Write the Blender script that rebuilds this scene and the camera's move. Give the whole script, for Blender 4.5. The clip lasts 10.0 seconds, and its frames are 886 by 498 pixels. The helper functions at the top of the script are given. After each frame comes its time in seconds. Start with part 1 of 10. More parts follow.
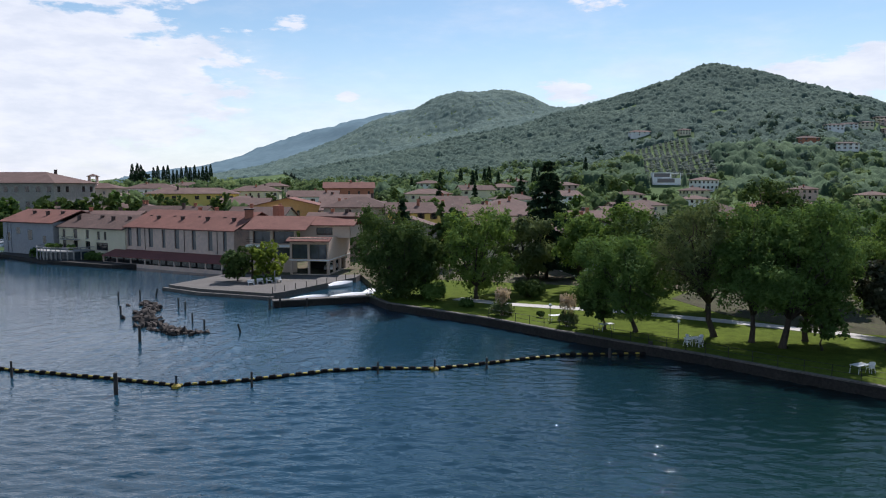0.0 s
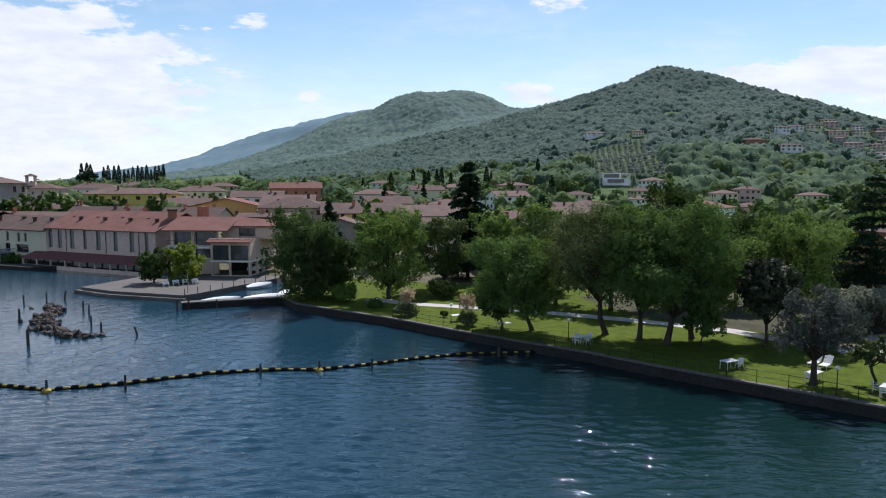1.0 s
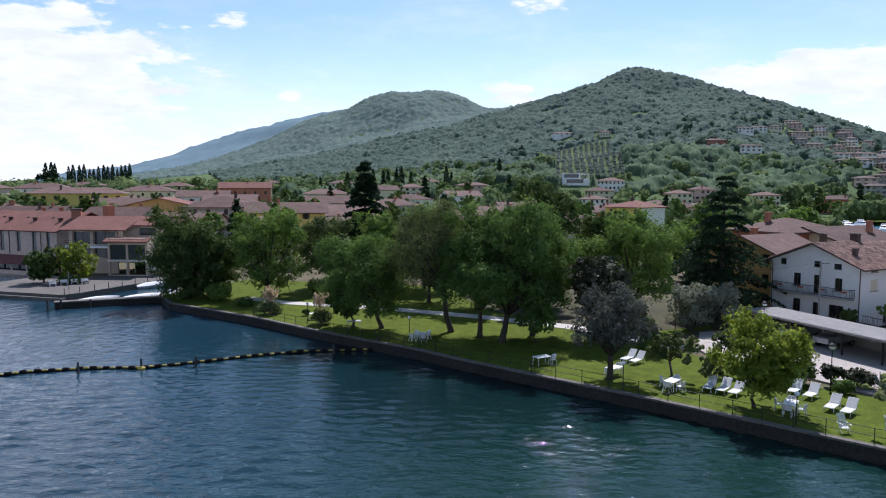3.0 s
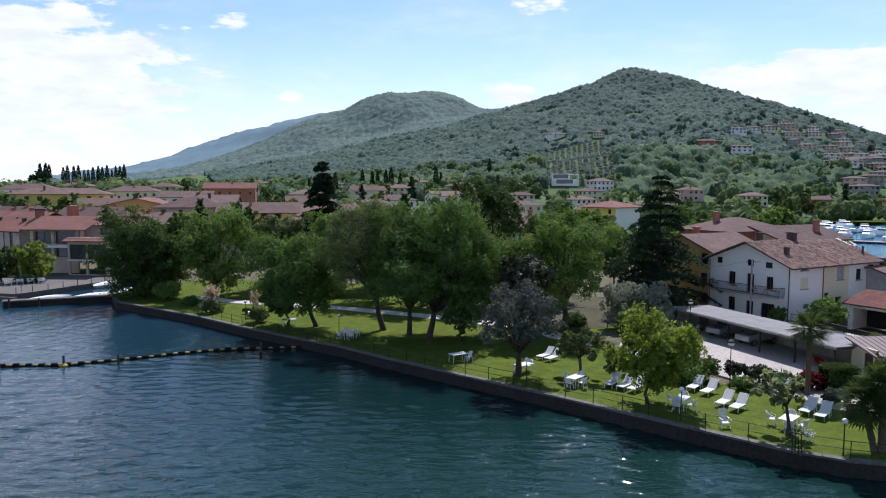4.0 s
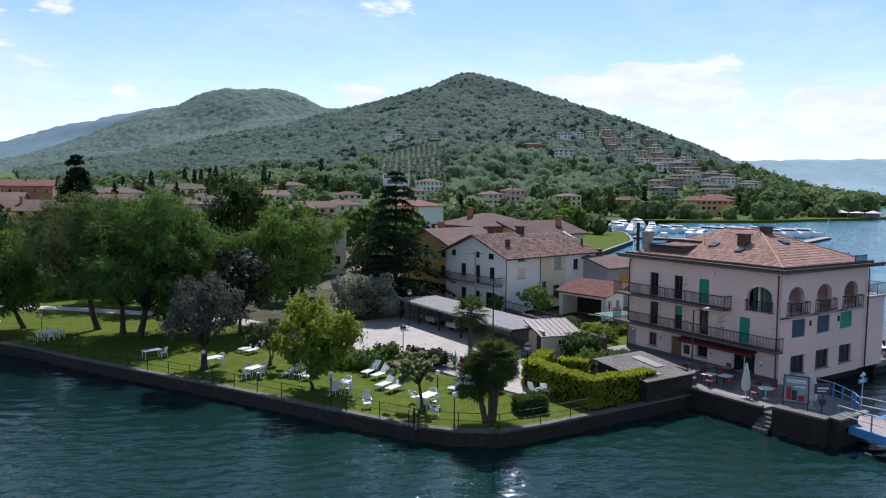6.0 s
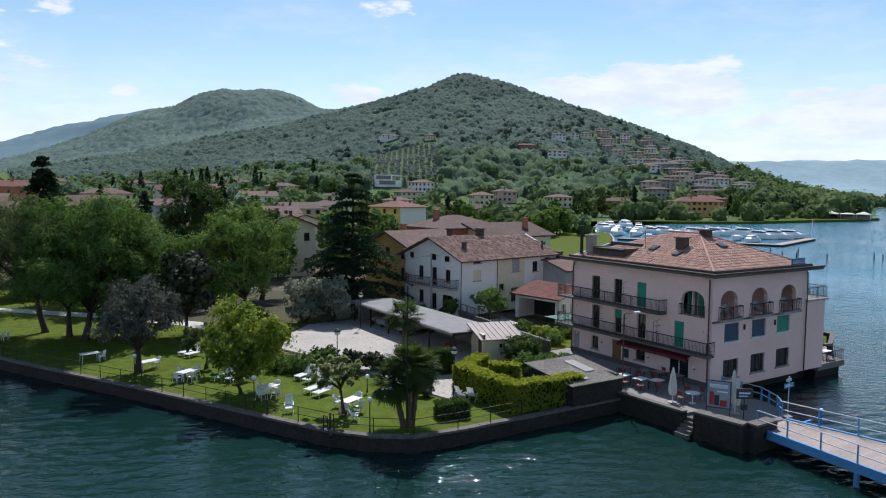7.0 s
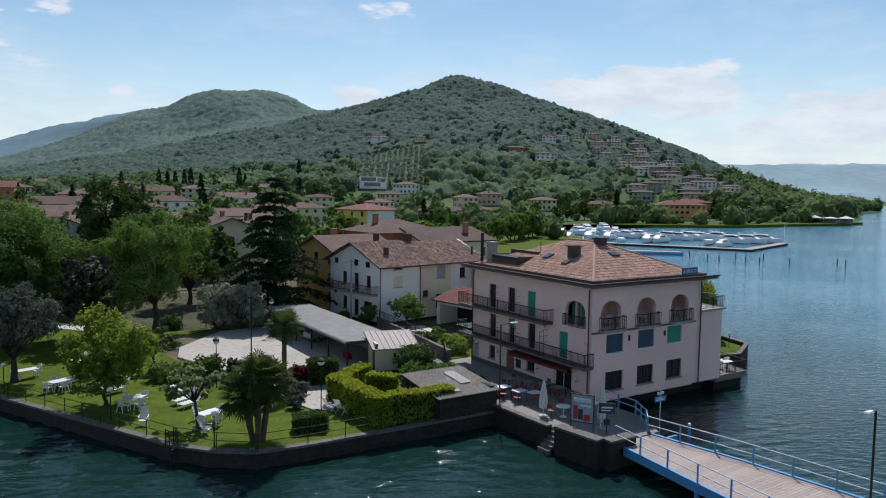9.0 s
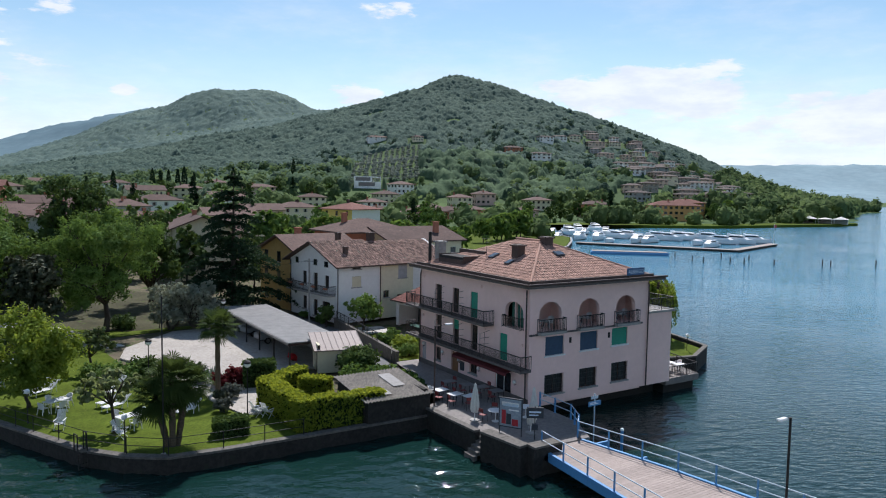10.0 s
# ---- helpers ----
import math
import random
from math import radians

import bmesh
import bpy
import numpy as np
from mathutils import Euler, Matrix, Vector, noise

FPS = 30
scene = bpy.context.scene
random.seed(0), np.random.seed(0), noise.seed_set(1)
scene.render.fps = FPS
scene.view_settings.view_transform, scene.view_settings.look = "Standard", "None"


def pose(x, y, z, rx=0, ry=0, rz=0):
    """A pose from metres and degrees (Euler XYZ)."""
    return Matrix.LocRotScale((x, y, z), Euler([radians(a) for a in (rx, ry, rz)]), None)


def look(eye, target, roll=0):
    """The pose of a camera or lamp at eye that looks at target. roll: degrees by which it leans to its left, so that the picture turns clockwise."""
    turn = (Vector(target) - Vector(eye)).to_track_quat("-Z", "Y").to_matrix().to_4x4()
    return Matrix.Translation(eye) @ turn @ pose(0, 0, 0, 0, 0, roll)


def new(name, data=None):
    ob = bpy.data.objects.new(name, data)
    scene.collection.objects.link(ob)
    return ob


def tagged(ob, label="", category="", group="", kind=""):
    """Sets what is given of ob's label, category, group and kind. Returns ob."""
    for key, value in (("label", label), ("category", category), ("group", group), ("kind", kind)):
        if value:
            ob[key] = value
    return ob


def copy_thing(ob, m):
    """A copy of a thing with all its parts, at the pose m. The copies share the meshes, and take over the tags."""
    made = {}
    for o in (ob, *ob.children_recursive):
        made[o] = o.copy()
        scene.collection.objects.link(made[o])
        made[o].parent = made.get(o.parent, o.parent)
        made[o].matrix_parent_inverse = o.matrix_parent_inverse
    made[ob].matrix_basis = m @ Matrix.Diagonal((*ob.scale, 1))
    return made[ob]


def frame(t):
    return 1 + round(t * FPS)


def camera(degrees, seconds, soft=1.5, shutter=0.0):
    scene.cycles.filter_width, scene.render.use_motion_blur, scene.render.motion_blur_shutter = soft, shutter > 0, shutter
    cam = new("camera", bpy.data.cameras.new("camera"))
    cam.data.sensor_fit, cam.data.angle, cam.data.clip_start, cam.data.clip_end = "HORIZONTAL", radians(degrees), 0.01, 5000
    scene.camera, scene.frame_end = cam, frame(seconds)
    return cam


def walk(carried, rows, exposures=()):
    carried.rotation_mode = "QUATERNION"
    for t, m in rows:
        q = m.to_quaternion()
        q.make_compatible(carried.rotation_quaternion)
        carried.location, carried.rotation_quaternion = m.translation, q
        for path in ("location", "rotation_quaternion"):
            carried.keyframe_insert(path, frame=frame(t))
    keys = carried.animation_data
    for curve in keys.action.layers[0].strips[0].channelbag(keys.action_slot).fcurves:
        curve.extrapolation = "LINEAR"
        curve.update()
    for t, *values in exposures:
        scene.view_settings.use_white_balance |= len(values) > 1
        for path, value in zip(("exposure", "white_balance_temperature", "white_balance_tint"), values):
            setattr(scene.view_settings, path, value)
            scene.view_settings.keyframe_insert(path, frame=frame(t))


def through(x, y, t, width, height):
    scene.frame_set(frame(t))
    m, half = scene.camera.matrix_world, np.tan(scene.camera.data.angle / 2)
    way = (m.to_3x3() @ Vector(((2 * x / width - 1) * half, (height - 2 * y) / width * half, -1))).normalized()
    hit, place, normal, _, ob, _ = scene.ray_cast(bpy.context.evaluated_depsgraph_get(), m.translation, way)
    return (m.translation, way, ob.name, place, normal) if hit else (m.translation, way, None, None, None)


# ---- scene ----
cam = camera(63.4, 10.0, 1.1)
METRES, EYE, TILT, LEAN, TURN = 60.0, 16.0, 0.0, 0.0, -15.9
ROWS = [
    (0.0, 0.0, 0.0, 0.0, 0.01, -4.98, -0.07),
    (0.5, 0.0587, -0.0029, 0.0013, 0.07, -4.97, -0.03),
    (1.0, 0.1152, -0.0079, 0.0012, -2.92, -4.96, -0.11),
    (1.5, 0.174, -0.0126, 0.0007, -4.57, -4.96, -0.14),
    (2.0, 0.2306, -0.0184, 0.0006, -4.51, -4.95, -0.15),
    (2.5, 0.2882, -0.0246, -0.0, -4.44, -4.96, -0.16),
    (4.0, 0.4661, -0.0516, -0.0028, -4.37, -4.89, -0.12),
    (4.5, 0.5223, -0.0634, -0.0063, -7.9, -4.88, -0.22),
    (5.0, 0.5776, -0.0776, -0.0107, -13.1, -4.85, -0.32),
    (5.5, 0.6303, -0.0921, -0.0136, -16.1, -4.81, -0.4),
    (7.0, 0.7598, -0.1235, -0.0092, -16.25, -4.71, -0.51),
    (7.5, 0.7941, -0.1302, -0.0061, -16.27, -4.67, -0.58),
    (8.0, 0.8293, -0.1363, -0.0036, -16.31, -4.64, -0.64),
    (8.5, 0.8662, -0.1411, -0.0017, -16.36, -4.59, -0.7),
    (9.0, 0.905, -0.1442, -0.0014, -16.41, -4.58, -0.78),
    (9.5, 0.9452, -0.1452, -0.0019, -16.42, -4.56, -0.85),
    (10.0, 0.9856, -0.144, -0.0032, -16.29, -4.57, -0.91),
]
walk(cam, [(t, pose(0, 0, EYE, TILT, LEAN, TURN) @ pose(METRES * x, METRES * y, METRES * z, 90 + pitch, roll, yaw)) for t, x, y, z, yaw, pitch, roll in ROWS],
     exposures=[(t, stops, warm, tint) for t, stops, warm, tint in ((0.0, 0.12, 6170, 16), (1.0, 0.18, 6100, 16), (2.5, 0.32, 5960, 20), (5.5, 0.30, 5970, 19), (7.0, 0.16, 6090, 13), (8.0, 0.10, 6150, 13), (9.0, -0.06, 6160, 12), (9.5, 0.02, 6160, 12), (10.0, 0.18, 6160, 13))])
# ---- daylight: high sun ahead of the camera, thin cloud, blue sky ----
SUN_EL, SUN_AZ = 51.0, 35.0          # degrees above the horizon; degrees clockwise from +y
sun_dir = Vector((math.sin(radians(SUN_AZ)) * math.cos(radians(SUN_EL)), math.cos(radians(SUN_AZ)) * math.cos(radians(SUN_EL)), math.sin(radians(SUN_EL))))
sun = new("sun", bpy.data.lights.new("sun", "SUN"))
sun.data.energy, sun.data.angle, sun.data.color = 4.9, radians(0.53), (1.0, 0.965, 0.92)
sun.matrix_world = look(sun_dir * 300, (0, 0, 0))

world = bpy.data.worlds.new("sky")
scene.world = world
world.use_nodes = True
wt = world.node_tree
wt.nodes.clear()


def node(tree, kind, **inputs):
    n = tree.nodes.new(kind)
    for k, v in inputs.items():
        if k in n.inputs:
            if isinstance(v, bpy.types.NodeSocket):
                tree.links.new(v, n.inputs[k])
            else:
                n.inputs[k].default_value = v
    return n


def calc(tree, op, a, b=None, c=None):
    n = tree.nodes.new("ShaderNodeMath")
    n.operation = op
    for i, v in enumerate((a, b, c)):
        if v is None:
            continue
        if isinstance(v, bpy.types.NodeSocket):
            tree.links.new(v, n.inputs[i])
        else:
            n.inputs[i].default_value = v
    return n.outputs[0]


def blend(tree, fac, a, b, mode="MIX"):
    n = tree.nodes.new("ShaderNodeMix")
    n.data_type, n.blend_type = "RGBA", mode
    for i, v in ((0, fac), (6, a), (7, b)):
        if isinstance(v, bpy.types.NodeSocket):
            tree.links.new(v, n.inputs[i])
        else:
            n.inputs[i].default_value = v if i == 0 else (*v[:3], 1)
    return n.outputs[2]


def remap(tree, v, lo, hi, a=0.0, b=1.0, soft=True):
    n = tree.nodes.new("ShaderNodeMapRange")
    n.interpolation_type = "SMOOTHSTEP" if soft else "LINEAR"
    tree.links.new(v, n.inputs[0])
    for i, x in enumerate((lo, hi, a, b)):
        n.inputs[1 + i].default_value = x
    return n.outputs[0]


def noise_at(tree, vec, scale, detail=5.0, rough=0.55, kind="ShaderNodeTexNoise"):
    n = tree.nodes.new(kind)
    if vec is not None:
        tree.links.new(vec, n.inputs["Vector"])
    n.inputs["Scale"].default_value = scale
    if "Detail" in n.inputs:
        n.inputs["Detail"].default_value = detail
    if "Roughness" in n.inputs:
        n.inputs["Roughness"].default_value = rough
    return n


SKY_STRENGTH = 0.129
sky = wt.nodes.new("ShaderNodeTexSky")
sky.sky_type, sky.sun_disc = "NISHITA", False
sky.sun_elevation, sky.sun_rotation = radians(SUN_EL), radians(SUN_AZ)
sky.altitude, sky.air_density, sky.dust_density, sky.ozone_density = 200, 1.0, 0.1, 1.0
direction = wt.nodes.new("ShaderNodeTexCoord").outputs["Generated"]
sx = wt.nodes.new("ShaderNodeSeparateXYZ")
wt.links.new(direction, sx.inputs[0])
azim = calc(wt, "MULTIPLY", calc(wt, "ARCTAN2", sx.outputs[0], sx.outputs[1]), 57.2958)
elev = calc(wt, "MULTIPLY", calc(wt, "ARCSINE", sx.outputs[2]), 57.2958)
# flattened cloud coordinates: layers stretch along the horizon
cv = wt.nodes.new("ShaderNodeCombineXYZ")
wt.links.new(calc(wt, "MULTIPLY", azim, 0.085), cv.inputs[0])
wt.links.new(calc(wt, "MULTIPLY", elev, 0.26), cv.inputs[1])
puff = noise_at(wt, cv.outputs[0], 2.6, 13, 0.62).outputs[0]
wisp = noise_at(wt, cv.outputs[0], 0.7, 6, 0.65).outputs[0]


def bank(a0, e0, wa, we, power=1.0):
    """A cloud bank around an azimuth and elevation, 1 in its heart and 0 outside."""
    u = calc(wt, "DIVIDE", calc(wt, "SUBTRACT", azim, a0), wa)
    v = calc(wt, "DIVIDE", calc(wt, "SUBTRACT", elev, e0), we)
    r = calc(wt, "SQRT", calc(wt, "ADD", calc(wt, "MULTIPLY", u, u), calc(wt, "MULTIPLY", v, v)))
    return calc(wt, "MULTIPLY", remap(wt, r, 0.0, 1.0, 1.0, 0.0), power)


banks = [bank(-16, 7.5, 30, 10.5, 1.35), bank(-16, 14.0, 28, 4.0, 1.1), bank(8.3, 7.0, 2.2, 1.1, 0.86), bank(4.2, 12.0, 3.6, 2.4, 0.66), bank(26, 7.2, 7.5, 2.2, 0.7), bank(48, 7.6, 17, 4.2, 1.0),
         bank(62, 5.5, 18, 4.5, 0.9), bank(27.5, 13.6, 6, 2.0, 0.62), bank(60, 2.5, 50, 4.0, 0.35), bank(-40, 3, 60, 5, 0.8), bank(-16, 31, 28, 22, 1.2), bank(120, 10, 50, 9, 0.7), bank(-110, 12, 60, 10, 0.7)]
mass = banks[0]
for bk in banks[1:]:
    mass = calc(wt, "MAXIMUM", mass, bk)
cover = remap(wt, calc(wt, "ADD", calc(wt, "MULTIPLY", mass, 0.85), calc(wt, "MULTIPLY", calc(wt, "SUBTRACT", puff, 0.5), 1.45)), 0.42, 0.60)
veil = calc(wt, "MULTIPLY", remap(wt, wisp, 0.42, 0.75), remap(wt, elev, 12.0, 40.0, 0.36, 0.12))
haze = remap(wt, elev, -3.0, 13.0, 0.9, 0.0)
cloud = calc(wt, "MINIMUM", calc(wt, "ADD", calc(wt, "MULTIPLY", cover, 0.93), calc(wt, "MULTIPLY", calc(wt, "ADD", veil, haze), calc(wt, "SUBTRACT", 1.0, cover))), 1.0)
shade = blend(wt, remap(wt, noise_at(wt, cv.outputs[0], 3.1, 6, 0.6).outputs[0], 0.3, 0.7), (5.5, 5.85, 6.3), (6.6, 6.8, 7.0))
clear = blend(wt, 1.0, sky.outputs[0], (0.82, 0.86, 0.80), "MULTIPLY")
whole = blend(wt, cloud, clear, shade)
bg = node(wt, "ShaderNodeBackground", Color=whole, Strength=SKY_STRENGTH)
wt.links.new(bg.outputs[0], wt.nodes.new("ShaderNodeOutputWorld").inputs[0])
# ---- lie of the land: ridges (x, y, crest height) with a half width each ----
RIDGES = [
    (391, 2.0, [(700, 961, 154), (643, 1028, 139), (558, 1098, 119)]),
    (216, 2.0, [(691, 940, 170), (718, 818, 117), (770, 660, 36), (690, 537, 39), (603, 382, 50), (595, 340, 6)]),
    (277, 2.0, [(597, 1296, 152), (480, 1400, 202), (400, 1430, 165), (303, 1460, 107), (200, 1490, 60), (60, 1540, 28), (-60, 1630, 12)]),
    (542, 2.0, [(900, 2309, 215), (546, 2346, 235), (388, 2400, 125), (230, 2450, 85), (80, 2550, 55), (-60, 2600, 20)]),
    (500, 2.0, [(3500, 1500, 140), (3200, 1850, 140), (2800, 2200, 135)]),
    (86, 2.0, [(310, 470, 26), (367, 466, 34), (456, 488, 42), (556, 604, 67)]),
]
SHORE = [(-900, 2200), (-520, 1000), (-260, 420), (-110, 255), (-60, 197), (-49, 183), (-38, 168), (-23, 153), (-2, 132), (-10, 118), (-5.7, 111.5),
         (4.2, 104), (17.5, 118), (18.6, 101), (17.0, 91.0), (27.4, 77.4), (36.2, 61.0), (45.5, 43.9), (53.6, 29.4), (58.7, 19.6), (62.3, 16.2),
         (78.4, 15.6), (79.4, 9.8), (80.4, 6.4), (86.2, 6.6), (86, 13.4), (100.5, 13.4), (105, 18), (107, 27), (112, 45), (120, 72), (150, 99),
         (180, 119), (192, 127), (207, 142), (220.5, 157), (226, 168), (223, 190), (226, 205), (265, 232), (298, 224), (321, 213), (347, 200), (362, 196), (409, 196), (445, 192), (480, 197), (500, 215), (580, 249), (793, 358), (888, 385), (1300, 600), (2300, 1000), (4200, 1200)]


def seg_dist(x, y, a, b):
    dx, dy = b[0] - a[0], b[1] - a[1]
    s = np.clip(((x - a[0]) * dx + (y - a[1]) * dy) / (dx * dx + dy * dy), 0, 1)
    return np.hypot(x - a[0] - s * dx, y - a[1] - s * dy), s


def shore_dist(x, y):
    """Metres inland from the shore; negative over the water."""
    x, y = np.asarray(x, float), np.asarray(y, float)
    ring = SHORE + [(4200, 4500), (-900, 4500)]
    d, inside = np.full(x.shape, 1e9), np.zeros(x.shape, bool)
    for a, b in zip(ring, ring[1:] + ring[:1]):
        d = np.minimum(d, seg_dist(x, y, a, b)[0])
        if a[1] != b[1]:
            inside ^= ((a[1] > y) != (b[1] > y)) & (x < (b[0] - a[0]) * (y - a[1]) / (b[1] - a[1]) + a[0])
    return np.where(inside, d, -d)


def smooth(v, lo, hi):
    s = np.clip((v - lo) / (hi - lo), 0, 1)
    return s * s * (3 - 2 * s)


def wobble(x, y, size, seed):
    """Soft relief of about the given size, from a few crossed waves, -1 to 1."""
    rng = np.random.RandomState(seed)
    out = 0
    for i in range(7):
        a, f, p = rng.rand() * 6.28, (0.6 + 1.5 * rng.rand()) / size * 6.28, rng.rand() * 6.28
        out = out + np.sin((x * np.cos(a) + y * np.sin(a)) * f + p)
    return out / 4


def land(x, y):
    """Height of the ground."""
    x, y = np.asarray(x, float), np.asarray(y, float)
    h = np.zeros(x.shape)
    for width, power, line in RIDGES:
        best = np.zeros(x.shape)
        for a, b in zip(line, line[1:]):
            d, s = seg_dist(x, y, a, b)
            best = np.maximum(best, (a[2] + s * (b[2] - a[2])) * np.exp(-(d / width) ** power))
        h = (h ** 6 + best ** 6) ** (1 / 6)
    inland = shore_dist(x, y)
    h = h * smooth(inland, 10, 260) * (1 + 0.05 * wobble(x, y, 260, 3)) + wobble(x, y, 90, 5) * np.clip(h / 60, 0, 1) * 2.0
    base = 1.0 + 9.0 * smooth(y - 0.25 * x, 130, 480) * smooth(inland, 20, 160)
    return np.where(inland > 0, base + h, -2.5)
# ---- materials ----
def material(name):
    m = bpy.data.materials.new(name)
    m.use_nodes = True
    t = m.node_tree
    t.nodes.clear()
    out = t.nodes.new("ShaderNodeOutputMaterial")
    return m, t, out


def mat(name, a, b=None, size=1.0, rough=0.8, bump=0.25, big=0.25, metal=0.0, each=0.0, island=0.0, spec=0.4, stain=None, stain_at=0.62, stretch=(1, 1, 1), coat=0.0):
    """A surface of two near colours in grain of about `size` metres, with broad blotches, optional stains, and a random tone for each object or island."""
    m, t, out = material(name)
    b = b or tuple(c * 0.8 for c in a)
    place = t.nodes.new("ShaderNodeNewGeometry").outputs["Position"]
    mp = t.nodes.new("ShaderNodeMapping")
    t.links.new(place, mp.inputs[0])
    mp.inputs["Scale"].default_value = stretch
    v = mp.outputs[0]
    grain = noise_at(t, v, 2.0 / size, 8, 0.62).outputs[0]
    broad = noise_at(t, v, 0.22 / size, 4, 0.6).outputs[0]
    col = blend(t, remap(t, grain, 0.3, 0.7), a, b)
    tone = remap(t, broad, 0.25, 0.75, 1 - big, 1 + big, False)
    if each:
        oi = t.nodes.new("ShaderNodeObjectInfo")
        tone = calc(t, "MULTIPLY", tone, remap(t, oi.outputs["Random"], 0, 1, 1 - each, 1 + each, False))
    if island:
        gi = t.nodes.new("ShaderNodeNewGeometry")
        tone = calc(t, "MULTIPLY", tone, remap(t, gi.outputs["Random Per Island"], 0, 1, 1 - island, 1 + island, False))
    hsv = node(t, "ShaderNodeHueSaturation", Color=col, Value=tone)
    col = hsv.outputs[0]
    if stain:
        st = noise_at(t, v, 0.55 / size, 7, 0.7).outputs[0]
        col = blend(t, remap(t, st, stain_at, stain_at + 0.12), col, stain)
    p = node(t, "ShaderNodeBsdfPrincipled", Roughness=rough, Metallic=metal)
    p.inputs["Specular IOR Level"].default_value = spec
    if coat:
        p.inputs["Coat Weight"].default_value = coat
    t.links.new(col, p.inputs["Base Color"])
    if bump:
        bp = node(t, "ShaderNodeBump", Strength=bump, Distance=0.05 * size, Height=grain)
        t.links.new(bp.outputs[0], p.inputs["Normal"])
    t.links.new(p.outputs[0], out.inputs[0])
    return m


def leaf_mat(name, a, b, through=0.45, gloss=0.12, blotch=6.0):
    """Leaves: two greens by leaf, lit through from behind."""
    m, t, out = material(name)
    g = t.nodes.new("ShaderNodeNewGeometry")
    broad = noise_at(t, g.outputs["Position"], 1.0 / blotch * 2, 3, 0.6).outputs[0]
    k = calc(t, "ADD", calc(t, "MULTIPLY", g.outputs["Random Per Island"], 0.25), calc(t, "MULTIPLY", remap(t, broad, 0.3, 0.7), 0.75))
    col = blend(t, k, a, b)
    d = node(t, "ShaderNodeBsdfDiffuse", Color=col)
    lit = blend(t, 0.55, col, tuple(min(1, c * f) for c, f in zip(b, (1.5, 1.38, 0.9))))
    tr = node(t, "ShaderNodeBsdfTranslucent", Color=lit)
    gl = node(t, "ShaderNodeBsdfGlossy", Color=(0.8, 0.85, 0.8, 1), Roughness=0.6)
    s1 = node(t, "ShaderNodeMixShader", Fac=through)
    t.links.new(d.outputs[0], s1.inputs[1])
    t.links.new(tr.outputs[0], s1.inputs[2])
    s2 = node(t, "ShaderNodeMixShader", Fac=gloss * 0.08)
    t.links.new(s1.outputs[0], s2.inputs[1])
    t.links.new(gl.outputs[0], s2.inputs[2])
    t.links.new(s2.outputs[0], out.inputs[0])
    return m


def water_mat():
    m, t, out = material("lake_water")
    pos = t.nodes.new("ShaderNodeNewGeometry").outputs["Position"]

    def waves(turn, sx, sy, scale, detail):
        mp = t.nodes.new("ShaderNodeMapping")
        t.links.new(pos, mp.inputs[0])
        mp.vector_type = "TEXTURE"
        mp.inputs["Rotation"].default_value = (0, 0, radians(turn))
        mp.inputs["Scale"].default_value = (1 / sx, 1 / sy, 1)
        return noise_at(t, mp.outputs[0], scale, detail, 0.55).outputs[0]
    # the open lake beyond the point and beyond the bay is ruffled by the wind, the water off the park is sheltered
    sp = t.nodes.new("ShaderNodeSeparateXYZ")
    t.links.new(pos, sp.inputs[0])
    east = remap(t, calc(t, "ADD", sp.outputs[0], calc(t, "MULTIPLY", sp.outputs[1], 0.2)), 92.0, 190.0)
    ripple = waves(-25, 0.42, 1.0, 2.2, 3.0)
    chop = waves(-40, 0.4, 1.0, 0.9, 4.0)
    at = t.nodes.new("ShaderNodeAttribute")
    at.attribute_name = "open_water"
    windy = remap(t, at.outputs["Fac"], 0.0, 1.0, 0.65, 1.15, False)
    calm = remap(t, waves(0, 1, 1, 0.028, 3.0), 0.35, 0.68, 0.6, 1.2)
    lee = calc(t, "MULTIPLY", remap(t, sp.outputs[1], 55.0, 95.0), remap(t, sp.outputs[0], 24.0, 0.0))
    h = calc(t, "ADD", calc(t, "MULTIPLY", ripple, calc(t, "ADD", calc(t, "SUBTRACT", 0.10, calc(t, "MULTIPLY", lee, 0.05)), calc(t, "MULTIPLY", east, -0.02))), calc(t, "MULTIPLY", chop, calc(t, "ADD", 0.02, calc(t, "MULTIPLY", east, 0.22))))
    h = calc(t, "MULTIPLY", calc(t, "MULTIPLY", h, calm), windy)
    bp = node(t, "ShaderNodeBump", Strength=1.0, Distance=1.0, Height=h)
    depth = remap(t, waves(10, 1, 1, 0.012, 2.0), 0.3, 0.7)
    col = blend(t, depth, (0.0032, 0.015, 0.020), (0.0050, 0.018, 0.0155))
    # sky mirrored off the bay is put into a bluer base colour
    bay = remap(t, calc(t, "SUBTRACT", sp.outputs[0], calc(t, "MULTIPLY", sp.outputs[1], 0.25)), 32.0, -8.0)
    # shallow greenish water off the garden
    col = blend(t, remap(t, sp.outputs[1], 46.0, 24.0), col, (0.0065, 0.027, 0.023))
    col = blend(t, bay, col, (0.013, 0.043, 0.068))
    # the open lake's bright sky reflection is put into its base colour too
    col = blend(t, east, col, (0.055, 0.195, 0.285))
    p = node(t, "ShaderNodeBsdfPrincipled", IOR=1.36, Roughness=calc(t, "ADD", calc(t, "MULTIPLY", east, 0.06), 0.018))
    t.links.new(col, p.inputs["Base Color"])
    t.links.new(bp.outputs[0], p.inputs["Normal"])
    t.links.new(p.outputs[0], out.inputs[0])
    return m


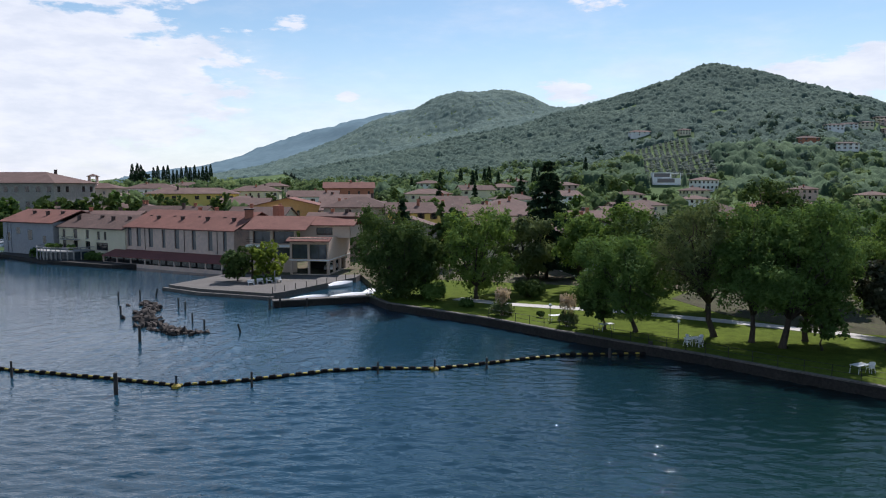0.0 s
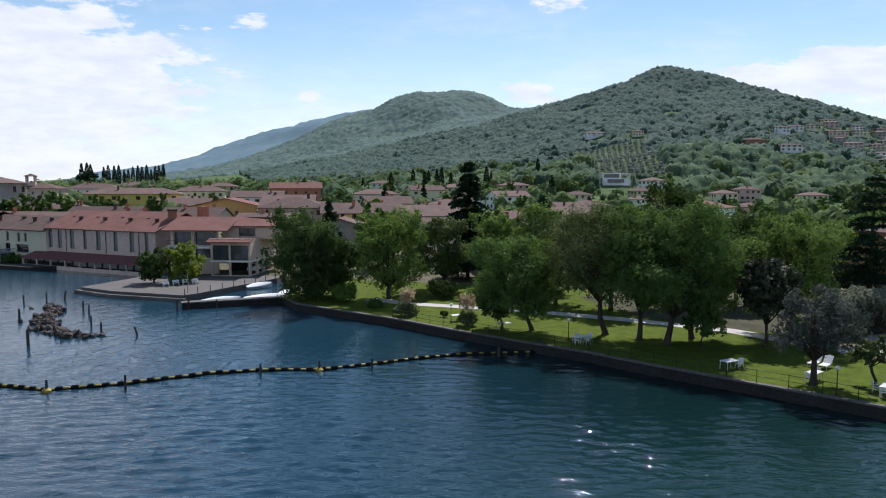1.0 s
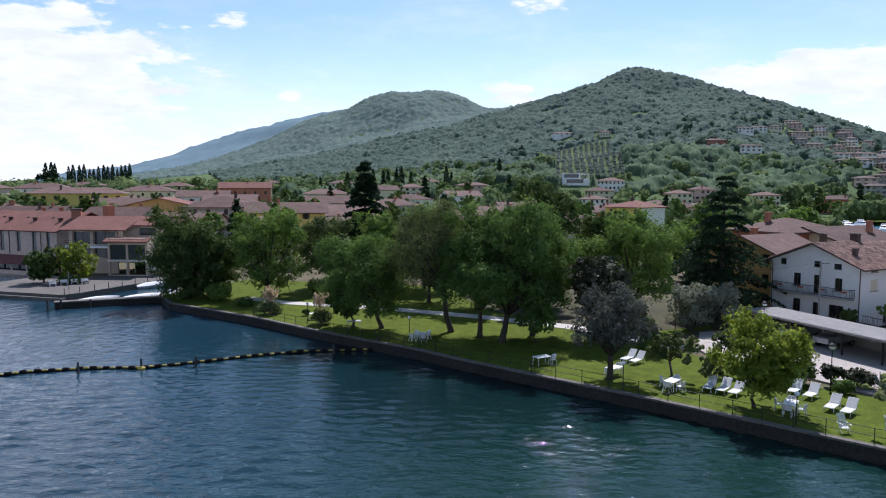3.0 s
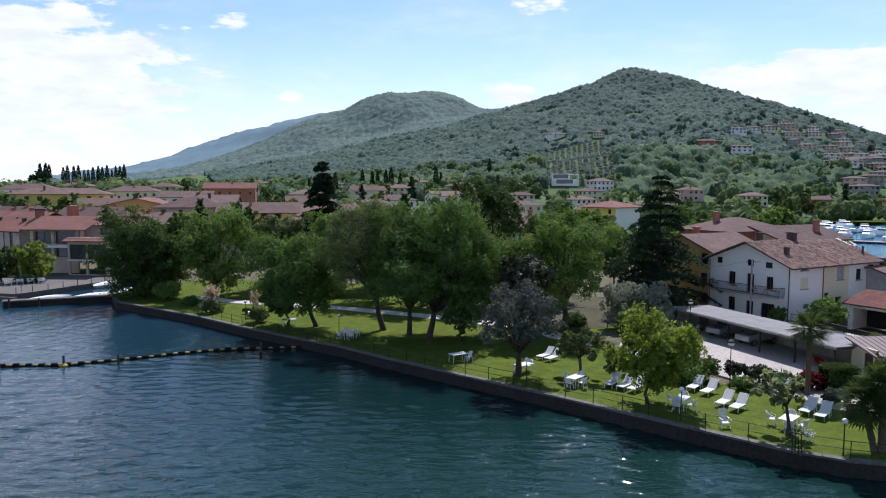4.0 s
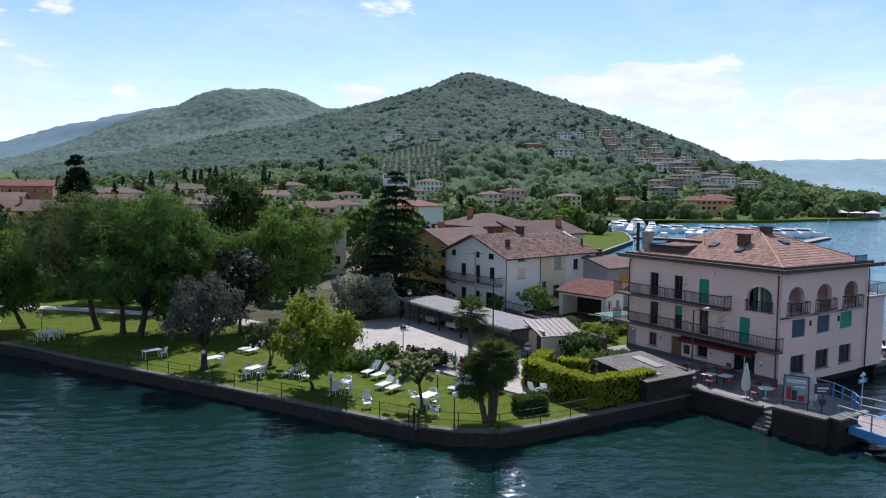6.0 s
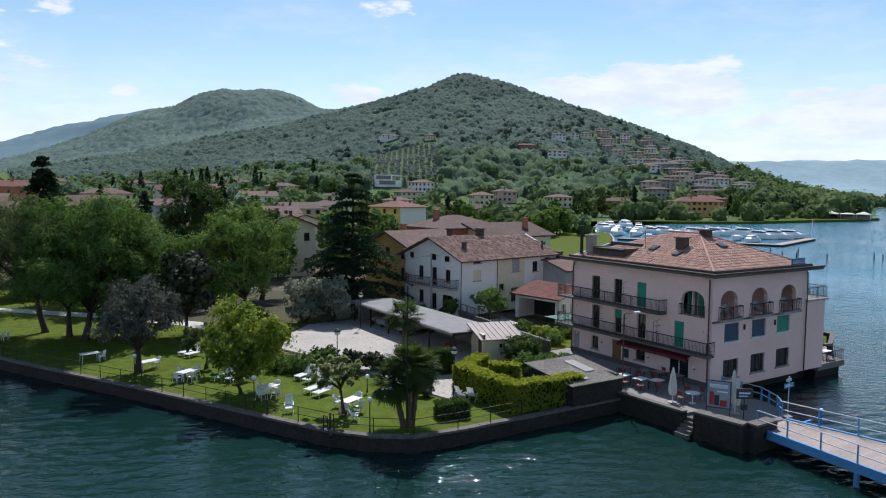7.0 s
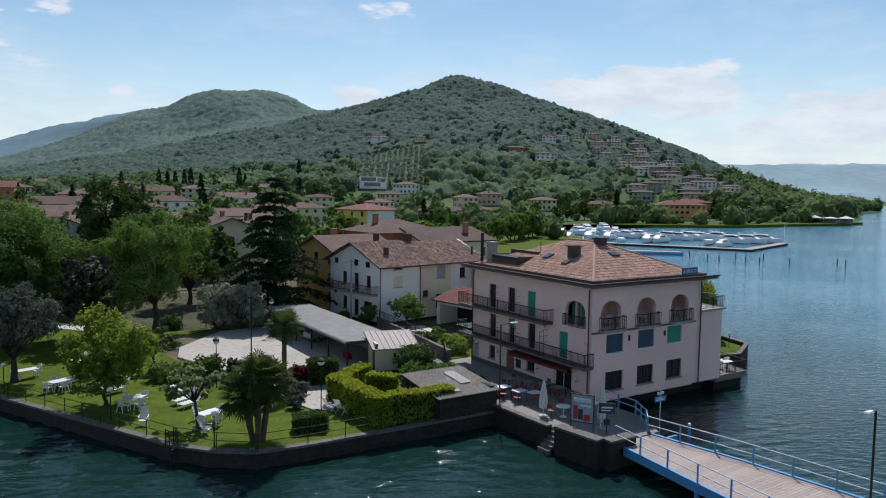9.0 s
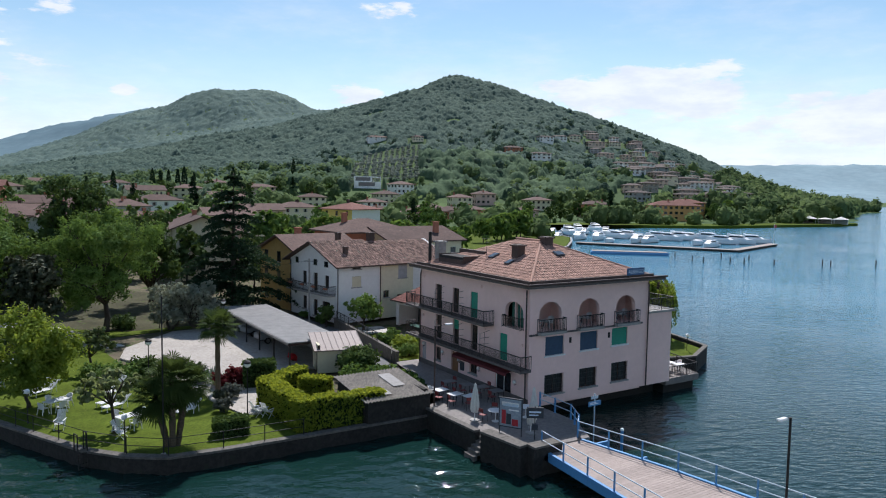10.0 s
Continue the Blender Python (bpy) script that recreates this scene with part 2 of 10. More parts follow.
M = {}
M["water"] = water_mat()
M["grass"] = mat("lawn_grass", (0.098, 0.130, 0.016), (0.058, 0.084, 0.012), 0.25, 0.95, 0.8, 0.3, spec=0.05, stain=(0.125, 0.125, 0.045), stain_at=0.6)
M["soil"] = mat("dry_soil", (0.16, 0.13, 0.09), (0.09, 0.08, 0.05), 0.6, 0.95, 0.5, 0.3, spec=0.1, stain=(0.06, 0.09, 0.025), stain_at=0.5)
# earth with the shade of the trees put into its colour
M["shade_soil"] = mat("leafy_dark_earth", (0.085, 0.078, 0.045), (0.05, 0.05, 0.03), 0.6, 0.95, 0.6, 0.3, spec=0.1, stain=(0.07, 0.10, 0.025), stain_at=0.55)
M["gravel"] = mat("pale_gravel", (0.46, 0.42, 0.375), (0.33, 0.30, 0.265), 0.5, 0.95, 0.5, 0.12, spec=0.1, stain=(0.27, 0.25, 0.21), stain_at=0.56)
M["path"] = mat("pale_path_gravel", (0.55, 0.52, 0.48), (0.42, 0.40, 0.36), 0.15, 0.95, 0.5, 0.12, spec=0.1)
M["asphalt"] = mat("asphalt", (0.16, 0.16, 0.16), (0.11, 0.11, 0.11), 0.2, 0.9, 0.3, 0.15)
M["paving"] = mat("quay_paving", (0.23, 0.205, 0.19), (0.165, 0.15, 0.14), 0.5, 0.85, 0.3, 0.15, stain=(0.13, 0.12, 0.11))
M["quay_stone"] = mat("brown_quay_stone", (0.135, 0.12, 0.107), (0.085, 0.078, 0.07), 0.6, 0.9, 0.4, 0.2, stain=(0.10, 0.105, 0.06), stain_at=0.58)
M["poster_grey"] = mat("faded_poster_print", (0.30, 0.35, 0.40), (0.22, 0.26, 0.31), 0.25, 0.6, 0.0, 0.2)
# near-black stone; under the hotel the shadow gap is put into this colour
M["black_stone"] = mat("wet_dark_stone", (0.016, 0.015, 0.013), (0.008, 0.008, 0.007), 0.5, 0.8, 0.6, 0.3)
M["old_wall"] = mat("old_garden_wall", (0.15, 0.135, 0.115), (0.09, 0.08, 0.07), 0.6, 0.9, 0.5, 0.25, stain=(0.06, 0.07, 0.03), stain_at=0.55)
M["rust_roof"] = mat("rust_red_roof_tiles", (0.21, 0.066, 0.048), (0.14, 0.047, 0.036), 0.4, 0.85, 0.5, 0.2, island=0.25)
M["shore_wall"] = mat("dark_stone_wall", (0.036, 0.031, 0.027), (0.016, 0.0145, 0.013), 0.5, 0.9, 0.8, 0.35, stain=(0.024, 0.027, 0.018), stain_at=0.56)
M["coping"] = mat("stone_coping", (0.15, 0.135, 0.12), (0.085, 0.078, 0.068), 0.5, 0.9, 0.6, 0.25, stain=(0.08, 0.08, 0.06))
M["concrete"] = mat("grey_concrete", (0.34, 0.33, 0.31), (0.26, 0.25, 0.24), 0.8, 0.85, 0.3, 0.2, stain=(0.18, 0.17, 0.15))
M["pink"] = mat("pink_plaster", (0.86, 0.615, 0.56), (0.82, 0.58, 0.525), 0.8, 0.88, 0.12, 0.06, spec=0.2, stain=(0.74, 0.54, 0.49), stain_at=0.66)
M["white_plaster"] = mat("white_plaster", (0.76, 0.75, 0.73), (0.71, 0.70, 0.68), 0.8, 0.9, 0.15, 0.06, spec=0.2, stain=(0.60, 0.58, 0.54), stain_at=0.68)
M["cream_plaster"] = mat("cream_plaster", (0.66, 0.60, 0.44), (0.61, 0.55, 0.40), 0.8, 0.9, 0.15, 0.07, spec=0.2, stain=(0.54, 0.48, 0.36))
M["worn_plaster"] = mat("worn_plaster", (0.68, 0.51, 0.41), (0.55, 0.41, 0.34), 1.2, 0.9, 0.2, 0.12, spec=0.2, stain=(0.36, 0.33, 0.30), stain_at=0.58)
M["beige_plaster"] = mat("beige_plaster", (0.60, 0.47, 0.37), (0.56, 0.43, 0.34), 0.8, 0.9, 0.1, 0.06, spec=0.2)
M["grey_plaster"] = mat("grey_plaster", (0.36, 0.36, 0.37), (0.30, 0.30, 0.31), 1.0, 0.9, 0.1, 0.1, spec=0.2)
M["ochre_plaster"] = mat("ochre_plaster", (0.52, 0.33, 0.12), (0.47, 0.29, 0.10), 1.0, 0.9, 0.1, 0.1, spec=0.2)
M["yellow_plaster"] = mat("yellow_plaster", (0.68, 0.52, 0.16), (0.63, 0.47, 0.14), 1.0, 0.9, 0.1, 0.08, spec=0.2)
M["orange_plaster"] = mat("orange_plaster", (0.60, 0.34, 0.14), (0.54, 0.30, 0.12), 1.0, 0.9, 0.1, 0.08, spec=0.2)
M["stone_plaster"] = mat("old_stone_wall", (0.36, 0.33, 0.29), (0.26, 0.24, 0.21), 1.2, 0.9, 0.3, 0.15, spec=0.2, stain=(0.2, 0.18, 0.16))
M["rose_plaster"] = mat("rose_plaster", (0.58, 0.42, 0.36), (0.53, 0.38, 0.33), 1.0, 0.9, 0.1, 0.08, spec=0.2)
M["brick_red"] = mat("red_plaster", (0.40, 0.17, 0.11), (0.34, 0.14, 0.09), 1.0, 0.9, 0.1, 0.1, spec=0.2)
M["tile"] = mat("clay_roof_tile", (0.46, 0.275, 0.21), (0.33, 0.195, 0.15), 0.3, 0.85, 0.4, 0.15, island=0.24, stain=(0.24, 0.19, 0.15), stain_at=0.62, spec=0.2)
M["old_tile"] = mat("old_clay_roof_tile", (0.27, 0.165, 0.13), (0.145, 0.095, 0.08), 0.35, 0.9, 0.5, 0.2, island=0.5, stain=(0.17, 0.15, 0.12), stain_at=0.56, spec=0.2)
M["far_roof"] = mat("town_roof_tiles", (0.165, 0.105, 0.087), (0.10, 0.069, 0.06), 0.55, 0.9, 0.8, 0.22, each=0.25, stain=(0.22, 0.18, 0.155), stain_at=0.6, spec=0.15)
M["red_roof"] = mat("red_roof_tiles", (0.215, 0.098, 0.076), (0.13, 0.066, 0.053), 0.5, 0.9, 0.8, 0.2, each=0.1, stain=(0.24, 0.15, 0.12), stain_at=0.62, spec=0.15)
M["tin"] = mat("pale_metal_roof", (0.235, 0.23, 0.225), (0.185, 0.182, 0.178), 1.5, 0.75, 0.1, 0.12, spec=0.15, stain=(0.22, 0.21, 0.20))
M["worn_tin"] = mat("worn_grey_sheet", (0.27, 0.26, 0.25), (0.20, 0.19, 0.18), 0.6, 0.7, 0.1, 0.15, stain=(0.15, 0.13, 0.11))
M["brown_tin"] = mat("brown_metal_roof", (0.20, 0.145, 0.125), (0.16, 0.115, 0.10), 0.6, 0.6, 0.1, 0.12)
M["rusty"] = mat("grey_corrugated_sheet", (0.36, 0.32, 0.27), (0.21, 0.185, 0.16), 0.5, 0.85, 0.2, 0.25, stain=(0.13, 0.115, 0.10))
M["iron"] = mat("dark_iron", (0.012, 0.011, 0.011), (0.02, 0.017, 0.015), 0.2, 0.6, 0.1, 0.1)
M["brown_trim"] = mat("dark_brown_trim", (0.085, 0.055, 0.045), (0.065, 0.042, 0.035), 0.5, 0.7, 0.1, 0.1)
M["eave"] = mat("grey_eave_concrete", (0.135, 0.115, 0.11), (0.10, 0.087, 0.082), 0.8, 0.85, 0.15, 0.15)
M["blue_iron"] = mat("blue_painted_steel", (0.09, 0.27, 0.52), (0.075, 0.23, 0.45), 0.3, 0.45, 0.05, 0.1, stain=(0.22, 0.24, 0.26), stain_at=0.72)
M["pale_rail"] = mat("pale_blue_rail_paint", (0.52, 0.60, 0.68), (0.45, 0.53, 0.61), 0.3, 0.45, 0.05, 0.1)
M["deck"] = mat("pier_deck", (0.37, 0.30, 0.265), (0.30, 0.245, 0.215), 0.4, 0.85, 0.2, 0.1, each=0.08)
M["white_paint"] = mat("white_paint", (0.80, 0.80, 0.79), (0.75, 0.75, 0.74), 0.5, 0.45, 0.03, 0.04)
M["white_plastic"] = mat("white_plastic", (0.70, 0.70, 0.70), (0.64, 0.64, 0.63), 0.4, 0.4, 0.02, 0.05, each=0.05)
M["canvas"] = mat("off_white_canvas", (0.70, 0.68, 0.63), (0.62, 0.60, 0.55), 0.3, 0.95, 0.2, 0.06)
M["sling"] = mat("white_lounger_sling", (0.60, 0.60, 0.585), (0.53, 0.53, 0.515), 0.2, 0.8, 0.1, 0.05, each=0.06)
M["green_shutter"] = mat("green_shutter", (0.015, 0.26, 0.17), (0.012, 0.22, 0.145), 0.3, 0.6, 0.1, 0.08)
M["blue_shutter"] = mat("dark_blue_shutter", (0.025, 0.065, 0.12), (0.02, 0.05, 0.10), 0.3, 0.6, 0.1, 0.08)
M["brown_shutter"] = mat("brown_shutter", (0.085, 0.045, 0.03), (0.06, 0.032, 0.022), 0.3, 0.7, 0.15, 0.12, each=0.15)
M["wood_door"] = mat("varnished_wood_door", (0.26, 0.12, 0.05), (0.19, 0.085, 0.036), 0.3, 0.5, 0.1, 0.1, stretch=(1, 1, 0.2))
M["orange_door"] = mat("orange_wood_shutter", (0.52, 0.24, 0.05), (0.45, 0.20, 0.04), 0.4, 0.6, 0.1, 0.1)
# the dimness of unlit rooms is put into this near-black colour
M["dark_room"] = mat("dim_room_inside", (0.035, 0.032, 0.03), (0.025, 0.023, 0.022), 1.0, 0.9, 0.0, 0.1)
M["dark_glass"] = mat("dark_window_glass", (0.018, 0.021, 0.024), (0.012, 0.014, 0.016), 2.0, 0.08, 0.0, 0.1, spec=0.6)
M["sea_glass"] = mat("blue_grey_window_glass", (0.055, 0.07, 0.085), (0.04, 0.05, 0.06), 2.0, 0.1, 0.0, 0.1, spec=0.6)
M["lamp_globe"] = mat("white_lamp_globe", (0.8, 0.8, 0.78), (0.75, 0.75, 0.73), 0.3, 0.25, 0.0, 0.03)
M["dark_red"] = mat("dark_red_awning", (0.14, 0.025, 0.03), (0.11, 0.02, 0.025), 0.4, 0.85, 0.1, 0.1)
M["rest_canopy"] = mat("red_brown_canopy", (0.19, 0.065, 0.055), (0.15, 0.05, 0.045), 0.8, 0.8, 0.2, 0.15)
M["bark"] = mat("tree_bark", (0.075, 0.058, 0.045), (0.04, 0.032, 0.026), 0.25, 0.95, 0.8, 0.2, stretch=(1, 1, 0.3))
M["palm_bark"] = mat("palm_fibre", (0.13, 0.095, 0.06), (0.06, 0.045, 0.03), 0.15, 0.95, 0.9, 0.2)
M["wood_pole"] = mat("weathered_pole", (0.07, 0.06, 0.052), (0.045, 0.04, 0.035), 0.2, 0.95, 0.5, 0.2, stretch=(1, 1, 0.2), each=0.2)
M["rock"] = mat("brown_rock", (0.070, 0.054, 0.044), (0.035, 0.029, 0.025), 0.4, 0.9, 0.7, 0.2, each=0.25)
M["yellow_float"] = mat("yellow_float", (0.36, 0.27, 0.03), (0.28, 0.20, 0.025), 0.3, 0.6, 0.05, 0.08, each=0.12)
M["black_float"] = mat("black_rubber", (0.010, 0.009, 0.009), (0.016, 0.014, 0.013), 0.3, 0.9, 0.1, 0.1, spec=0.1)
M["boat_white"] = mat("white_gelcoat", (0.80, 0.80, 0.80), (0.76, 0.76, 0.77), 1.0, 0.55, 0.0, 0.03, spec=0.25)
M["boat_dark"] = mat("dark_tinted_screen", (0.02, 0.022, 0.026), (0.015, 0.017, 0.02), 1.0, 0.15, 0.0, 0.1)
M["silver_car"] = mat("silver_car_paint", (0.42, 0.44, 0.47), (0.40, 0.42, 0.45), 1.0, 0.3, 0.0, 0.03, metal=0.5, coat=0.5)
M["white_car"] = mat("white_car_paint", (0.78, 0.78, 0.78), (0.76, 0.76, 0.76), 1.0, 0.3, 0.0, 0.03, coat=0.5)
M["tyre"] = mat("tyre_rubber", (0.025, 0.025, 0.025), (0.03, 0.03, 0.03), 0.3, 0.9, 0.1, 0.1)
M["green_net"] = mat("green_shade_net", (0.05, 0.16, 0.12), (0.035, 0.12, 0.09), 0.3, 0.8, 0.1, 0.1)
M["sign_blue"] = mat("blue_sign_board", (0.02, 0.10, 0.24), (0.018, 0.09, 0.21), 0.5, 0.4, 0.0, 0.05)
M["sign_pale"] = mat("pale_sign_letters", (0.55, 0.68, 0.80), (0.52, 0.65, 0.77), 0.5, 0.5, 0.0, 0.03)
M["sign_red"] = mat("red_print", (0.42, 0.03, 0.04), (0.36, 0.025, 0.035), 0.4, 0.4, 0.0, 0.05)
M["sign_dark"] = mat("dark_board", (0.03, 0.04, 0.055), (0.025, 0.033, 0.045), 0.4, 0.5, 0.0, 0.05)
M["rattan"] = mat("dark_red_chair", (0.22, 0.04, 0.035), (0.18, 0.03, 0.03), 0.2, 0.6, 0.1, 0.1)
M["grey_table"] = mat("grey_table_top", (0.20, 0.19, 0.185), (0.16, 0.15, 0.145), 0.3, 0.5, 0.05, 0.1)
# aerial haze is mixed into the base colours of both far hillsides
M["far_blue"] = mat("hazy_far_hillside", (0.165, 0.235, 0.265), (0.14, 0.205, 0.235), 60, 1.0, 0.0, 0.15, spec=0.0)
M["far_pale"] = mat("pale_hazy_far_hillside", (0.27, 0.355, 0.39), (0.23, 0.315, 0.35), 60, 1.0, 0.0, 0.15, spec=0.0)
M["hill_roof"] = mat("weathered_brown_roof_tiles", (0.135, 0.105, 0.093), (0.085, 0.068, 0.062), 0.55, 0.9, 0.8, 0.22, each=0.3, stain=(0.20, 0.17, 0.15), stain_at=0.6, spec=0.15)
# leaves
M["leaf_dark"] = leaf_mat("dark_green_leaves", (0.031, 0.061, 0.022), (0.093, 0.142, 0.036), 0.24)
M["leaf_mid"] = leaf_mat("mid_green_leaves", (0.044, 0.089, 0.026), (0.135, 0.221, 0.053), 0.28)
M["leaf_fresh"] = leaf_mat("fresh_green_leaves", (0.062, 0.114, 0.031), (0.176, 0.271, 0.062), 0.33)
M["leaf_lime"] = leaf_mat("yellow_green_leaves", (0.112, 0.166, 0.026), (0.238, 0.305, 0.045), 0.48)
M["leaf_wispy"] = leaf_mat("sparse_olive_green_leaves", (0.073, 0.108, 0.044), (0.150, 0.187, 0.074), 0.32)
M["leaf_olive"] = leaf_mat("grey_olive_leaves", (0.172, 0.196, 0.155), (0.333, 0.362, 0.287), 0.32)
M["leaf_ashen"] = leaf_mat("ashen_leaves", (0.064, 0.075, 0.066), (0.138, 0.149, 0.132), 0.25, 0.08)
M["leaf_bronze"] = leaf_mat("dark_glossy_leaves_with_pale_undersides", (0.021, 0.038, 0.016), (0.081, 0.081, 0.049), 0.12, 0.3, 1.0)
M["leaf_cedar"] = leaf_mat("dark_cedar_needles", (0.011, 0.028, 0.016), (0.032, 0.060, 0.029), 0.2)
M["leaf_fig"] = leaf_mat("pale_fig_leaves", (0.15, 0.19, 0.09), (0.29, 0.34, 0.17), 0.5)
M["leaf_hedge"] = leaf_mat("bright_hedge_leaves", (0.145, 0.200, 0.020), (0.30, 0.335, 0.040), 0.45)
M["leaf_red"] = leaf_mat("red_purple_leaves", (0.08, 0.012, 0.02), (0.17, 0.03, 0.035), 0.35)
M["leaf_palm"] = leaf_mat("palm_fans", (0.025, 0.051, 0.015), (0.076, 0.108, 0.030), 0.35, 0.1)
M["leaf_agave"] = leaf_mat("blue_green_agave", (0.07, 0.11, 0.09), (0.12, 0.17, 0.14), 0.15, 0.2)
M["plume"] = leaf_mat("dry_pampas_plumes", (0.36, 0.28, 0.21), (0.50, 0.41, 0.32), 0.4)
M["flower_red"] = leaf_mat("red_flowers", (0.45, 0.02, 0.03), (0.60, 0.04, 0.05), 0.3)
# the hedges' inner shade is put into this near-black green
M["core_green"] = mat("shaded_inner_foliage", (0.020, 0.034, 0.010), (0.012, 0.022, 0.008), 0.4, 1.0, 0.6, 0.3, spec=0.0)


def forest_mat(name, a, b, leaf=0.0):
    """Tree crowns far off: a tone for each crown, leaf clumps as relief."""
    m, t, out = material(name)
    g = t.nodes.new("ShaderNodeNewGeometry")
    n1 = noise_at(t, g.outputs["Position"], 1.1, 6, 0.7).outputs[0]
    n2 = noise_at(t, g.outputs["Position"], 0.014, 4, 0.6).outputs[0]
    at = t.nodes.new("ShaderNodeAttribute")
    at.attribute_name = "tone"
    k = calc(t, "ADD", calc(t, "MULTIPLY", at.outputs["Fac"], 0.5), calc(t, "MULTIPLY", remap(t, n2, 0.3, 0.7), 0.5))
    col = blend(t, k, a, b)
    hsv = node(t, "ShaderNodeHueSaturation", Color=col, Value=remap(t, n1, 0.25, 0.75, 0.72, 1.25, False))
    p = node(t, "ShaderNodeBsdfPrincipled", Roughness=0.95)
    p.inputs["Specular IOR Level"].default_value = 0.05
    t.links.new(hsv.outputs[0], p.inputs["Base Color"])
    bp = node(t, "ShaderNodeBump", Strength=0.45, Distance=0.6, Height=n1)
    t.links.new(bp.outputs[0], p.inputs["Normal"])
    if leaf:
        tr = node(t, "ShaderNodeBsdfTranslucent", Color=hsv.outputs[0])
        mx = node(t, "ShaderNodeMixShader", Fac=leaf)
        t.links.new(p.outputs[0], mx.inputs[1])
        t.links.new(tr.outputs[0], mx.inputs[2])
        p = mx
    t.links.new(p.outputs[0], out.inputs[0])
    return m


# forest and forest_far carry aerial haze in their bluish base colours
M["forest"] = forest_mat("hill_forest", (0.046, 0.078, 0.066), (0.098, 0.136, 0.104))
M["forest_leaf"] = forest_mat("hill_tree_leaves", (0.076, 0.122, 0.054), (0.195, 0.255, 0.098), leaf=0.4)
M["forest_low"] = forest_mat("hill_foot_forest", (0.040, 0.072, 0.042), (0.100, 0.146, 0.078))
M["hill_leaf"] = forest_mat("hill_wood_leaves", (0.075, 0.118, 0.085), (0.170, 0.225, 0.150), leaf=0.4)
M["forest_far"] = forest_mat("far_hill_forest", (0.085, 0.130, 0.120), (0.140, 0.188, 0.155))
M["grove"] = forest_mat("olive_grove_crowns", (0.19, 0.22, 0.185), (0.28, 0.31, 0.265), leaf=0.4)


def terrain_mat():
    """Meadow, scrub and bare earth by broad patches."""
    m, t, out = material("meadow_and_scrub")
    pos = t.nodes.new("ShaderNodeNewGeometry").outputs["Position"]
    n1 = noise_at(t, pos, 0.02, 5, 0.65).outputs[0]
    n2 = noise_at(t, pos, 0.35, 6, 0.7).outputs[0]
    col = blend(t, remap(t, n1, 0.38, 0.62), (0.070, 0.108, 0.048), (0.105, 0.155, 0.058))
    col = blend(t, remap(t, n2, 0.55, 0.8), col, (0.10, 0.10, 0.05))
    p = node(t, "ShaderNodeBsdfPrincipled", Roughness=0.95)
    p.inputs["Specular IOR Level"].default_value = 0.05
    t.links.new(col, p.inputs["Base Color"])
    bp = node(t, "ShaderNodeBump", Strength=0.8, Distance=0.6, Height=n2)
    t.links.new(bp.outputs[0], p.inputs["Normal"])
    t.links.new(p.outputs[0], out.inputs[0])
    return m


M["terrain"] = terrain_mat()
# ---- builders ----
def mesh_object(name, bm, material_, parent=None, label="", smooth_=False):
    me = bpy.data.meshes.new(name)
    bm.to_mesh(me)
    bm.free()
    me.materials.append(material_)
    if smooth_:
        me.polygons.foreach_set("use_smooth", [True] * len(me.polygons))
    ob = new(name, me)
    if parent is not None:
        ob.parent = parent
    if label:
        ob["label"] = label
    return ob


def part(name, bm, material_, parent, label="", smooth_=False):
    return mesh_object(name, bm, material_, parent, label, smooth_)


def share(name, like, parent, m, label=""):
    """One more object on the mesh of another."""
    ob = new(name, like.data)
    ob.parent = parent
    ob.matrix_local = m
    if label:
        ob["label"] = label
    return ob


def thing(name, m, label, category, group="", kind=""):
    ob = new(name)
    ob.empty_display_size = 0.3
    ob.matrix_world = m
    return tagged(ob, label, category, group, kind)


def setting(name, bm, material_, label, smooth_=False):
    return tagged(mesh_object(name, bm, material_, None, "", smooth_), label, name.split("_")[0], "", "structure")


def box(bm, x0, x1, y0, y1, z0, z1, m=None):
    vs = [bm.verts.new(p) for p in ((x0, y0, z0), (x1, y0, z0), (x1, y1, z0), (x0, y1, z0), (x0, y0, z1), (x1, y0, z1), (x1, y1, z1), (x0, y1, z1))]
    for q in ((3, 2, 1, 0), (4, 5, 6, 7), (0, 1, 5, 4), (1, 2, 6, 5), (2, 3, 7, 6), (3, 0, 4, 7)):
        bm.faces.new([vs[i] for i in q])
    if m is not None:
        bmesh.ops.transform(bm, matrix=m, verts=vs)
    return vs


def boxes(*list_, bevel=0.0):
    bm = bmesh.new()
    for b in list_:
        box(bm, *b)
    if bevel:
        bmesh.ops.bevel(bm, geom=list(bm.edges), offset=bevel, segments=1, affect="EDGES", profile=0.5)
    return bm


def prism(bm, ring, z0, z1):
    """An upright body on a plan outline (counter-clockwise)."""
    lo, hi = [bm.verts.new((x, y, z0)) for x, y in ring], [bm.verts.new((x, y, z1)) for x, y in ring]
    bm.faces.new(lo[::-1])
    bm.faces.new(hi)
    n = len(ring)
    for i in range(n):
        bm.faces.new((lo[i], lo[(i + 1) % n], hi[(i + 1) % n], hi[i]))


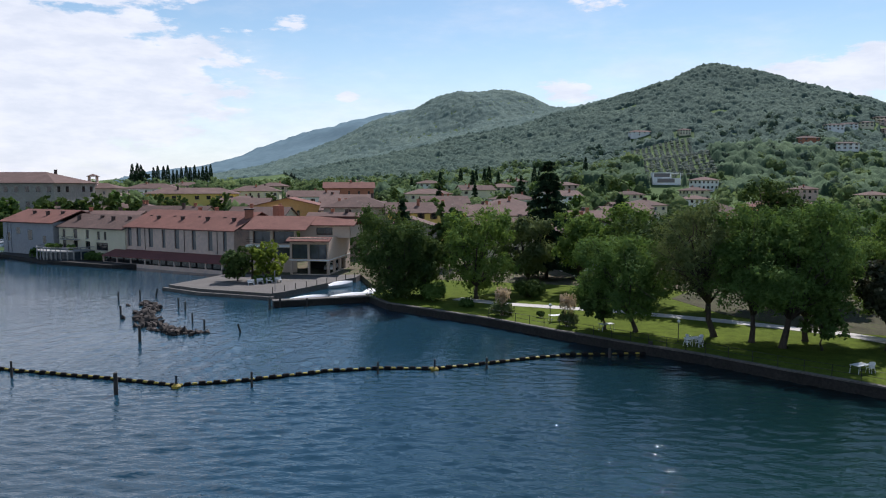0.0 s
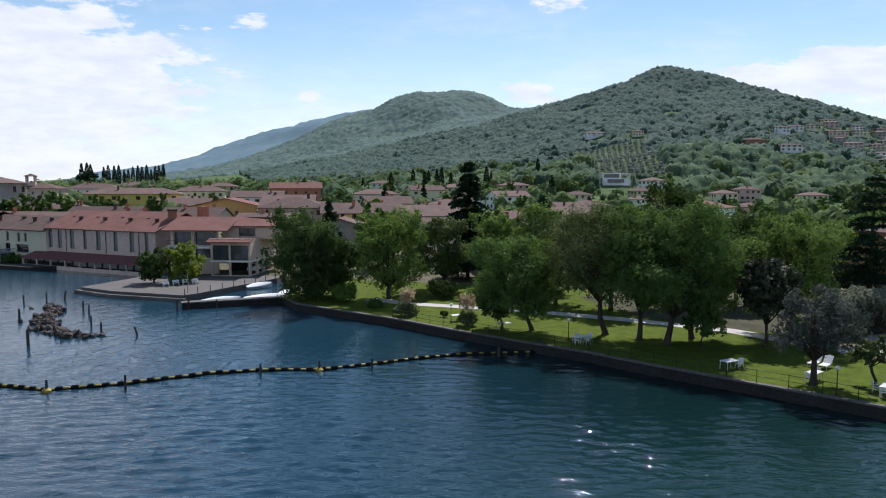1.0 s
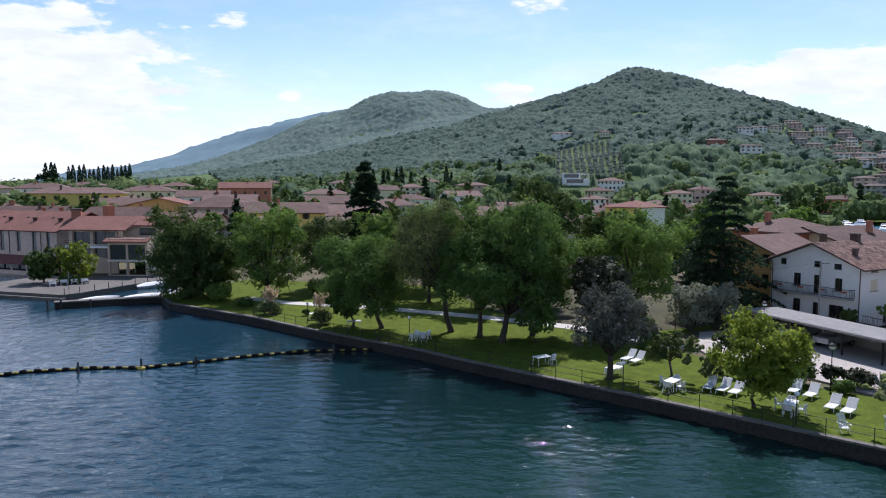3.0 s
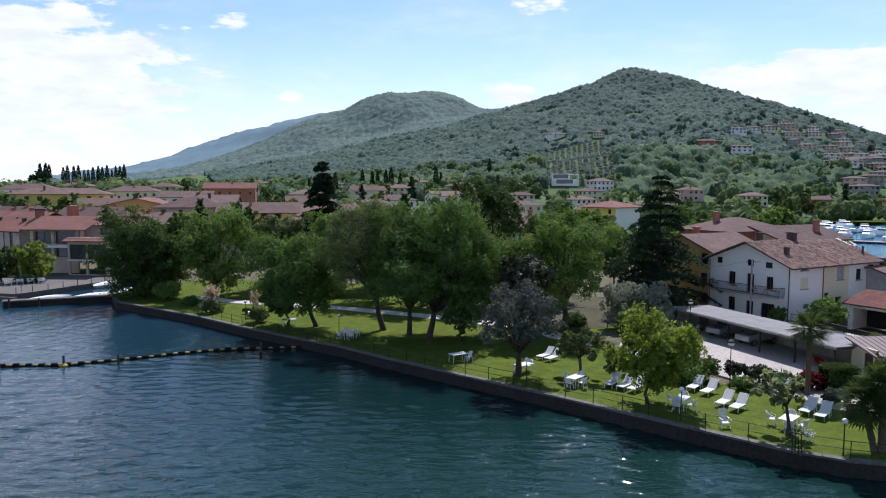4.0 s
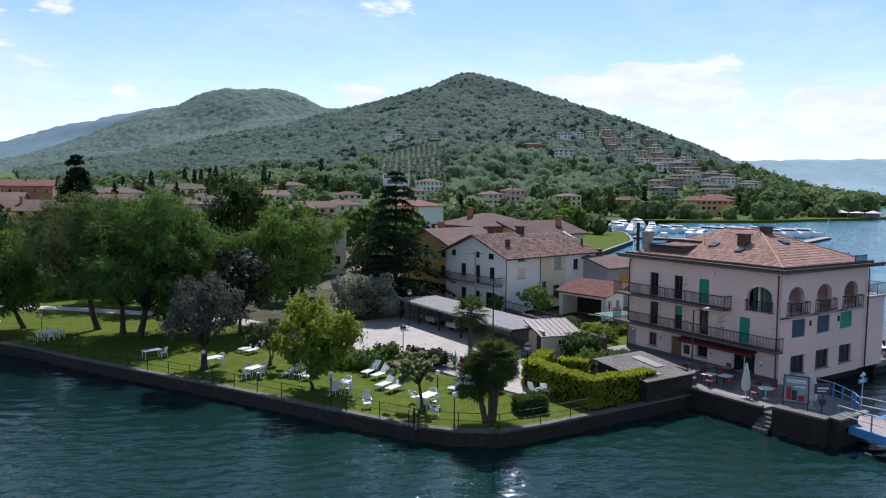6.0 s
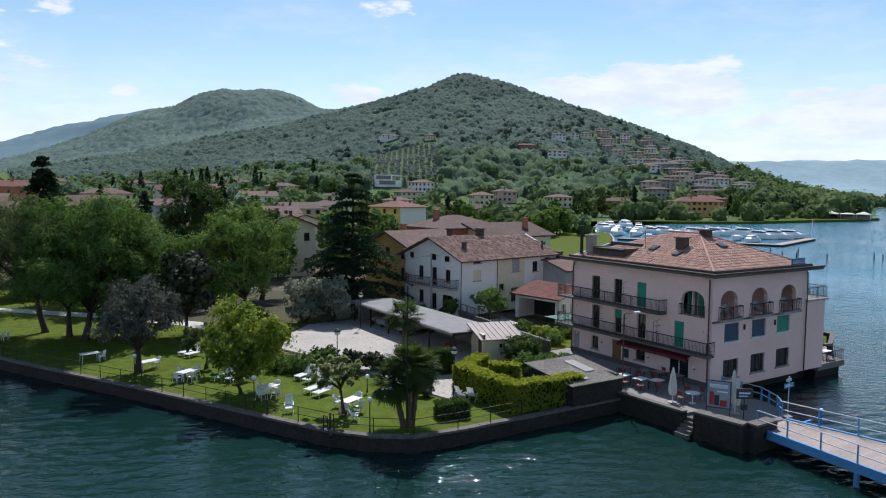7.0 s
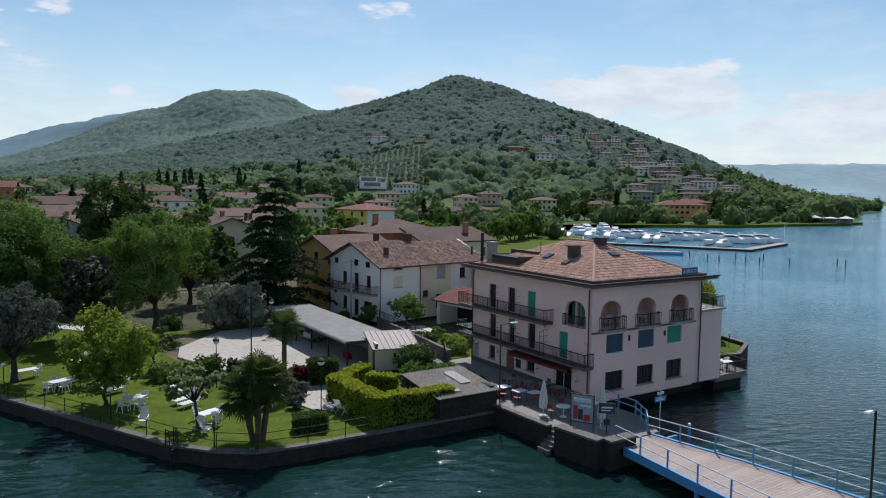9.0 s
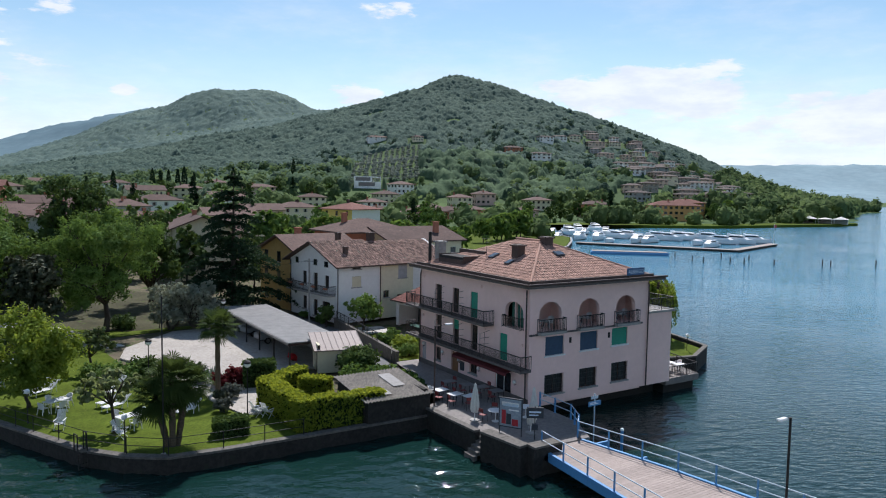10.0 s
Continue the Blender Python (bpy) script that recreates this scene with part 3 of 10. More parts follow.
def tube(bm, path, radii, sides=8, cap=True):
    """A tapered round rod along a path."""
    path = [Vector(p) for p in path]
    if not hasattr(radii, "__len__"):
        radii = [radii] * len(path)
    rings = []
    ref = Vector((0.31, 0.77, 0.55))
    for i, p in enumerate(path):
        d = (path[min(i + 1, len(path) - 1)] - path[max(i - 1, 0)]).normalized()
        if abs(d.dot(ref)) > 0.95:
            ref = Vector((0.9, -0.2, 0.1))
        u = d.cross(ref).normalized()
        v = d.cross(u)
        rings.append([bm.verts.new(p + (u * math.cos(a) + v * math.sin(a)) * radii[i]) for a in (2 * math.pi * k / sides for k in range(sides))])
    for r0, r1 in zip(rings, rings[1:]):
        for k in range(sides):
            bm.faces.new((r0[k], r0[(k + 1) % sides], r1[(k + 1) % sides], r1[k]))
    if cap:
        bm.faces.new(rings[0][::-1])
        bm.faces.new(rings[-1])


def rods(list_, radius=0.02, sides=6):
    bm = bmesh.new()
    for a, b in list_:
        tube(bm, (a, b), radius, sides)
    return bm


def lathe(bm, outline, sides=14, at=(0, 0, 0)):
    """A body of revolution: (radius, height) pairs from the bottom up."""
    rings = []
    for r, z in outline:
        rings.append([bm.verts.new((at[0] + r * math.cos(2 * math.pi * k / sides), at[1] + r * math.sin(2 * math.pi * k / sides), at[2] + z)) for k in range(sides)])
    for r0, r1 in zip(rings, rings[1:]):
        for k in range(sides):
            bm.faces.new((r0[k], r0[(k + 1) % sides], r1[(k + 1) % sides], r1[k]))
    bm.faces.new(rings[0][::-1])
    bm.faces.new(rings[-1])


def ball(bm, c, r, sub=1, squash=1.0):
    m = Matrix.Translation(c) @ Matrix.Diagonal((r, r, r * squash, 1))
    return bmesh.ops.create_icosphere(bm, subdivisions=sub, radius=1.0, matrix=m)["verts"]


def soup(name, verts, size, material_, parent=None, label="", smooth_=False):
    """A mesh of loose faces that have `size` corners each, from an array of corner points."""
    verts = np.asarray(verts, dtype=np.float32).reshape(-1, 3)
    n = len(verts)
    me = bpy.data.meshes.new(name)
    me.vertices.add(n)
    me.vertices.foreach_set("co", verts.ravel())
    me.loops.add(n)
    me.loops.foreach_set("vertex_index", np.arange(n, dtype=np.int32))
    me.polygons.add(n // size)
    me.polygons.foreach_set("loop_start", np.arange(0, n, size, dtype=np.int32))
    me.update(calc_edges=True)
    me.materials.append(material_)
    ob = new(name, me)
    if parent is not None:
        ob.parent = parent
    if label:
        ob["label"] = label
    return ob


def indexed(name, verts, faces, material_, parent=None, smooth_=False):
    """A mesh from arrays of points and of equal-sided faces."""
    verts, faces = np.asarray(verts, dtype=np.float32), np.asarray(faces, dtype=np.int32)
    me = bpy.data.meshes.new(name)
    me.vertices.add(len(verts))
    me.vertices.foreach_set("co", verts.ravel())
    me.loops.add(faces.size)
    me.loops.foreach_set("vertex_index", faces.ravel())
    me.polygons.add(len(faces))
    me.polygons.foreach_set("loop_start", np.arange(0, faces.size, faces.shape[1], dtype=np.int32))
    if smooth_:
        me.polygons.foreach_set("use_smooth", np.ones(len(faces), dtype=bool))
    me.update(calc_edges=True)
    me.materials.append(material_)
    ob = new(name, me)
    if parent is not None:
        ob.parent = parent
    return ob


def leaf_quads(rng, centres, size, long_=1.6, droop=0.0, flat=0.0, out=None, loose=0.6):
    """Corner points of one diamond-shaped leaf at each centre, turned at random, or facing roughly along `out`."""
    n = len(centres)
    d = rng.normal(size=(n, 3))
    e = rng.normal(size=(n, 3))
    if out is not None:
        face = out + loose * e
        face /= np.linalg.norm(face, axis=1)[:, None] + 1e-9
        d[:, 2] -= droop
        d -= face * (d * face).sum(1)[:, None]
        d /= np.linalg.norm(d, axis=1)[:, None] + 1e-9
        e = np.cross(face, d)
    else:
        d[:, 2] = d[:, 2] * (1 - flat) - droop
        d /= np.linalg.norm(d, axis=1)[:, None] + 1e-9
        e[:, 2] *= 1 - flat
        e -= d * (e * d).sum(1)[:, None]
        e /= np.linalg.norm(e, axis=1)[:, None] + 1e-9
    s = size * (0.65 + 0.7 * rng.rand(n))[:, None]
    return np.stack((centres - d * s * long_ / 2, centres + e * s / 2, centres + d * s * long_ / 2, centres - e * s / 2), axis=1)


# -- walls with openings --
def wall_mesh(bm, length, height, openings=(), thick=0.3, m=None, base=0.0, ends=False):
    """A wall along x, its outer face at y = 0 and its body behind it (+y), with rectangular openings (x0, x1, z0, z1) cut through;
    a fifth number gives the rise of an arch at the opening's head."""
    xs = sorted({0, length, *(v for o in openings for v in o[:2])})
    zs = sorted({base, height, *(v for o in openings for v in o[2:4])})
    new_verts = []

    def quad(*pts):
        vs = [bm.verts.new(p) for p in pts]
        new_verts.extend(vs)
        bm.faces.new(vs)
    for xa, xb in zip(xs, xs[1:]):
        for za, zb in zip(zs, zs[1:]):
            cx, cz = (xa + xb) / 2, (za + zb) / 2
            if any(o[0] < cx < o[1] and o[2] < cz < o[3] for o in openings):
                continue
            quad((xa, 0, za), (xb, 0, za), (xb, 0, zb), (xa, 0, zb))
            quad((xb, thick, za), (xa, thick, za), (xa, thick, zb), (xb, thick, zb))
    for o in openings:
        a, b, c, d = o[:4]
        rise = o[4] if len(o) > 4 else 0
        if c > base:
            quad((a, 0, c), (a, thick, c), (b, thick, c), (b, 0, c))
        top = d - rise
        quad((a, 0, c), (a, 0, top), (a, thick, top), (a, thick, c))
        quad((b, thick, c), (b, thick, top), (b, 0, top), (b, 0, c))
        if not rise:
            quad((a, 0, d), (b, 0, d), (b, thick, d), (a, thick, d))
        else:
            n = 12
            arc = [((a + b) / 2 - (b - a) / 2 * math.cos(math.pi * k / n), top + rise * math.sin(math.pi * k / n)) for k in range(n + 1)]
            for (xa, za), (xb, zb) in zip(arc, arc[1:]):
                quad((xa, 0, za), (xb, 0, zb), (xb, 0, d), (xa, 0, d))
                quad((xb, thick, zb), (xa, thick, za), (xa, thick, d), (xb, thick, d))
                quad((xa, 0, za), (xa, thick, za), (xb, thick, zb), (xb, 0, zb))
    quad((0, 0, height), (length, 0, height), (length, thick, height), (0, thick, height))
    if ends:
        quad((0, 0, base), (0, 0, height), (0, thick, height), (0, thick, base))
        quad((length, thick, base), (length, thick, height), (length, 0, height), (length, 0, base))
    if m is not None:
        bmesh.ops.transform(bm, matrix=m, verts=new_verts)


def sides_of(x0, x1, y0, y1):
    """Frames for the four walls of a rectangle: front (-y), right (+x), back (+y), left (-x); each runs along its own x with the outside at -y."""
    return {"front": pose(x0, y0, 0, 0, 0, 0), "right": pose(x1, y0, 0, 0, 0, 90), "back": pose(x1, y1, 0, 0, 0, 180), "left": pose(x0, y1, 0, 0, 0, -90)}


# -- roofs --
def roof_planes_gable(x0, x1, y0, y1, z, rise, over=0.5, along="x"):
    """Two slopes as rings of points, eave edge first."""
    if along == "x":
        x0, x1 = x0 - over, x1 + over
        ym, k = (y0 + y1) / 2, rise / ((y1 - y0) / 2)
        lo = z - k * over
        return [[(x0, y0 - over, lo), (x1, y0 - over, lo), (x1, ym, z + rise), (x0, ym, z + rise)],
                [(x1, y1 + over, lo), (x0, y1 + over, lo), (x0, ym, z + rise), (x1, ym, z + rise)]]
    y0, y1 = y0 - over, y1 + over
    xm, k = (x0 + x1) / 2, rise / ((x1 - x0) / 2)
    lo = z - k * over
    return [[(x0 - over, y1, lo), (x0 - over, y0, lo), (xm, y0, z + rise), (xm, y1, z + rise)],
            [(x1 + over, y0, lo), (x1 + over, y1, lo), (xm, y1, z + rise), (xm, y0, z + rise)]]


def roof_planes_hip(x0, x1, y0, y1, z, rise, over=0.5):
    x0, x1, y0, y1 = x0 - over, x1 + over, y0 - over, y1 + over
    w, d = x1 - x0, y1 - y0
    if w >= d:
        ym, t = (y0 + y1) / 2, z + rise
        a, b = (x0 + d / 2, ym, t), (x1 - d / 2 + 0.001, ym, t)
        return [[(x0, y0, z), (x1, y0, z), b, a], [(x1, y1, z), (x0, y1, z), a, b], [(x1, y0, z), (x1, y1, z), b], [(x0, y1, z), (x0, y0, z), a]]
    xm, t = (x0 + x1) / 2, z + rise
    a, b = (xm, y0 + w / 2, t), (xm, y1 - w / 2 + 0.001, t)
    return [[(x0, y1, z), (x0, y0, z), a, b], [(x1, y0, z), (x1, y1, z), b, a], [(x0, y0, z), (x1, y0, z), a], [(x1, y1, z), (x0, y1, z), b]]


def roof_slab(bm, planes, thick=0.16):
    for ring in planes:
        hi = [bm.verts.new(p) for p in ring]
        lo = [bm.verts.new((p[0], p[1], p[2] - thick)) for p in ring]
        bm.faces.new(hi)
        bm.faces.new(lo[::-1])
        n = len(ring)
        for i in range(n):
            bm.faces.new((hi[(i + 1) % n], hi[i], lo[i], lo[(i + 1) % n]))


def tile_soup(planes, seed, pitch=0.24, course=0.42, lift=0.055, rag=0.012):
    """Rows of half-round roof tiles laid over each slope; every tile is a loose piece of its own."""
    rng = np.random.RandomState(seed)
    out = []
    for ring in planes:
        p = [Vector(q) for q in ring]
        u = (p[1] - p[0]).normalized()
        nrm = u.cross(p[2] - p[1]).normalized()
        if nrm.z < 0:
            nrm = -nrm
        v = nrm.cross(u)
        if v.z < 0:
            v = -v
        flat = [((q - p[0]).dot(u), (q - p[0]).dot(v)) for q in p]
        umin, umax = min(f[0] for f in flat), max(f[0] for f in flat)
        cu = umin + pitch / 2
        while cu < umax:
            hits = []
            for a, b in zip(flat, flat[1:] + flat[:1]):
                if (a[0] - cu) * (b[0] - cu) < 0:
                    hits.append(a[1] + (b[1] - a[1]) * (cu - a[0]) / (b[0] - a[0]))
            if len(hits) >= 2:
                va, vb = min(hits), max(hits)
                s = va - 0.06
                while s < vb - 0.08:
                    e = min(s + course * 1.12, vb)
                    du, dz = rng.normal() * rag, rng.normal() * rag * 0.5
                    arc = [(-0.5, 0.0), (-0.3, 0.8), (0.0, 1.0), (0.3, 0.8), (0.5, 0.0)]
                    lo, hi = [], []
                    for ax, az in arc:
                        lo.append(p[0] + u * (cu + du + ax * pitch * 0.98) + v * s + nrm * (lift * 0.45 + az * lift + dz))
                        hi.append(p[0] + u * (cu + du + ax * pitch * 0.82) + v * e + nrm * (az * lift * 0.85 + dz))
                    for i in range(4):
                        out += [lo[i], lo[i + 1], hi[i + 1], hi[i]]
                    s += course
            cu += pitch
    return [tuple(q) for q in out]


def tile_mesh(name, planes, material_, parent, seed, label="", **kw):
    """Roof tiles; the four strips of a tile share their edges, so that each tile is one island."""
    pts = np.array(tile_soup(planes, seed, **kw), dtype=np.float32).reshape(-1, 4, 4, 3)
    n = len(pts)
    if n == 0:
        return None
    lo = np.concatenate((pts[:, :, 0, :], pts[:, 3:, 1, :]), axis=1)
    hi = np.concatenate((pts[:, :, 3, :], pts[:, 3:, 2, :]), axis=1)
    verts = np.concatenate((lo, hi), axis=1).reshape(-1, 3)
    base = (np.arange(n) * 10)[:, None, None]
    quad = np.array([[i, i + 1, i + 6, i + 5] for i in range(4)])[None]
    ob = indexed(name, verts, (base + quad).reshape(-1, 4), material_, parent)
    if label:
        ob["label"] = label
    ob["kind"] = "stuff"
    return ob


# -- plants --
def limb_tree(bm, rng, base, lobes, trunk_r, fork, stems=1, lean=(0, 0), twigs=3):
    """Trunk and limbs that reach into each lobe of the crown."""
    b = Vector(base)
    for s in range(stems):
        off = Vector((rng.normal() * 0.25 * (stems > 1), rng.normal() * 0.25 * (stems > 1), 0))
        top = b + off * 3 + Vector((lean[0] * 0.3, lean[1] * 0.3, fork))
        mid = b + off + (top - b) * 0.5 + Vector((rng.normal() * 0.12, rng.normal() * 0.12, 0))
        tr = trunk_r / math.sqrt(stems)
        tube(bm, (b + off - Vector((0, 0, 0.15)), b + off + Vector((0, 0, 0.25)), mid, top), (tr * 1.55, tr * 1.1, tr * 0.9, tr * 0.75), 9)
        mine = lobes[s::stems]
        for c, r in mine:
            c = Vector(c)
            j = top.lerp(c, 0.5) + Vector((rng.normal() * 0.25, rng.normal() * 0.25, 0.25 + 0.3 * rng.rand()))
            k = tr * (0.34 + 0.2 * rng.rand())
            tube(bm, (top - Vector((0, 0, tr * 0.6)), j, c), (k, k * 0.7, k * 0.25), 6 if twigs else 3, twigs > 0)
            for _ in range(twigs):
                e = c + Vector(rng.normal(size=3)) * r * 0.5
                tube(bm, (j.lerp(c, 0.6), j.lerp(e, 0.7) + Vector((0, 0, 0.1)), e), (k * 0.4, k * 0.28, k * 0.1), 4)


def crown_lobes(rng, centre, rx, rz, count, size, flat_bottom=0.35):
    out = []
    for i in range(count):
        a = 2.39996 * i + rng.rand() * 0.6
        h = 1 - 2 * (i + 0.5) / count
        h = max(h, -flat_bottom - 0.25 * rng.rand())
        rr = math.sqrt(max(0.0, 1 - h * h)) * (0.48 + 0.36 * rng.rand())
        out.append(((centre[0] + rx * rr * math.cos(a), centre[1] + rx * rr * math.sin(a), centre[2] + rz * (h * 0.72 + 0.10 * rng.normal())), size * (0.6 + 0.65 * rng.rand())))
    out.append(((centre[0], centre[1], centre[2] + rz * 0.25), size * 1.15))
    return out


def lobe_leaves(rng, lobes, count, squash=0.8, hollow=0.55, shag=0.1):
    """Leaf places on and under the skins of the lobes, more on the big ones, in small tufts."""
    w = np.array([r * r for _, r in lobes])
    which = rng.choice(len(lobes), size=count // 6 + 1, p=w / w.sum())
    c = np.array([p for p, _ in lobes])[which]
    r = np.array([q for _, q in lobes])[which]
    d = rng.normal(size=(len(which), 3))
    d /= np.linalg.norm(d, axis=1)[:, None]
    depth = 1 - (1 - hollow) * rng.rand(len(which)) ** 1.6 + shag * rng.normal(size=len(which))
    tuft = c + d * (r * depth)[:, None] * np.array([1, 1, squash])
    pts = np.repeat(tuft, 6, axis=0)
    out = np.repeat(d + np.array((0, 0, 0.35)), 6, axis=0)
    return (pts + rng.normal(size=pts.shape) * np.repeat(r, 6)[:, None] * 0.11)[:count], out[:count]


def sub_lobes(rng, lobes, count=6, share_=0.5):
    """Each lobe breaks into smaller clumps on its outer side."""
    out = []
    for c, r in lobes:
        for _ in range(count):
            d = rng.normal(size=3)
            d[2] = d[2] * 0.8 + 0.25
            d /= np.linalg.norm(d)
            k = r * rng.uniform(0.55, 1.0)
            out.append(((c[0] + d[0] * k, c[1] + d[1] * k, c[2] + d[2] * k * 0.85), r * share_ * rng.uniform(0.6, 1.25)))
    return out


def broadleaf(name, label, x, y, z, height, radius, leaf="leaf_mid", clear=0.25, trunk=0.22, count=9000, size=0.24, lobes=14, lobe=0.42, seed=1, stems=1, tall=None, lean=(0, 0), category="tree", squash=0.85, hollow=0.5, flat_bottom=0.35, twigs=3):
    """A tree with a tapered trunk, limbs, and a lobed crown of loose leaves."""
    rng = np.random.RandomState(seed)
    root = thing(name, pose(x, y, z), label, category)
    low = height * clear
    rz = (height - low) / 2
    mid = (lean[0], lean[1], low + rz)
    lb = crown_lobes(rng, mid, radius, rz * 1.05, lobes, min(radius, rz) * lobe, flat_bottom)
    bm = bmesh.new()
    limb_tree(bm, rng, (0, 0, 0), lb, trunk, low * 0.9 + rz * 0.12, stems, lean, twigs)
    part("trunk", bm, M["bark"], root, smooth_=True)
    fine = sub_lobes(rng, lb, 9, 0.38)
    outer, inner = lobe_leaves(rng, fine, int(count * 0.9), squash, hollow * 0.8, 0.16), lobe_leaves(rng, lb, int(count * 0.35), squash, 0.3)
    pts, out = np.concatenate((outer[0], inner[0])), np.concatenate((outer[1], inner[1]))
    pts[:, 2] = np.maximum(pts[:, 2], 0.35)
    soup("crown", leaf_quads(rng, pts, size, 1.5, 0.0, 0.3, out, 0.38), 4, M[leaf], root)
    return root


def bush(name, label, x, y, z, radius, height, leaf, count=1800, size=0.16, seed=1, category="shrub", lobes=7):
    rng = np.random.RandomState(seed)
    root = thing(name, pose(x, y, z), label, category)
    lb = [((radius * 0.55 * math.cos(a) * rng.uniform(0.5, 1.1), radius * 0.55 * math.sin(a) * rng.uniform(0.5, 1.1), height * rng.uniform(0.35, 0.62)), min(radius, height) * rng.uniform(0.40, 0.55)) for a in (2.4 * i for i in range(lobes))]
    bm = bmesh.new()
    for c, r in lb:
        tube(bm, ((0, 0, -0.05), (c[0] * 0.4, c[1] * 0.4, c[2] * 0.5), c), (0.035, 0.025, 0.01), 5)
    part("stem", bm, M["bark"], root)
    pts, out = lobe_leaves(rng, lb, count, 0.95, 0.35)
    pts[:, 2] = np.abs(pts[:, 2])
    soup("foliage", leaf_quads(rng, pts, size, out=out), 4, M[leaf], root)
    return root


def conifer(name, label, x, y, z, height, radius, seed=1, leaf="leaf_cedar", tiers=20, clear=0.06, count=14000, size=0.3, droop=0.22, power=0.85, lift=0.0, trunk=0.35, thin=1.0):
    """A cedar: a straight trunk with tiers of spreading, drooping boughs that carry flat sprays."""
    rng = np.random.RandomState(seed)
    root = thing(name, pose(x, y, z), label, "conifer")
    bm = bmesh.new()
    tube(bm, [(0, 0, -0.15), (0, 0, height * 0.5), (0.1, 0, height * 0.98)], (trunk, trunk * 0.55, 0.03), 9)
    pts, wts = [], []
    for t in range(tiers):
        f = clear + (1 - clear) * (t + rng.rand() * 0.7) / tiers
        reach = radius * (1 - f) ** power * rng.uniform(0.75, 1.12) + 0.25
        for k in range(rng.randint(5, 8)):
            a = rng.rand() * 6.283
            r = reach * rng.uniform(0.6, 1.1)
            z0 = height * f
            tip = Vector((r * math.cos(a), r * math.sin(a), z0 - droop * r + lift * r))
            mid = Vector((r * 0.5 * math.cos(a), r * 0.5 * math.sin(a), z0 + 0.06 * r + lift * r * 0.6))
            tube(bm, ((0, 0, z0 - 0.1), mid, tip), (0.05 + 0.012 * r, 0.04, 0.015), 5)
            n = max(8, int(60 * r * r / max(reach, 0.4) * thin))
            s = rng.rand(n) ** 0.7
            width = (0.16 + 0.34 * s) * r * 0.75
            side = rng.uniform(-1, 1, n) * width
            base = np.outer(1 - s, np.array((0, 0, z0))) + np.outer(s, np.array(tip)) + np.outer(np.sin(s * 3.14), np.array((0, 0, 0.16 * r)))
            base[:, 0] += -math.sin(a) * side
            base[:, 1] += math.cos(a) * side
            base[:, 2] += -np.abs(side) * 0.22 + rng.normal(size=n) * 0.06 - rng.rand(n) ** 2 * 0.18
            pts.append(base)
    part("trunk", bm, M["bark"], root, smooth_=True)
    pts = np.concatenate(pts)
    if len(pts) > count:
        pts = pts[rng.permutation(len(pts))[:count]]
    soup("crown", leaf_quads(rng, pts, size, 1.8, 0.3, 0.35, np.tile((0.0, 0.0, 1.0), (len(pts), 1)), 0.75), 4, M[leaf], root)
    return root


def cypress(name, label, x, y, z, height, radius, seed=1, count=700, size=0.8):
    rng = np.random.RandomState(seed)
    root = thing(name, pose(x, y, z), label, "cypress")
    bm = bmesh.new()
    tube(bm, [(0, 0, -0.3), (0, 0, height * 0.9)], (0.25, 0.04), 6)
    part("trunk", bm, M["bark"], root)
    f = rng.rand(count)
    a = rng.rand(count) * 6.283
    r = radius * np.sin(np.clip(f, 0.03, 1) ** 0.7 * 3.1) ** 0.7 * (0.75 + 0.35 * rng.rand(count))
    pts = np.stack((r * np.cos(a), r * np.sin(a), height * (0.04 + 0.96 * f)), 1)
    soup("crown", leaf_quads(rng, pts, size, 2.2, 1.2), 4, M["leaf_cedar"], root)
    return root


def fan_palm(name, label, x, y, z, trunk_h, fronds=34, reach=1.5, trunks=((0, 0, 1.0),), seed=1, skirt=2.1):
    """A fan palm: fibrous trunks with heads of stiff round fans on long stalks."""
    rng = np.random.RandomState(seed)
    root = thing(name, pose(x, y, z), label, "palm")
    for tx, ty, k in trunks:
        h = trunk_h * k
        bm = bmesh.new()
        steps = 9
        tube(bm, [(tx * (0.3 + 0.7 * i / steps), ty * (0.3 + 0.7 * i / steps), -0.1 + (h + 0.1) * i / steps) for i in range(steps + 1)], [0.17 + 0.03 * (i % 2) for i in range(steps)] + [0.1], 9)
        part("trunk", bm, M["palm_bark"], root)
        tris, bmst = [], bmesh.new()
        for i in range(fronds):
            a = 2.39996 * i + rng.rand() * 0.4
            up = 1.25 - skirt * (i / fronds) + rng.normal() * 0.12
            stalk = reach * rng.uniform(0.5, 0.68)
            d = Vector((math.cos(a) * math.cos(up), math.sin(a) * math.cos(up), math.sin(up)))
            o = Vector((tx, ty, h))
            hub = o + d * stalk
            tube(bmst, (o, o.lerp(hub, 0.6) + Vector((0, 0, 0.03)), hub), (0.022, 0.018, 0.012), 4)
            side = d.cross(Vector((0, 0, 1))).normalized()
            nrm = side.cross(d)
            n = 15
            for j in range(n):
                b = (j / (n - 1) - 0.5) * 4.2
                ld = (d * math.cos(b) + side * math.sin(b)).normalized()
                length = reach * 0.5 * rng.uniform(0.8, 1.05) * (1 - 0.12 * abs(b))
                w = ld.cross(nrm).normalized() * 0.045
                m1 = hub + ld * length * 0.6
                tip = hub + ld * length + Vector((0, 0, -0.16 * rng.rand() - 0.05))
                tris += [hub, m1 + w, tip, m1 - w]
        part("frond_stalk", bmst, M["leaf_palm"], root)
        soup("fronds", [tuple(v) for v in tris], 4, M["leaf_palm"], root)
    return root


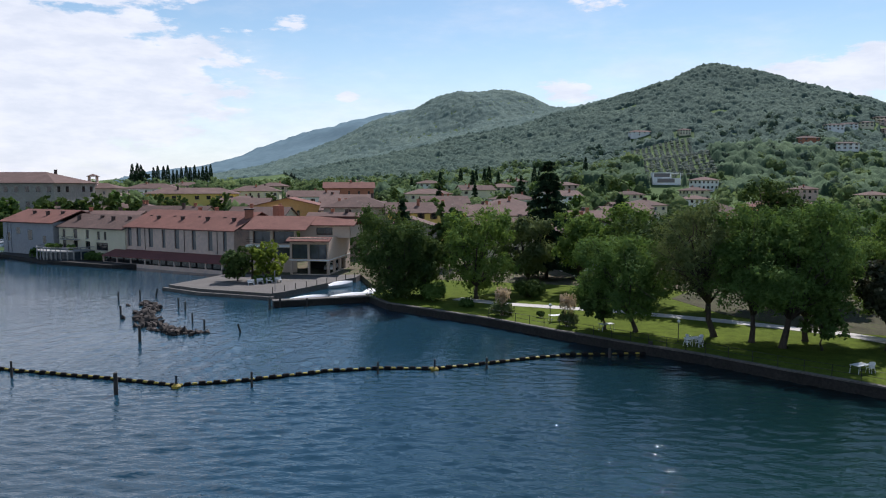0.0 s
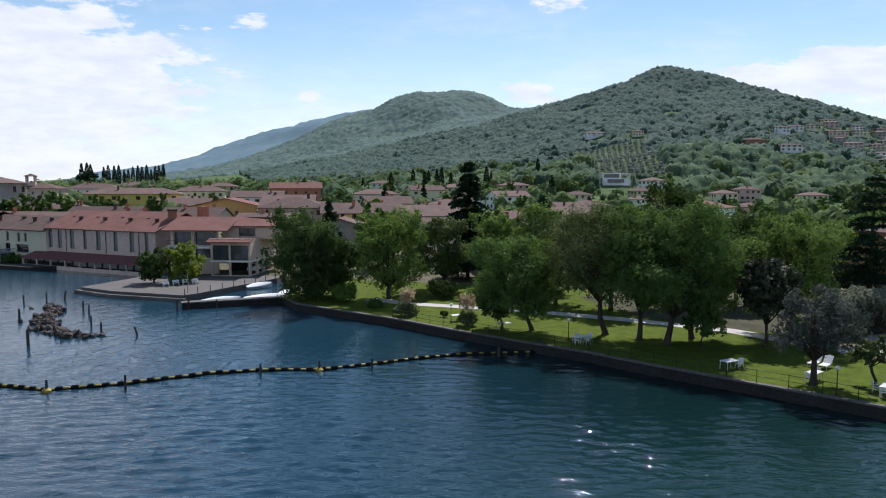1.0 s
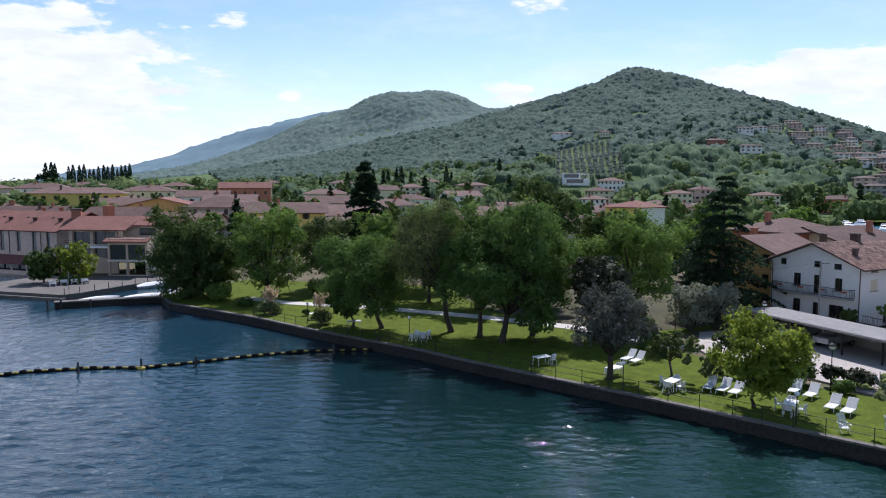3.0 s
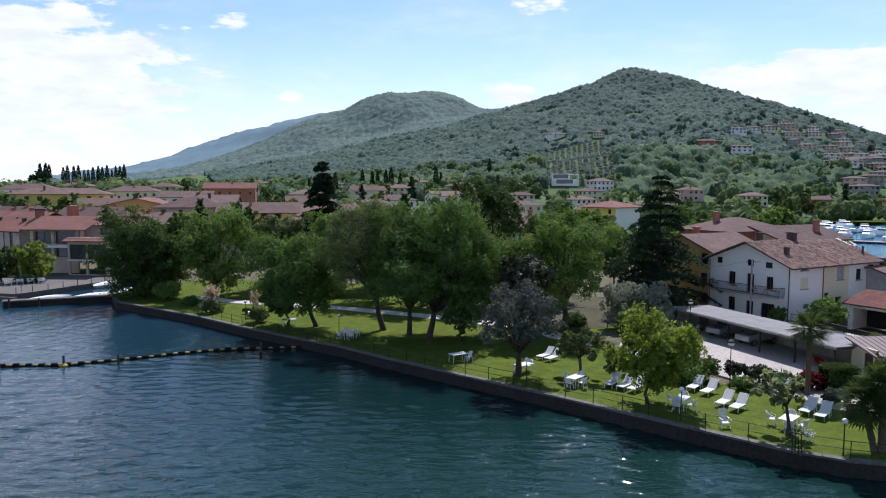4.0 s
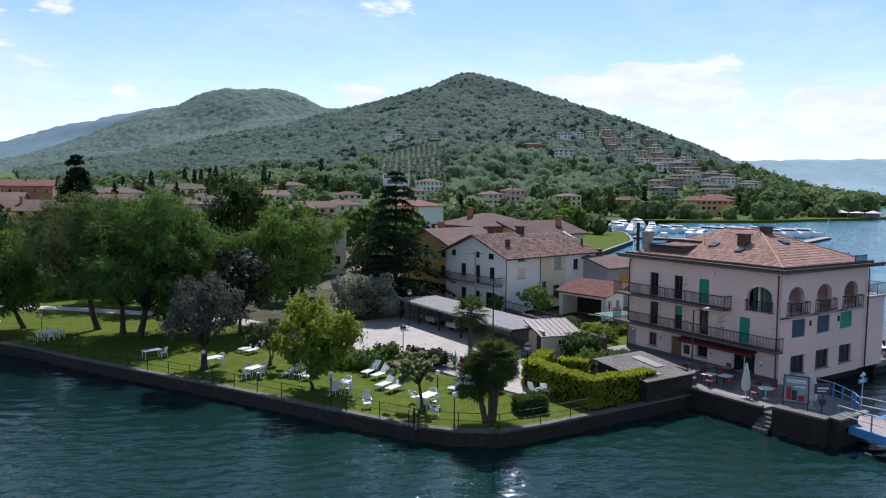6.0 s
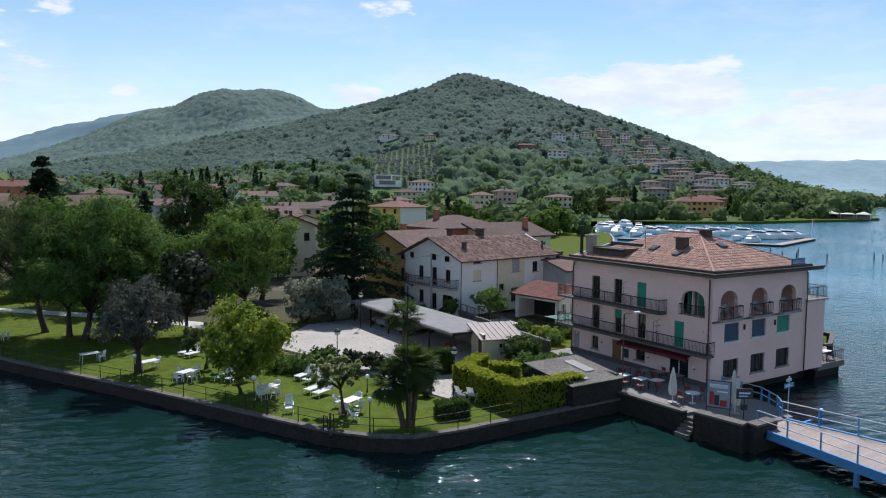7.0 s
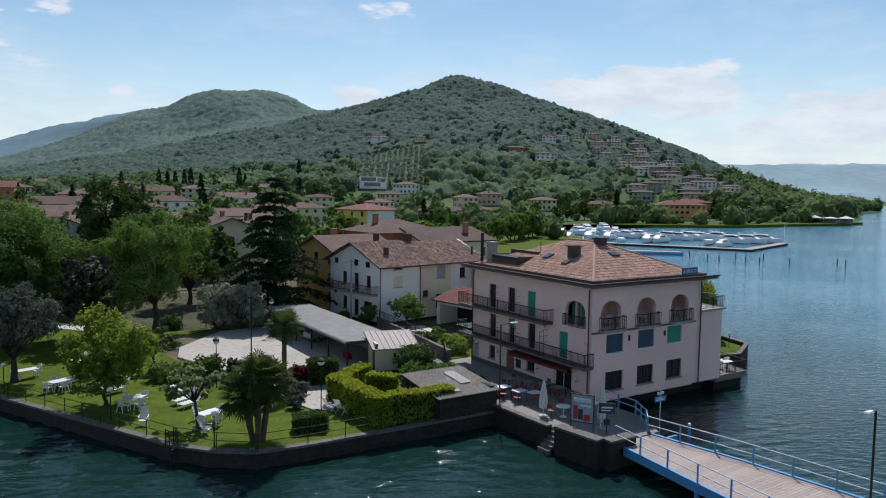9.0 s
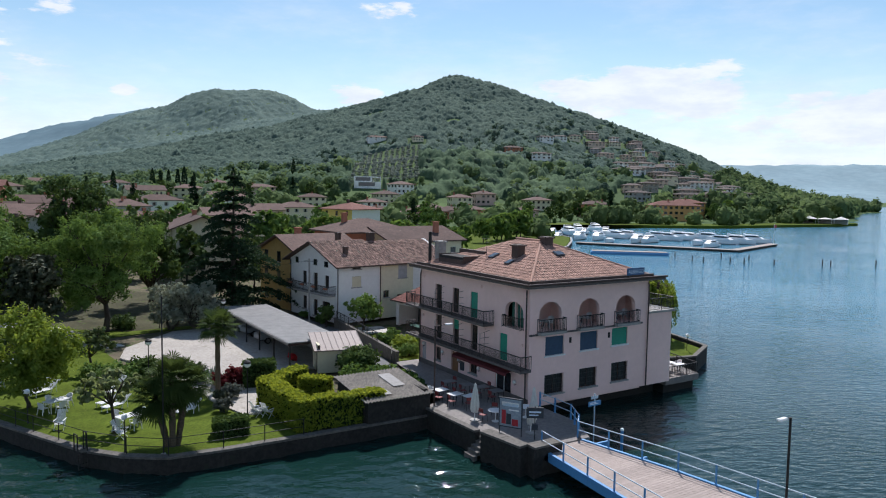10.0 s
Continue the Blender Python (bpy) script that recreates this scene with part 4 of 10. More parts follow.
def hedge(name, label, runs, z, height, thick, leaf, count, size=0.1, seed=1):
    """A clipped hedge along a run of plan points: a core coloured dark for its inner shade, with leaves all over its
    faces.
    """
    rng = np.random.RandomState(seed)
    root = thing(name, pose(runs[0][0], runs[0][1], z), label, "hedge")
    ox, oy = runs[0]
    bm, pts = bmesh.new(), []
    lens = [math.hypot(b[0] - a[0], b[1] - a[1]) for a, b in zip(runs, runs[1:])]
    for (a, b), ln in zip(zip(runs, runs[1:]), lens):
        t = math.atan2(b[1] - a[1], b[0] - a[0])
        m = Matrix.Translation((a[0] - ox, a[1] - oy, 0)) @ Matrix.Rotation(t, 4, "Z")
        k = thick / 2 - 0.07
        box(bm, -k, ln + k, -k, k, 0, height - 0.08, m)
        n = int(count * ln / sum(lens))
        s = rng.uniform(-thick / 2, ln + thick / 2, n)
        face = rng.rand(n)
        q = np.zeros((n, 3))
        q[:, 0] = s
        q[:, 1] = np.where(face < 0.4, rng.uniform(-1, 1, n) * thick / 2, np.where(face < 0.7, -thick / 2, thick / 2))
        q[:, 2] = np.where(face < 0.4, height, height * rng.rand(n))
        ends = (rng.rand(n) < 0.12) & (face >= 0.4)
        q[ends, 0] = np.where(rng.rand(ends.sum()) < 0.5, -thick / 2, ln + thick / 2)
        q[ends, 1] = rng.uniform(-1, 1, ends.sum()) * thick / 2
        q += rng.normal(size=q.shape) * 0.05 + 0.05 * wobble(s, q[:, 2] * 2, 1.6, seed)[:, None]
        q[:, 2] = np.abs(q[:, 2])
        mm = np.array(m)
        pts.append(q @ mm[:3, :3].T + mm[:3, 3])
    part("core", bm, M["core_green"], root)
    soup("leaves", leaf_quads(rng, np.concatenate(pts), size), 4, M[leaf], root)
    return root
# ---- lake, terrain and the near ground ----
def cell_grid(xs, ys):
    gx, gy = np.meshgrid(xs, ys)
    n, m = gx.shape
    i = np.arange(n * m).reshape(n, m)
    return gx, gy, np.stack((i[:-1, :-1], i[:-1, 1:], i[1:, 1:], i[1:, :-1]), -1).reshape(-1, 4)


def lake_height(x, y):
    """Wind waves of 0.8 to 1.8 m with sharpened crests, dying out towards the open lake and the bay."""
    rng = np.random.RandomState(4)
    h = np.zeros(x.shape)
    for i in range(46):
        length = 0.8 * 2.3 ** rng.rand() ** 1.3
        a = radians(66 + rng.normal() * 22)
        f = 6.2832 / length
        patch = 1 + 0.6 * np.sin(x * rng.uniform(-0.16, 0.16) + y * rng.uniform(-0.16, 0.16) + rng.rand() * 6.28)
        h += patch * (0.0098 * length ** 0.8) * (1.4 * ((np.sin((x * math.cos(a) + y * math.sin(a)) * f + rng.rand() * 6.2832) + 1) / 2) ** 1.7 - 0.6)
    edge = smooth(x, -42, -20) * smooth(-x, -100, -86) * smooth(y, -17, -14) * (1 - 0.75 * smooth(y, 50, 112))
    return h * edge * (0.6 + 0.4 * open_water(x, y))


def open_water(x, y):
    """0 under the park shore, which the trees shelter, rising to 1 out on the lake."""
    return np.where((x > 10) & (x < 84), np.maximum(smooth(-shore_dist(x, y), 2, 30), 1 - smooth(y, 26, 46)), 1.0)


wx = np.concatenate(((-4800, -2200, -900, -400, -180, -90, -60), np.arange(-42, -22, 0.5), np.arange(-22, 98, 0.30), (104, 112, 130, 180, 300, 600, 1300, 2600, 4800)))
wy = np.concatenate(((-3000, -1200, -400, -120, -45, -24), np.arange(-17, 3, 0.6), np.arange(3, 60, 0.30), np.arange(60, 112, 0.75), (114, 120, 140, 200, 400, 900, 2000, 4800)))
gx, gy, cells = cell_grid(wx, wy)
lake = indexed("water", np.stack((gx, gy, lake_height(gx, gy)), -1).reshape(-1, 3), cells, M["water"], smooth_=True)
lake.data.attributes.new("open_water", "FLOAT", "POINT").data.foreach_set("value", open_water(gx, gy).ravel().astype(np.float32))
tagged(lake, "dark blue-green lake surface with small wind waves", "water", "", "structure")

xs = np.unique(np.concatenate((np.arange(-900, -160, 40.0), np.arange(-160, 620, 7.0), np.arange(620, 1100, 14.0), np.arange(1100, 4201, 90.0))))
ys = np.unique(np.concatenate((np.arange(-20, 660, 7.0), np.arange(660, 1600, 14.0), np.arange(1600, 2800, 45.0), np.arange(2800, 4500, 170.0))))
gx, gy, cells = cell_grid(xs, ys)
gz = land(gx, gy)
inland = shore_dist(gx, gy)
near = smooth(150 - np.hypot(gx - 45, (gy - 60) * 0.9), 0, 40)
gz = np.where(inland > 0, gz - 0.5 * near - 1.2 * smooth(12 - inland, 0, 12), gz)
ground = tagged(indexed("ground", np.stack((gx, gy, gz), -1).reshape(-1, 3), cells, M["terrain"], smooth_=True), "green meadows, scrub and wooded hillsides above the town", "ground", "", "structure")


def slab(name, ring, z, material_, label, depth=0.5):
    bm = bmesh.new()
    area = sum(a[0] * b[1] - b[0] * a[1] for a, b in zip(ring, ring[1:] + ring[:1]))
    prism(bm, ring if area > 0 else ring[::-1], z - depth, z)
    bmesh.ops.triangulate(bm, faces=[f for f in bm.faces if len(f.verts) > 4])
    return setting(name, bm, material_, label)


EDGE = [(17.4, 98.5), (18.6, 91.0), (27.6, 77.3), (32.3, 68.4), (36.5, 61.2), (40.4, 54.9), (43.2, 49.1), (46.2, 43.6), (50.7, 35.4), (53.8, 29.4), (56.4, 24.4), (58.8, 19.8), (60.6, 17.7), (62.5, 16.4), (65.4, 16.1), (70.0, 16.0), (78.6, 15.9)]
slab("ground_town", [(-44, 187), (-34, 172), (-19, 157.5), (2.0, 137.0), (2.0, 126), (20, 122), (19.5, 100), (19.5, 92), (34, 70), (39.5, 63), (48.9, 43.7), (58, 24.5), (63.5, 17.5), (78.6, 16.3), (86, 16.3),
                     (99.5, 15.8), (104.5, 19.5), (106.5, 27), (111, 45), (119, 72), (148, 110), (120, 175), (40, 215), (-40, 215)], 0.86, M["soil"], "dry earth and scrub between the houses", 1.2)
slab("lawn_park", EDGE[:-2] + [(70.3, 16.3), (70.2, 22.0), (68.0, 25.5), (64.2, 33.5), (62.8, 45.5), (64, 52), (74, 54), (80, 70), (60, 92), (30, 112)], 0.92, M["grass"], "mown park lawn of bright green grass")
slab("car_park", [(68.2, 21.4), (69.3, 21.2), (70.9, 24.0), (75.0, 29.5), (75.5, 31.0), (82.0, 31.0), (82.5, 52.5), (70.0, 52.0), (64.6, 46.0), (63.6, 42.0), (66.0, 35.0), (67.3, 25.0)], 1.02, M["gravel"], "pale gravel car park")
# this slab's dark colour paints the shade under the park trees
slab("earth_park", [(58.5, 60.5), (66.0, 54.5), (74.5, 55.0), (81.5, 58.0), (81.0, 72.0), (66.0, 92.0), (56.0, 84.0), (55.0, 72.0)], 0.935, M["shade_soil"], "bare earth coloured dark for the shade of the park trees", 0.4)
slab("path_park", [(62.0, 47.0), (64.8, 47.5), (60.5, 59.5), (53.0, 69.0), (44.0, 78.5), (33.0, 87.0), (29.0, 92.5), (27.2, 91.0), (32.0, 85.0), (43.0, 76.4), (51.5, 67.4), (58.5, 58.2)], 0.95, M["path"], "pale gravel path through the park")
slab("lane", [(78.0, 17.0), (80.2, 17.0), (83.6, 31.0), (85.5, 45.5), (84.2, 58), (82.0, 58), (82.6, 45.5), (80.5, 31.0)], 1.03, M["asphalt"], "narrow asphalt lane beside the garden wall")


def run_wall(name, pts, z0, z1, thick, material_, label, cap=None):
    """A wall that follows plan points, with a coping."""
    bm, bc = bmesh.new(), bmesh.new()
    for a, b in zip(pts, pts[1:]):
        ln = math.hypot(b[0] - a[0], b[1] - a[1])
        m = Matrix.Translation((a[0], a[1], 0)) @ Matrix.Rotation(math.atan2(b[1] - a[1], b[0] - a[0]), 4, "Z")
        box(bm, -0.12, ln + 0.12, -thick, 0, z0, z1 - 0.13, m)
        n = max(1, round(ln / 1.6))
        for k in range(n):
            j = random.uniform(-0.012, 0.012)
            box(bc, ln * k / n + (0.012 if k else -0.1), ln * (k + 1) / n - (0.012 if k < n - 1 else -0.1), -thick - 0.06, 0.04, z1 - 0.13, z1 + j, m)
    ob = setting(name, bm, material_, label)
    co = mesh_object("coping", bc, cap or M["coping"], ob)
    return ob


run_wall("wall_shore", EDGE, -2.6, 0.98, 0.42, M["shore_wall"], "dark weathered stone retaining wall along the lake")
# ---- hotel on the quay ----
def railing(parent, a, b, height=0.95, step=0.12, name="railing", material_=None, mid=False, posts=1.4):
    """An iron balustrade from a to b: top and bottom rail with uprights."""
    a, b = Vector(a), Vector(b)
    up = Vector((0, 0, 1))
    bm = bmesh.new()
    tube(bm, (a + up * height, b + up * height), 0.034, 6)
    tube(bm, (a + up * 0.08, b + up * 0.08), 0.02, 5)
    if mid:
        tube(bm, (a + up * height * 0.55, b + up * height * 0.55), 0.018, 5)
    n = max(1, int((b - a).length / step)) if step else 0
    for i in range(n + 1):
        if step:
            q = a.lerp(b, i / n)
            tube(bm, (q + up * 0.08, q + up * height), 0.016, 4, False)
    k = max(1, round((b - a).length / posts))
    for i in range(k + 1):
        q = a.lerp(b, i / k)
        tube(bm, (q, q + up * (height + 0.03)), 0.022, 6)
    return part(name, bm, material_ or M["iron"], parent)


def louvre(x0, x1, z0, z1, y):
    """A shutter leaf whose face steps from slat to slat, in one piece."""
    bm = bmesh.new()
    n = max(4, int((z1 - z0) / 0.11))
    side = []
    for i in range(n):
        za, zb = z0 + (z1 - z0) * i / n, z0 + (z1 - z0) * (i + 1) / n
        side += [(y, za), (y + 0.035, zb)]
    side += [(y + 0.06, z1), (y + 0.06, z0)]
    l, r = [bm.verts.new((x0, *q)) for q in side], [bm.verts.new((x1, *q)) for q in side]
    for i in range(len(side)):
        j = (i + 1) % len(side)
        bm.faces.new((l[i], l[j], r[j], r[i]))
    bm.faces.new(l[::-1])
    bm.faces.new(r)
    bmesh.ops.recalc_face_normals(bm, faces=list(bm.faces))
    return bm


def window_in(parent, m, x0, x1, z0, z1, depth=0.14, shutter=None, cross=True, sill="concrete", glass="dark_glass", frame_mat="white_paint", name="window"):
    """A window set into a wall's opening; m is the wall's frame (outside at -y)."""
    w = part(name, boxes((x0, x0 + 0.06, depth, depth + 0.06, z0, z1), (x1 - 0.06, x1, depth, depth + 0.06, z0, z1), (x0 + 0.06, x1 - 0.06, depth, depth + 0.06, z0, z0 + 0.06),
                         (x0 + 0.06, x1 - 0.06, depth, depth + 0.06, z1 - 0.06, z1), *([((x0 + x1) / 2 - 0.03, (x0 + x1) / 2 + 0.03, depth - 0.004, depth + 0.06, z0 + 0.06, z1 - 0.06)] if cross else [])), M[frame_mat], parent)
    w.matrix_local = m
    part("pane", boxes((x0 + 0.05, x1 - 0.05, depth + 0.025, depth + 0.04, z0 + 0.05, z1 - 0.05)), M[glass], w)
    if sill:
        part("sill", boxes((x0 - 0.1, x1 + 0.1, -0.1, depth, z0 - 0.09, z0 + 0.012), bevel=0.008), M[sill], w)
    if shutter:
        part("shutter", louvre(x0 + 0.02, x1 - 0.02, z0 + 0.02, z1 - 0.02, depth - 0.07), M[shutter], w)
    return w


def wall_lamp(x, y, z, m, label):
    t = thing("wall_lamp", m @ pose(x, y, z), label, "lamp", "wall lamps on the hotel")
    part("bracket", rods((((0, 0, -0.1), (0, -0.18, -0.14)), ((0, -0.18, -0.14), (0, -0.2, 0)))), M["iron"], t)
    bm = bmesh.new()
    ball(bm, (0, -0.2, 0.1), 0.13, 2)
    part("globe", bm, M["lamp_globe"], t, smooth_=True)


def plastic_chair_mesh():
    """Moulded garden armchair: seat, backrest, arms and legs as separate meshes."""
    t = thing("plastic_chair", pose(0, 0, 0), "white moulded plastic garden armchair", "chair", "white plastic chairs")
    part("seat", boxes((-0.24, 0.24, -0.22, 0.24, 0.40, 0.44), bevel=0.015), M["white_plastic"], t)
    bm = bmesh.new()
    cols = []
    for i in range(9):
        a = (i - 4) / 4 * 1.1
        up = 0.88 - 0.09 * a * a
        cols.append([bm.verts.new((r * math.sin(a), r * math.cos(a) - 0.02 + k, z)) for r, k, z in ((0.26, 0, 0.43), (0.285, 0.06, up), (0.31, 0.06, up), (0.285, 0, 0.43))])
    for c, d in zip(cols, cols[1:]):
        for k in range(4):
            bm.faces.new((c[k], c[(k + 1) % 4], d[(k + 1) % 4], d[k]))
    bm.faces.new(cols[0][::-1])
    bm.faces.new(cols[-1])
    bmesh.ops.recalc_face_normals(bm, faces=list(bm.faces))
    part("backrest", bm, M["white_plastic"], t)
    for s in (-1, 1):
        bm = bmesh.new()
        tube(bm, ((s * 0.28, 0.12, 0.70), (s * 0.29, -0.08, 0.66), (s * 0.28, -0.22, 0.62), (s * 0.26, -0.24, 0.42)), 0.024, 6)
        part("armrest", bm, M["white_plastic"], t)
        for u in (-1, 1):
            part("leg", rods((((s * 0.21, u * 0.19, 0.42), (s * 0.26, u * 0.25, 0.0)),), 0.026), M["white_plastic"], t)
    return t


def slab_table(name, label, group, w, d, h, top, leg, round_=False, central=False):
    t = thing(name, pose(0, 0, 0), label, "table", group)
    bm = bmesh.new()
    if round_:
        lathe(bm, ((w / 2 - 0.03, h - 0.04), (w / 2, h - 0.03), (w / 2, h - 0.005), (w / 2 - 0.01, h)), 20)
    else:
        box(bm, -w / 2, w / 2, -d / 2, d / 2, h - 0.035, h)
        bmesh.ops.bevel(bm, geom=list(bm.edges), offset=0.012, segments=1, affect="EDGES")
    part("tabletop", bm, M[top], t)
    if central:
        bm = bmesh.new()
        lathe(bm, ((0.24, 0), (0.24, 0.03), (0.04, 0.06), (0.035, h - 0.05), (0.12, h - 0.04)), 12)
        part("pedestal", bm, M[leg], t)
    else:
        for sx in (-1, 1):
            for sy in (-1, 1):
                k = 0.32 if round_ else 0.42
                part("leg", rods((((sx * w * k, sy * d * k, h - 0.035), (sx * w * (k + 0.03), sy * d * (k + 0.03), 0)),), 0.025), M[leg], t)
    return t


HX0, HX1, HY0, HY1, HB, HT = 85.4, 97.0, 13.2, 27.9, 1.1, 9.45
K = 1.055
hotel = thing("hotel", pose(0, 0, 0), "three-storey pink plastered hotel with iron balconies and clay-tiled hip roof", "hotel")
W4 = sides_of(HX0, HX1, HY0, HY1)
front_open = [(u0 * K, u1 * K, z0, z1) for u0, u1, z0, z1 in (
    (2.3, 3.2, 6.27, 8.25), (4.75, 5.6, 6.27, 8.25), (7.15, 8.05, 6.27, 8.25),
    (2.4, 3.25, 3.77, 5.74), (4.9, 5.65, 3.77, 5.74), (7.25, 8.1, 3.77, 5.74), (10.75, 11.6, 3.77, 5.74),
    (0.15, 1.0, 1.2, 3.1), (2.4, 3.2, 1.95, 3.05), (4.7, 5.7, 1.2, 3.15), (7.15, 8.1, 1.95, 3.1), (10.3, 12.1, 1.2, 3.05))]
arch_front = (11.3 * K, 13.25 * K, 6.35, 8.2, 0.72)
bm = bmesh.new()
wall_mesh(bm, HY1 - HY0, HT, front_open + [arch_front], 0.3, W4["left"], HB)
part("wall", bm, M["pink"], hotel)
arches = [(0.85, 2.85, 6.27, 8.3, 0.8), (4.5, 6.5, 6.27, 8.3, 0.8), (8.2, 10.2, 6.27, 8.3, 0.8)]
mids = [(1.45, 3.15, 4.5, 5.85), (4.7, 6.4, 4.55, 5.88), (7.85, 9.5, 4.6, 5.9)]
lows = [(1.45, 3.2, 1.75, 3.15), (4.7, 6.42, 1.8, 3.22), (7.9, 9.6, 1.85, 3.28)]
bm = bmesh.new()
wall_mesh(bm, HX1 - HX0, HT, arches + mids + lows, 0.3, W4["front"], HB)
part("wall", bm, M["pink"], hotel)
bm = bmesh.new()
wall_mesh(bm, HY1 - HY0, HT, (), 0.3, W4["right"], HB)
wall_mesh(bm, HX1 - HX0, HT, (), 0.3, W4["back"], HB)
part("wall", bm, M["pink"], hotel)
part("floor_slab", boxes((HX0 + 0.3, HX1 - 0.3, HY0 + 0.3, HY1 - 0.3, 0.9, 1.15), (HX0 + 0.3, HX1 - 0.3, HY0 + 0.3, HY1 - 0.3, 3.5, 3.75), (HX0 + 0.3, HX1 - 0.3, HY0 + 0.3, HY1 - 0.3, 6.05, 6.25), (HX0 + 0.3, HX1 - 0.3, HY0 + 0.3, HY1 - 0.3, 9.2, 9.4)), M["pink"], hotel)
part("inner_wall", boxes((HX0 + 0.35, HX1 - 0.35, HY0 + 2.0, HY0 + 2.1, 6.25, 9.2), (HX0 + 3.6, HX0 + 3.7, HY0 + 0.3, HY0 + 2.0, 6.25, 9.2), (HX0 + 7.3, HX0 + 7.4, HY0 + 0.3, HY0 + 2.0, 6.25, 9.2), (HX0 + 0.3, HX0 + 0.7, HY0 + 0.3, HY0 + 0.7, 6.25, 9.2)), M["pink"], hotel)
part("inner_wall", boxes((HX0 + 2.6, HX0 + 2.7, HY0 + 2.1, HY1 - 0.4, 1.15, 9.2), (HX0 + 0.4, HX1 - 0.4, HY0 + 2.6, HY0 + 2.7, 1.15, 6.05)), M["dark_room"], hotel)
# the foundation's colour paints the shade below the overhanging floor
part("foundation", boxes((HX0 + 0.6, HX1 + 2.4, HY0 + 1.3, HY1 - 0.2, -2.4, HB)), M["black_stone"], hotel)
part("plinth", boxes((HX0 - 0.05, HX0 + 0.02, HY0 + 0.0, HY1, HB, 1.62)), M["eave"], hotel)
# lower side wing with a roof terrace
bm = bmesh.new()
wm = sides_of(HX1, HX1 + 2.75, HY0, HY0 + 9)
for side, ln in (("front", 2.75), ("right", 9.0), ("back", 2.75)):
    wall_mesh(bm, ln, 6.75, (), 0.25, wm[side], HB)
wing = part("side_wing", bm, M["pink"], hotel, "lower pink side wing with a roof terrace")
part("roof", boxes((HX1 - 0.02, HX1 + 2.95, HY0 - 0.2, HY0 + 9.2, 6.75, 6.9)), M["concrete"], wing)
for a, b in (((HX1 + 0.1, HY0 - 0.05), (HX1 + 2.85, HY0 - 0.05)), ((HX1 + 2.85, HY0 - 0.05), (HX1 + 2.85, HY0 + 9)), ):
    railing(wing, (*a, 6.9), (*b, 6.9), 0.95, 0.14)
# doors, windows and shutters
for i, (a, b, c, d) in enumerate(front_open):
    if i in (2, 6):
        window_in(hotel, W4["left"], a, b, c, d, 0.12, "green_shutter", True, None, name="balcony_door")
    elif i == 9:
        dr = part("door", boxes((a, b, 0.12, 0.18, c, d), (a + 0.12, b - 0.12, 0.1, 0.121, c + 0.2, c + 0.85), (a + 0.12, b - 0.12, 0.1, 0.121, c + 1.0, d - 0.15)), M["wood_door"], hotel, "varnished wooden entrance door")
        dr.matrix_local = W4["left"]
    elif i == 7:
        dr = part("door", boxes((a, b, 0.12, 0.18, c, d), (a + 0.1, b - 0.1, 0.1, 0.121, c + 0.15, d - 0.15)), M["grey_plaster"], hotel, "grey painted side door")
        dr.matrix_local = W4["left"]
    elif i == 11:
        window_in(hotel, W4["left"], a, b, c, d, 0.12, None, True, None, name="glass_door")
    else:
        w = window_in(hotel, W4["left"], a, b, c, d, 0.16, None, True, None if c < 4 and i not in (8, 10) or c > 4 else "concrete", frame_mat="brown_shutter", name="window" if i in (8, 10) else "balcony_door")
        if i == 4:
            part("shutter", boxes((a + 0.03, b - 0.03, 0.08, 0.12, d - 0.75, d)), M["green_shutter"], w, "half-lowered green roller shutter")
for k in range(6):
    u, v = arch_front[0] + 0.1 + 0.31 * k, 0.55 + 0.05 * (k % 2)
    cu = part("curtain", boxes((u, u + 0.27, v, v + 0.05, 6.3, 8.2), bevel=0.02), M["green_net"], hotel, "dark green curtain behind the arched window")
    cu.matrix_local = W4["left"]
for i, (a, b, c, d) in enumerate(mids):
    window_in(hotel, W4["front"], a, b, c, d, 0.14, "green_shutter" if i == 2 else "blue_shutter", False, "white_paint")
for a, b, c, d in lows:
    window_in(hotel, W4["front"], a, b, c, d, 0.16, None, True, "concrete", frame_mat="brown_shutter")
    g = part("window_grille", rods([((a + 0.1 + k * (b - a - 0.2) / 9, 0.06, c), (a + 0.1 + k * (b - a - 0.2) / 9, 0.06, d)) for k in range(10)] + [((a, 0.06, c + (d - c) * f), (b, 0.06, c + (d - c) * f)) for f in (0.25, 0.5, 0.75)], 0.012, 5), M["iron"], hotel)
    g.matrix_local = W4["front"]
# balconies
for (u0, u1, z) in ((-0.9, 10.6, 6.25), (-0.9, 15.0, 3.75)):
    y0, y1, x = HY1 - u0, HY1 - u1, HX0 - 0.95
    bal = part("balcony", boxes((x, HX0, y1, y0, z - 0.17, z), bevel=0.02), M["eave"], hotel, "concrete balcony with iron balustrade")
    railing(bal, (x + 0.05, y0, z), (x + 0.05, y1, z))
    railing(bal, (x + 0.05, y1 + 0.03, z), (HX0, y1 + 0.03, z))
    railing(bal, (x + 0.05, y0 - 0.03, z), (HX0, y0 - 0.03, z))
    for u in ((3.55, 6.2) if z > 5 else (3.6, 6.3, 9.55)):
        yy = HY1 - u * K
        g = rods([((x + 0.1, yy, z), (x + 0.1, yy, z + 1.75)), ((HX0, yy, z + 1.9), (x + 0.1, yy, z + 1.75)), ((x + 0.5, yy, z), (x + 0.5, yy, z + 1.82)), ((HX0, yy, z + 0.95), (x + 0.1, yy, z + 0.95)), ((HX0, yy, z + 1.4), (x + 0.1, yy, z + 1.4))], 0.014)
        part("divider", g, M["iron"], bal, "iron trellis divider")
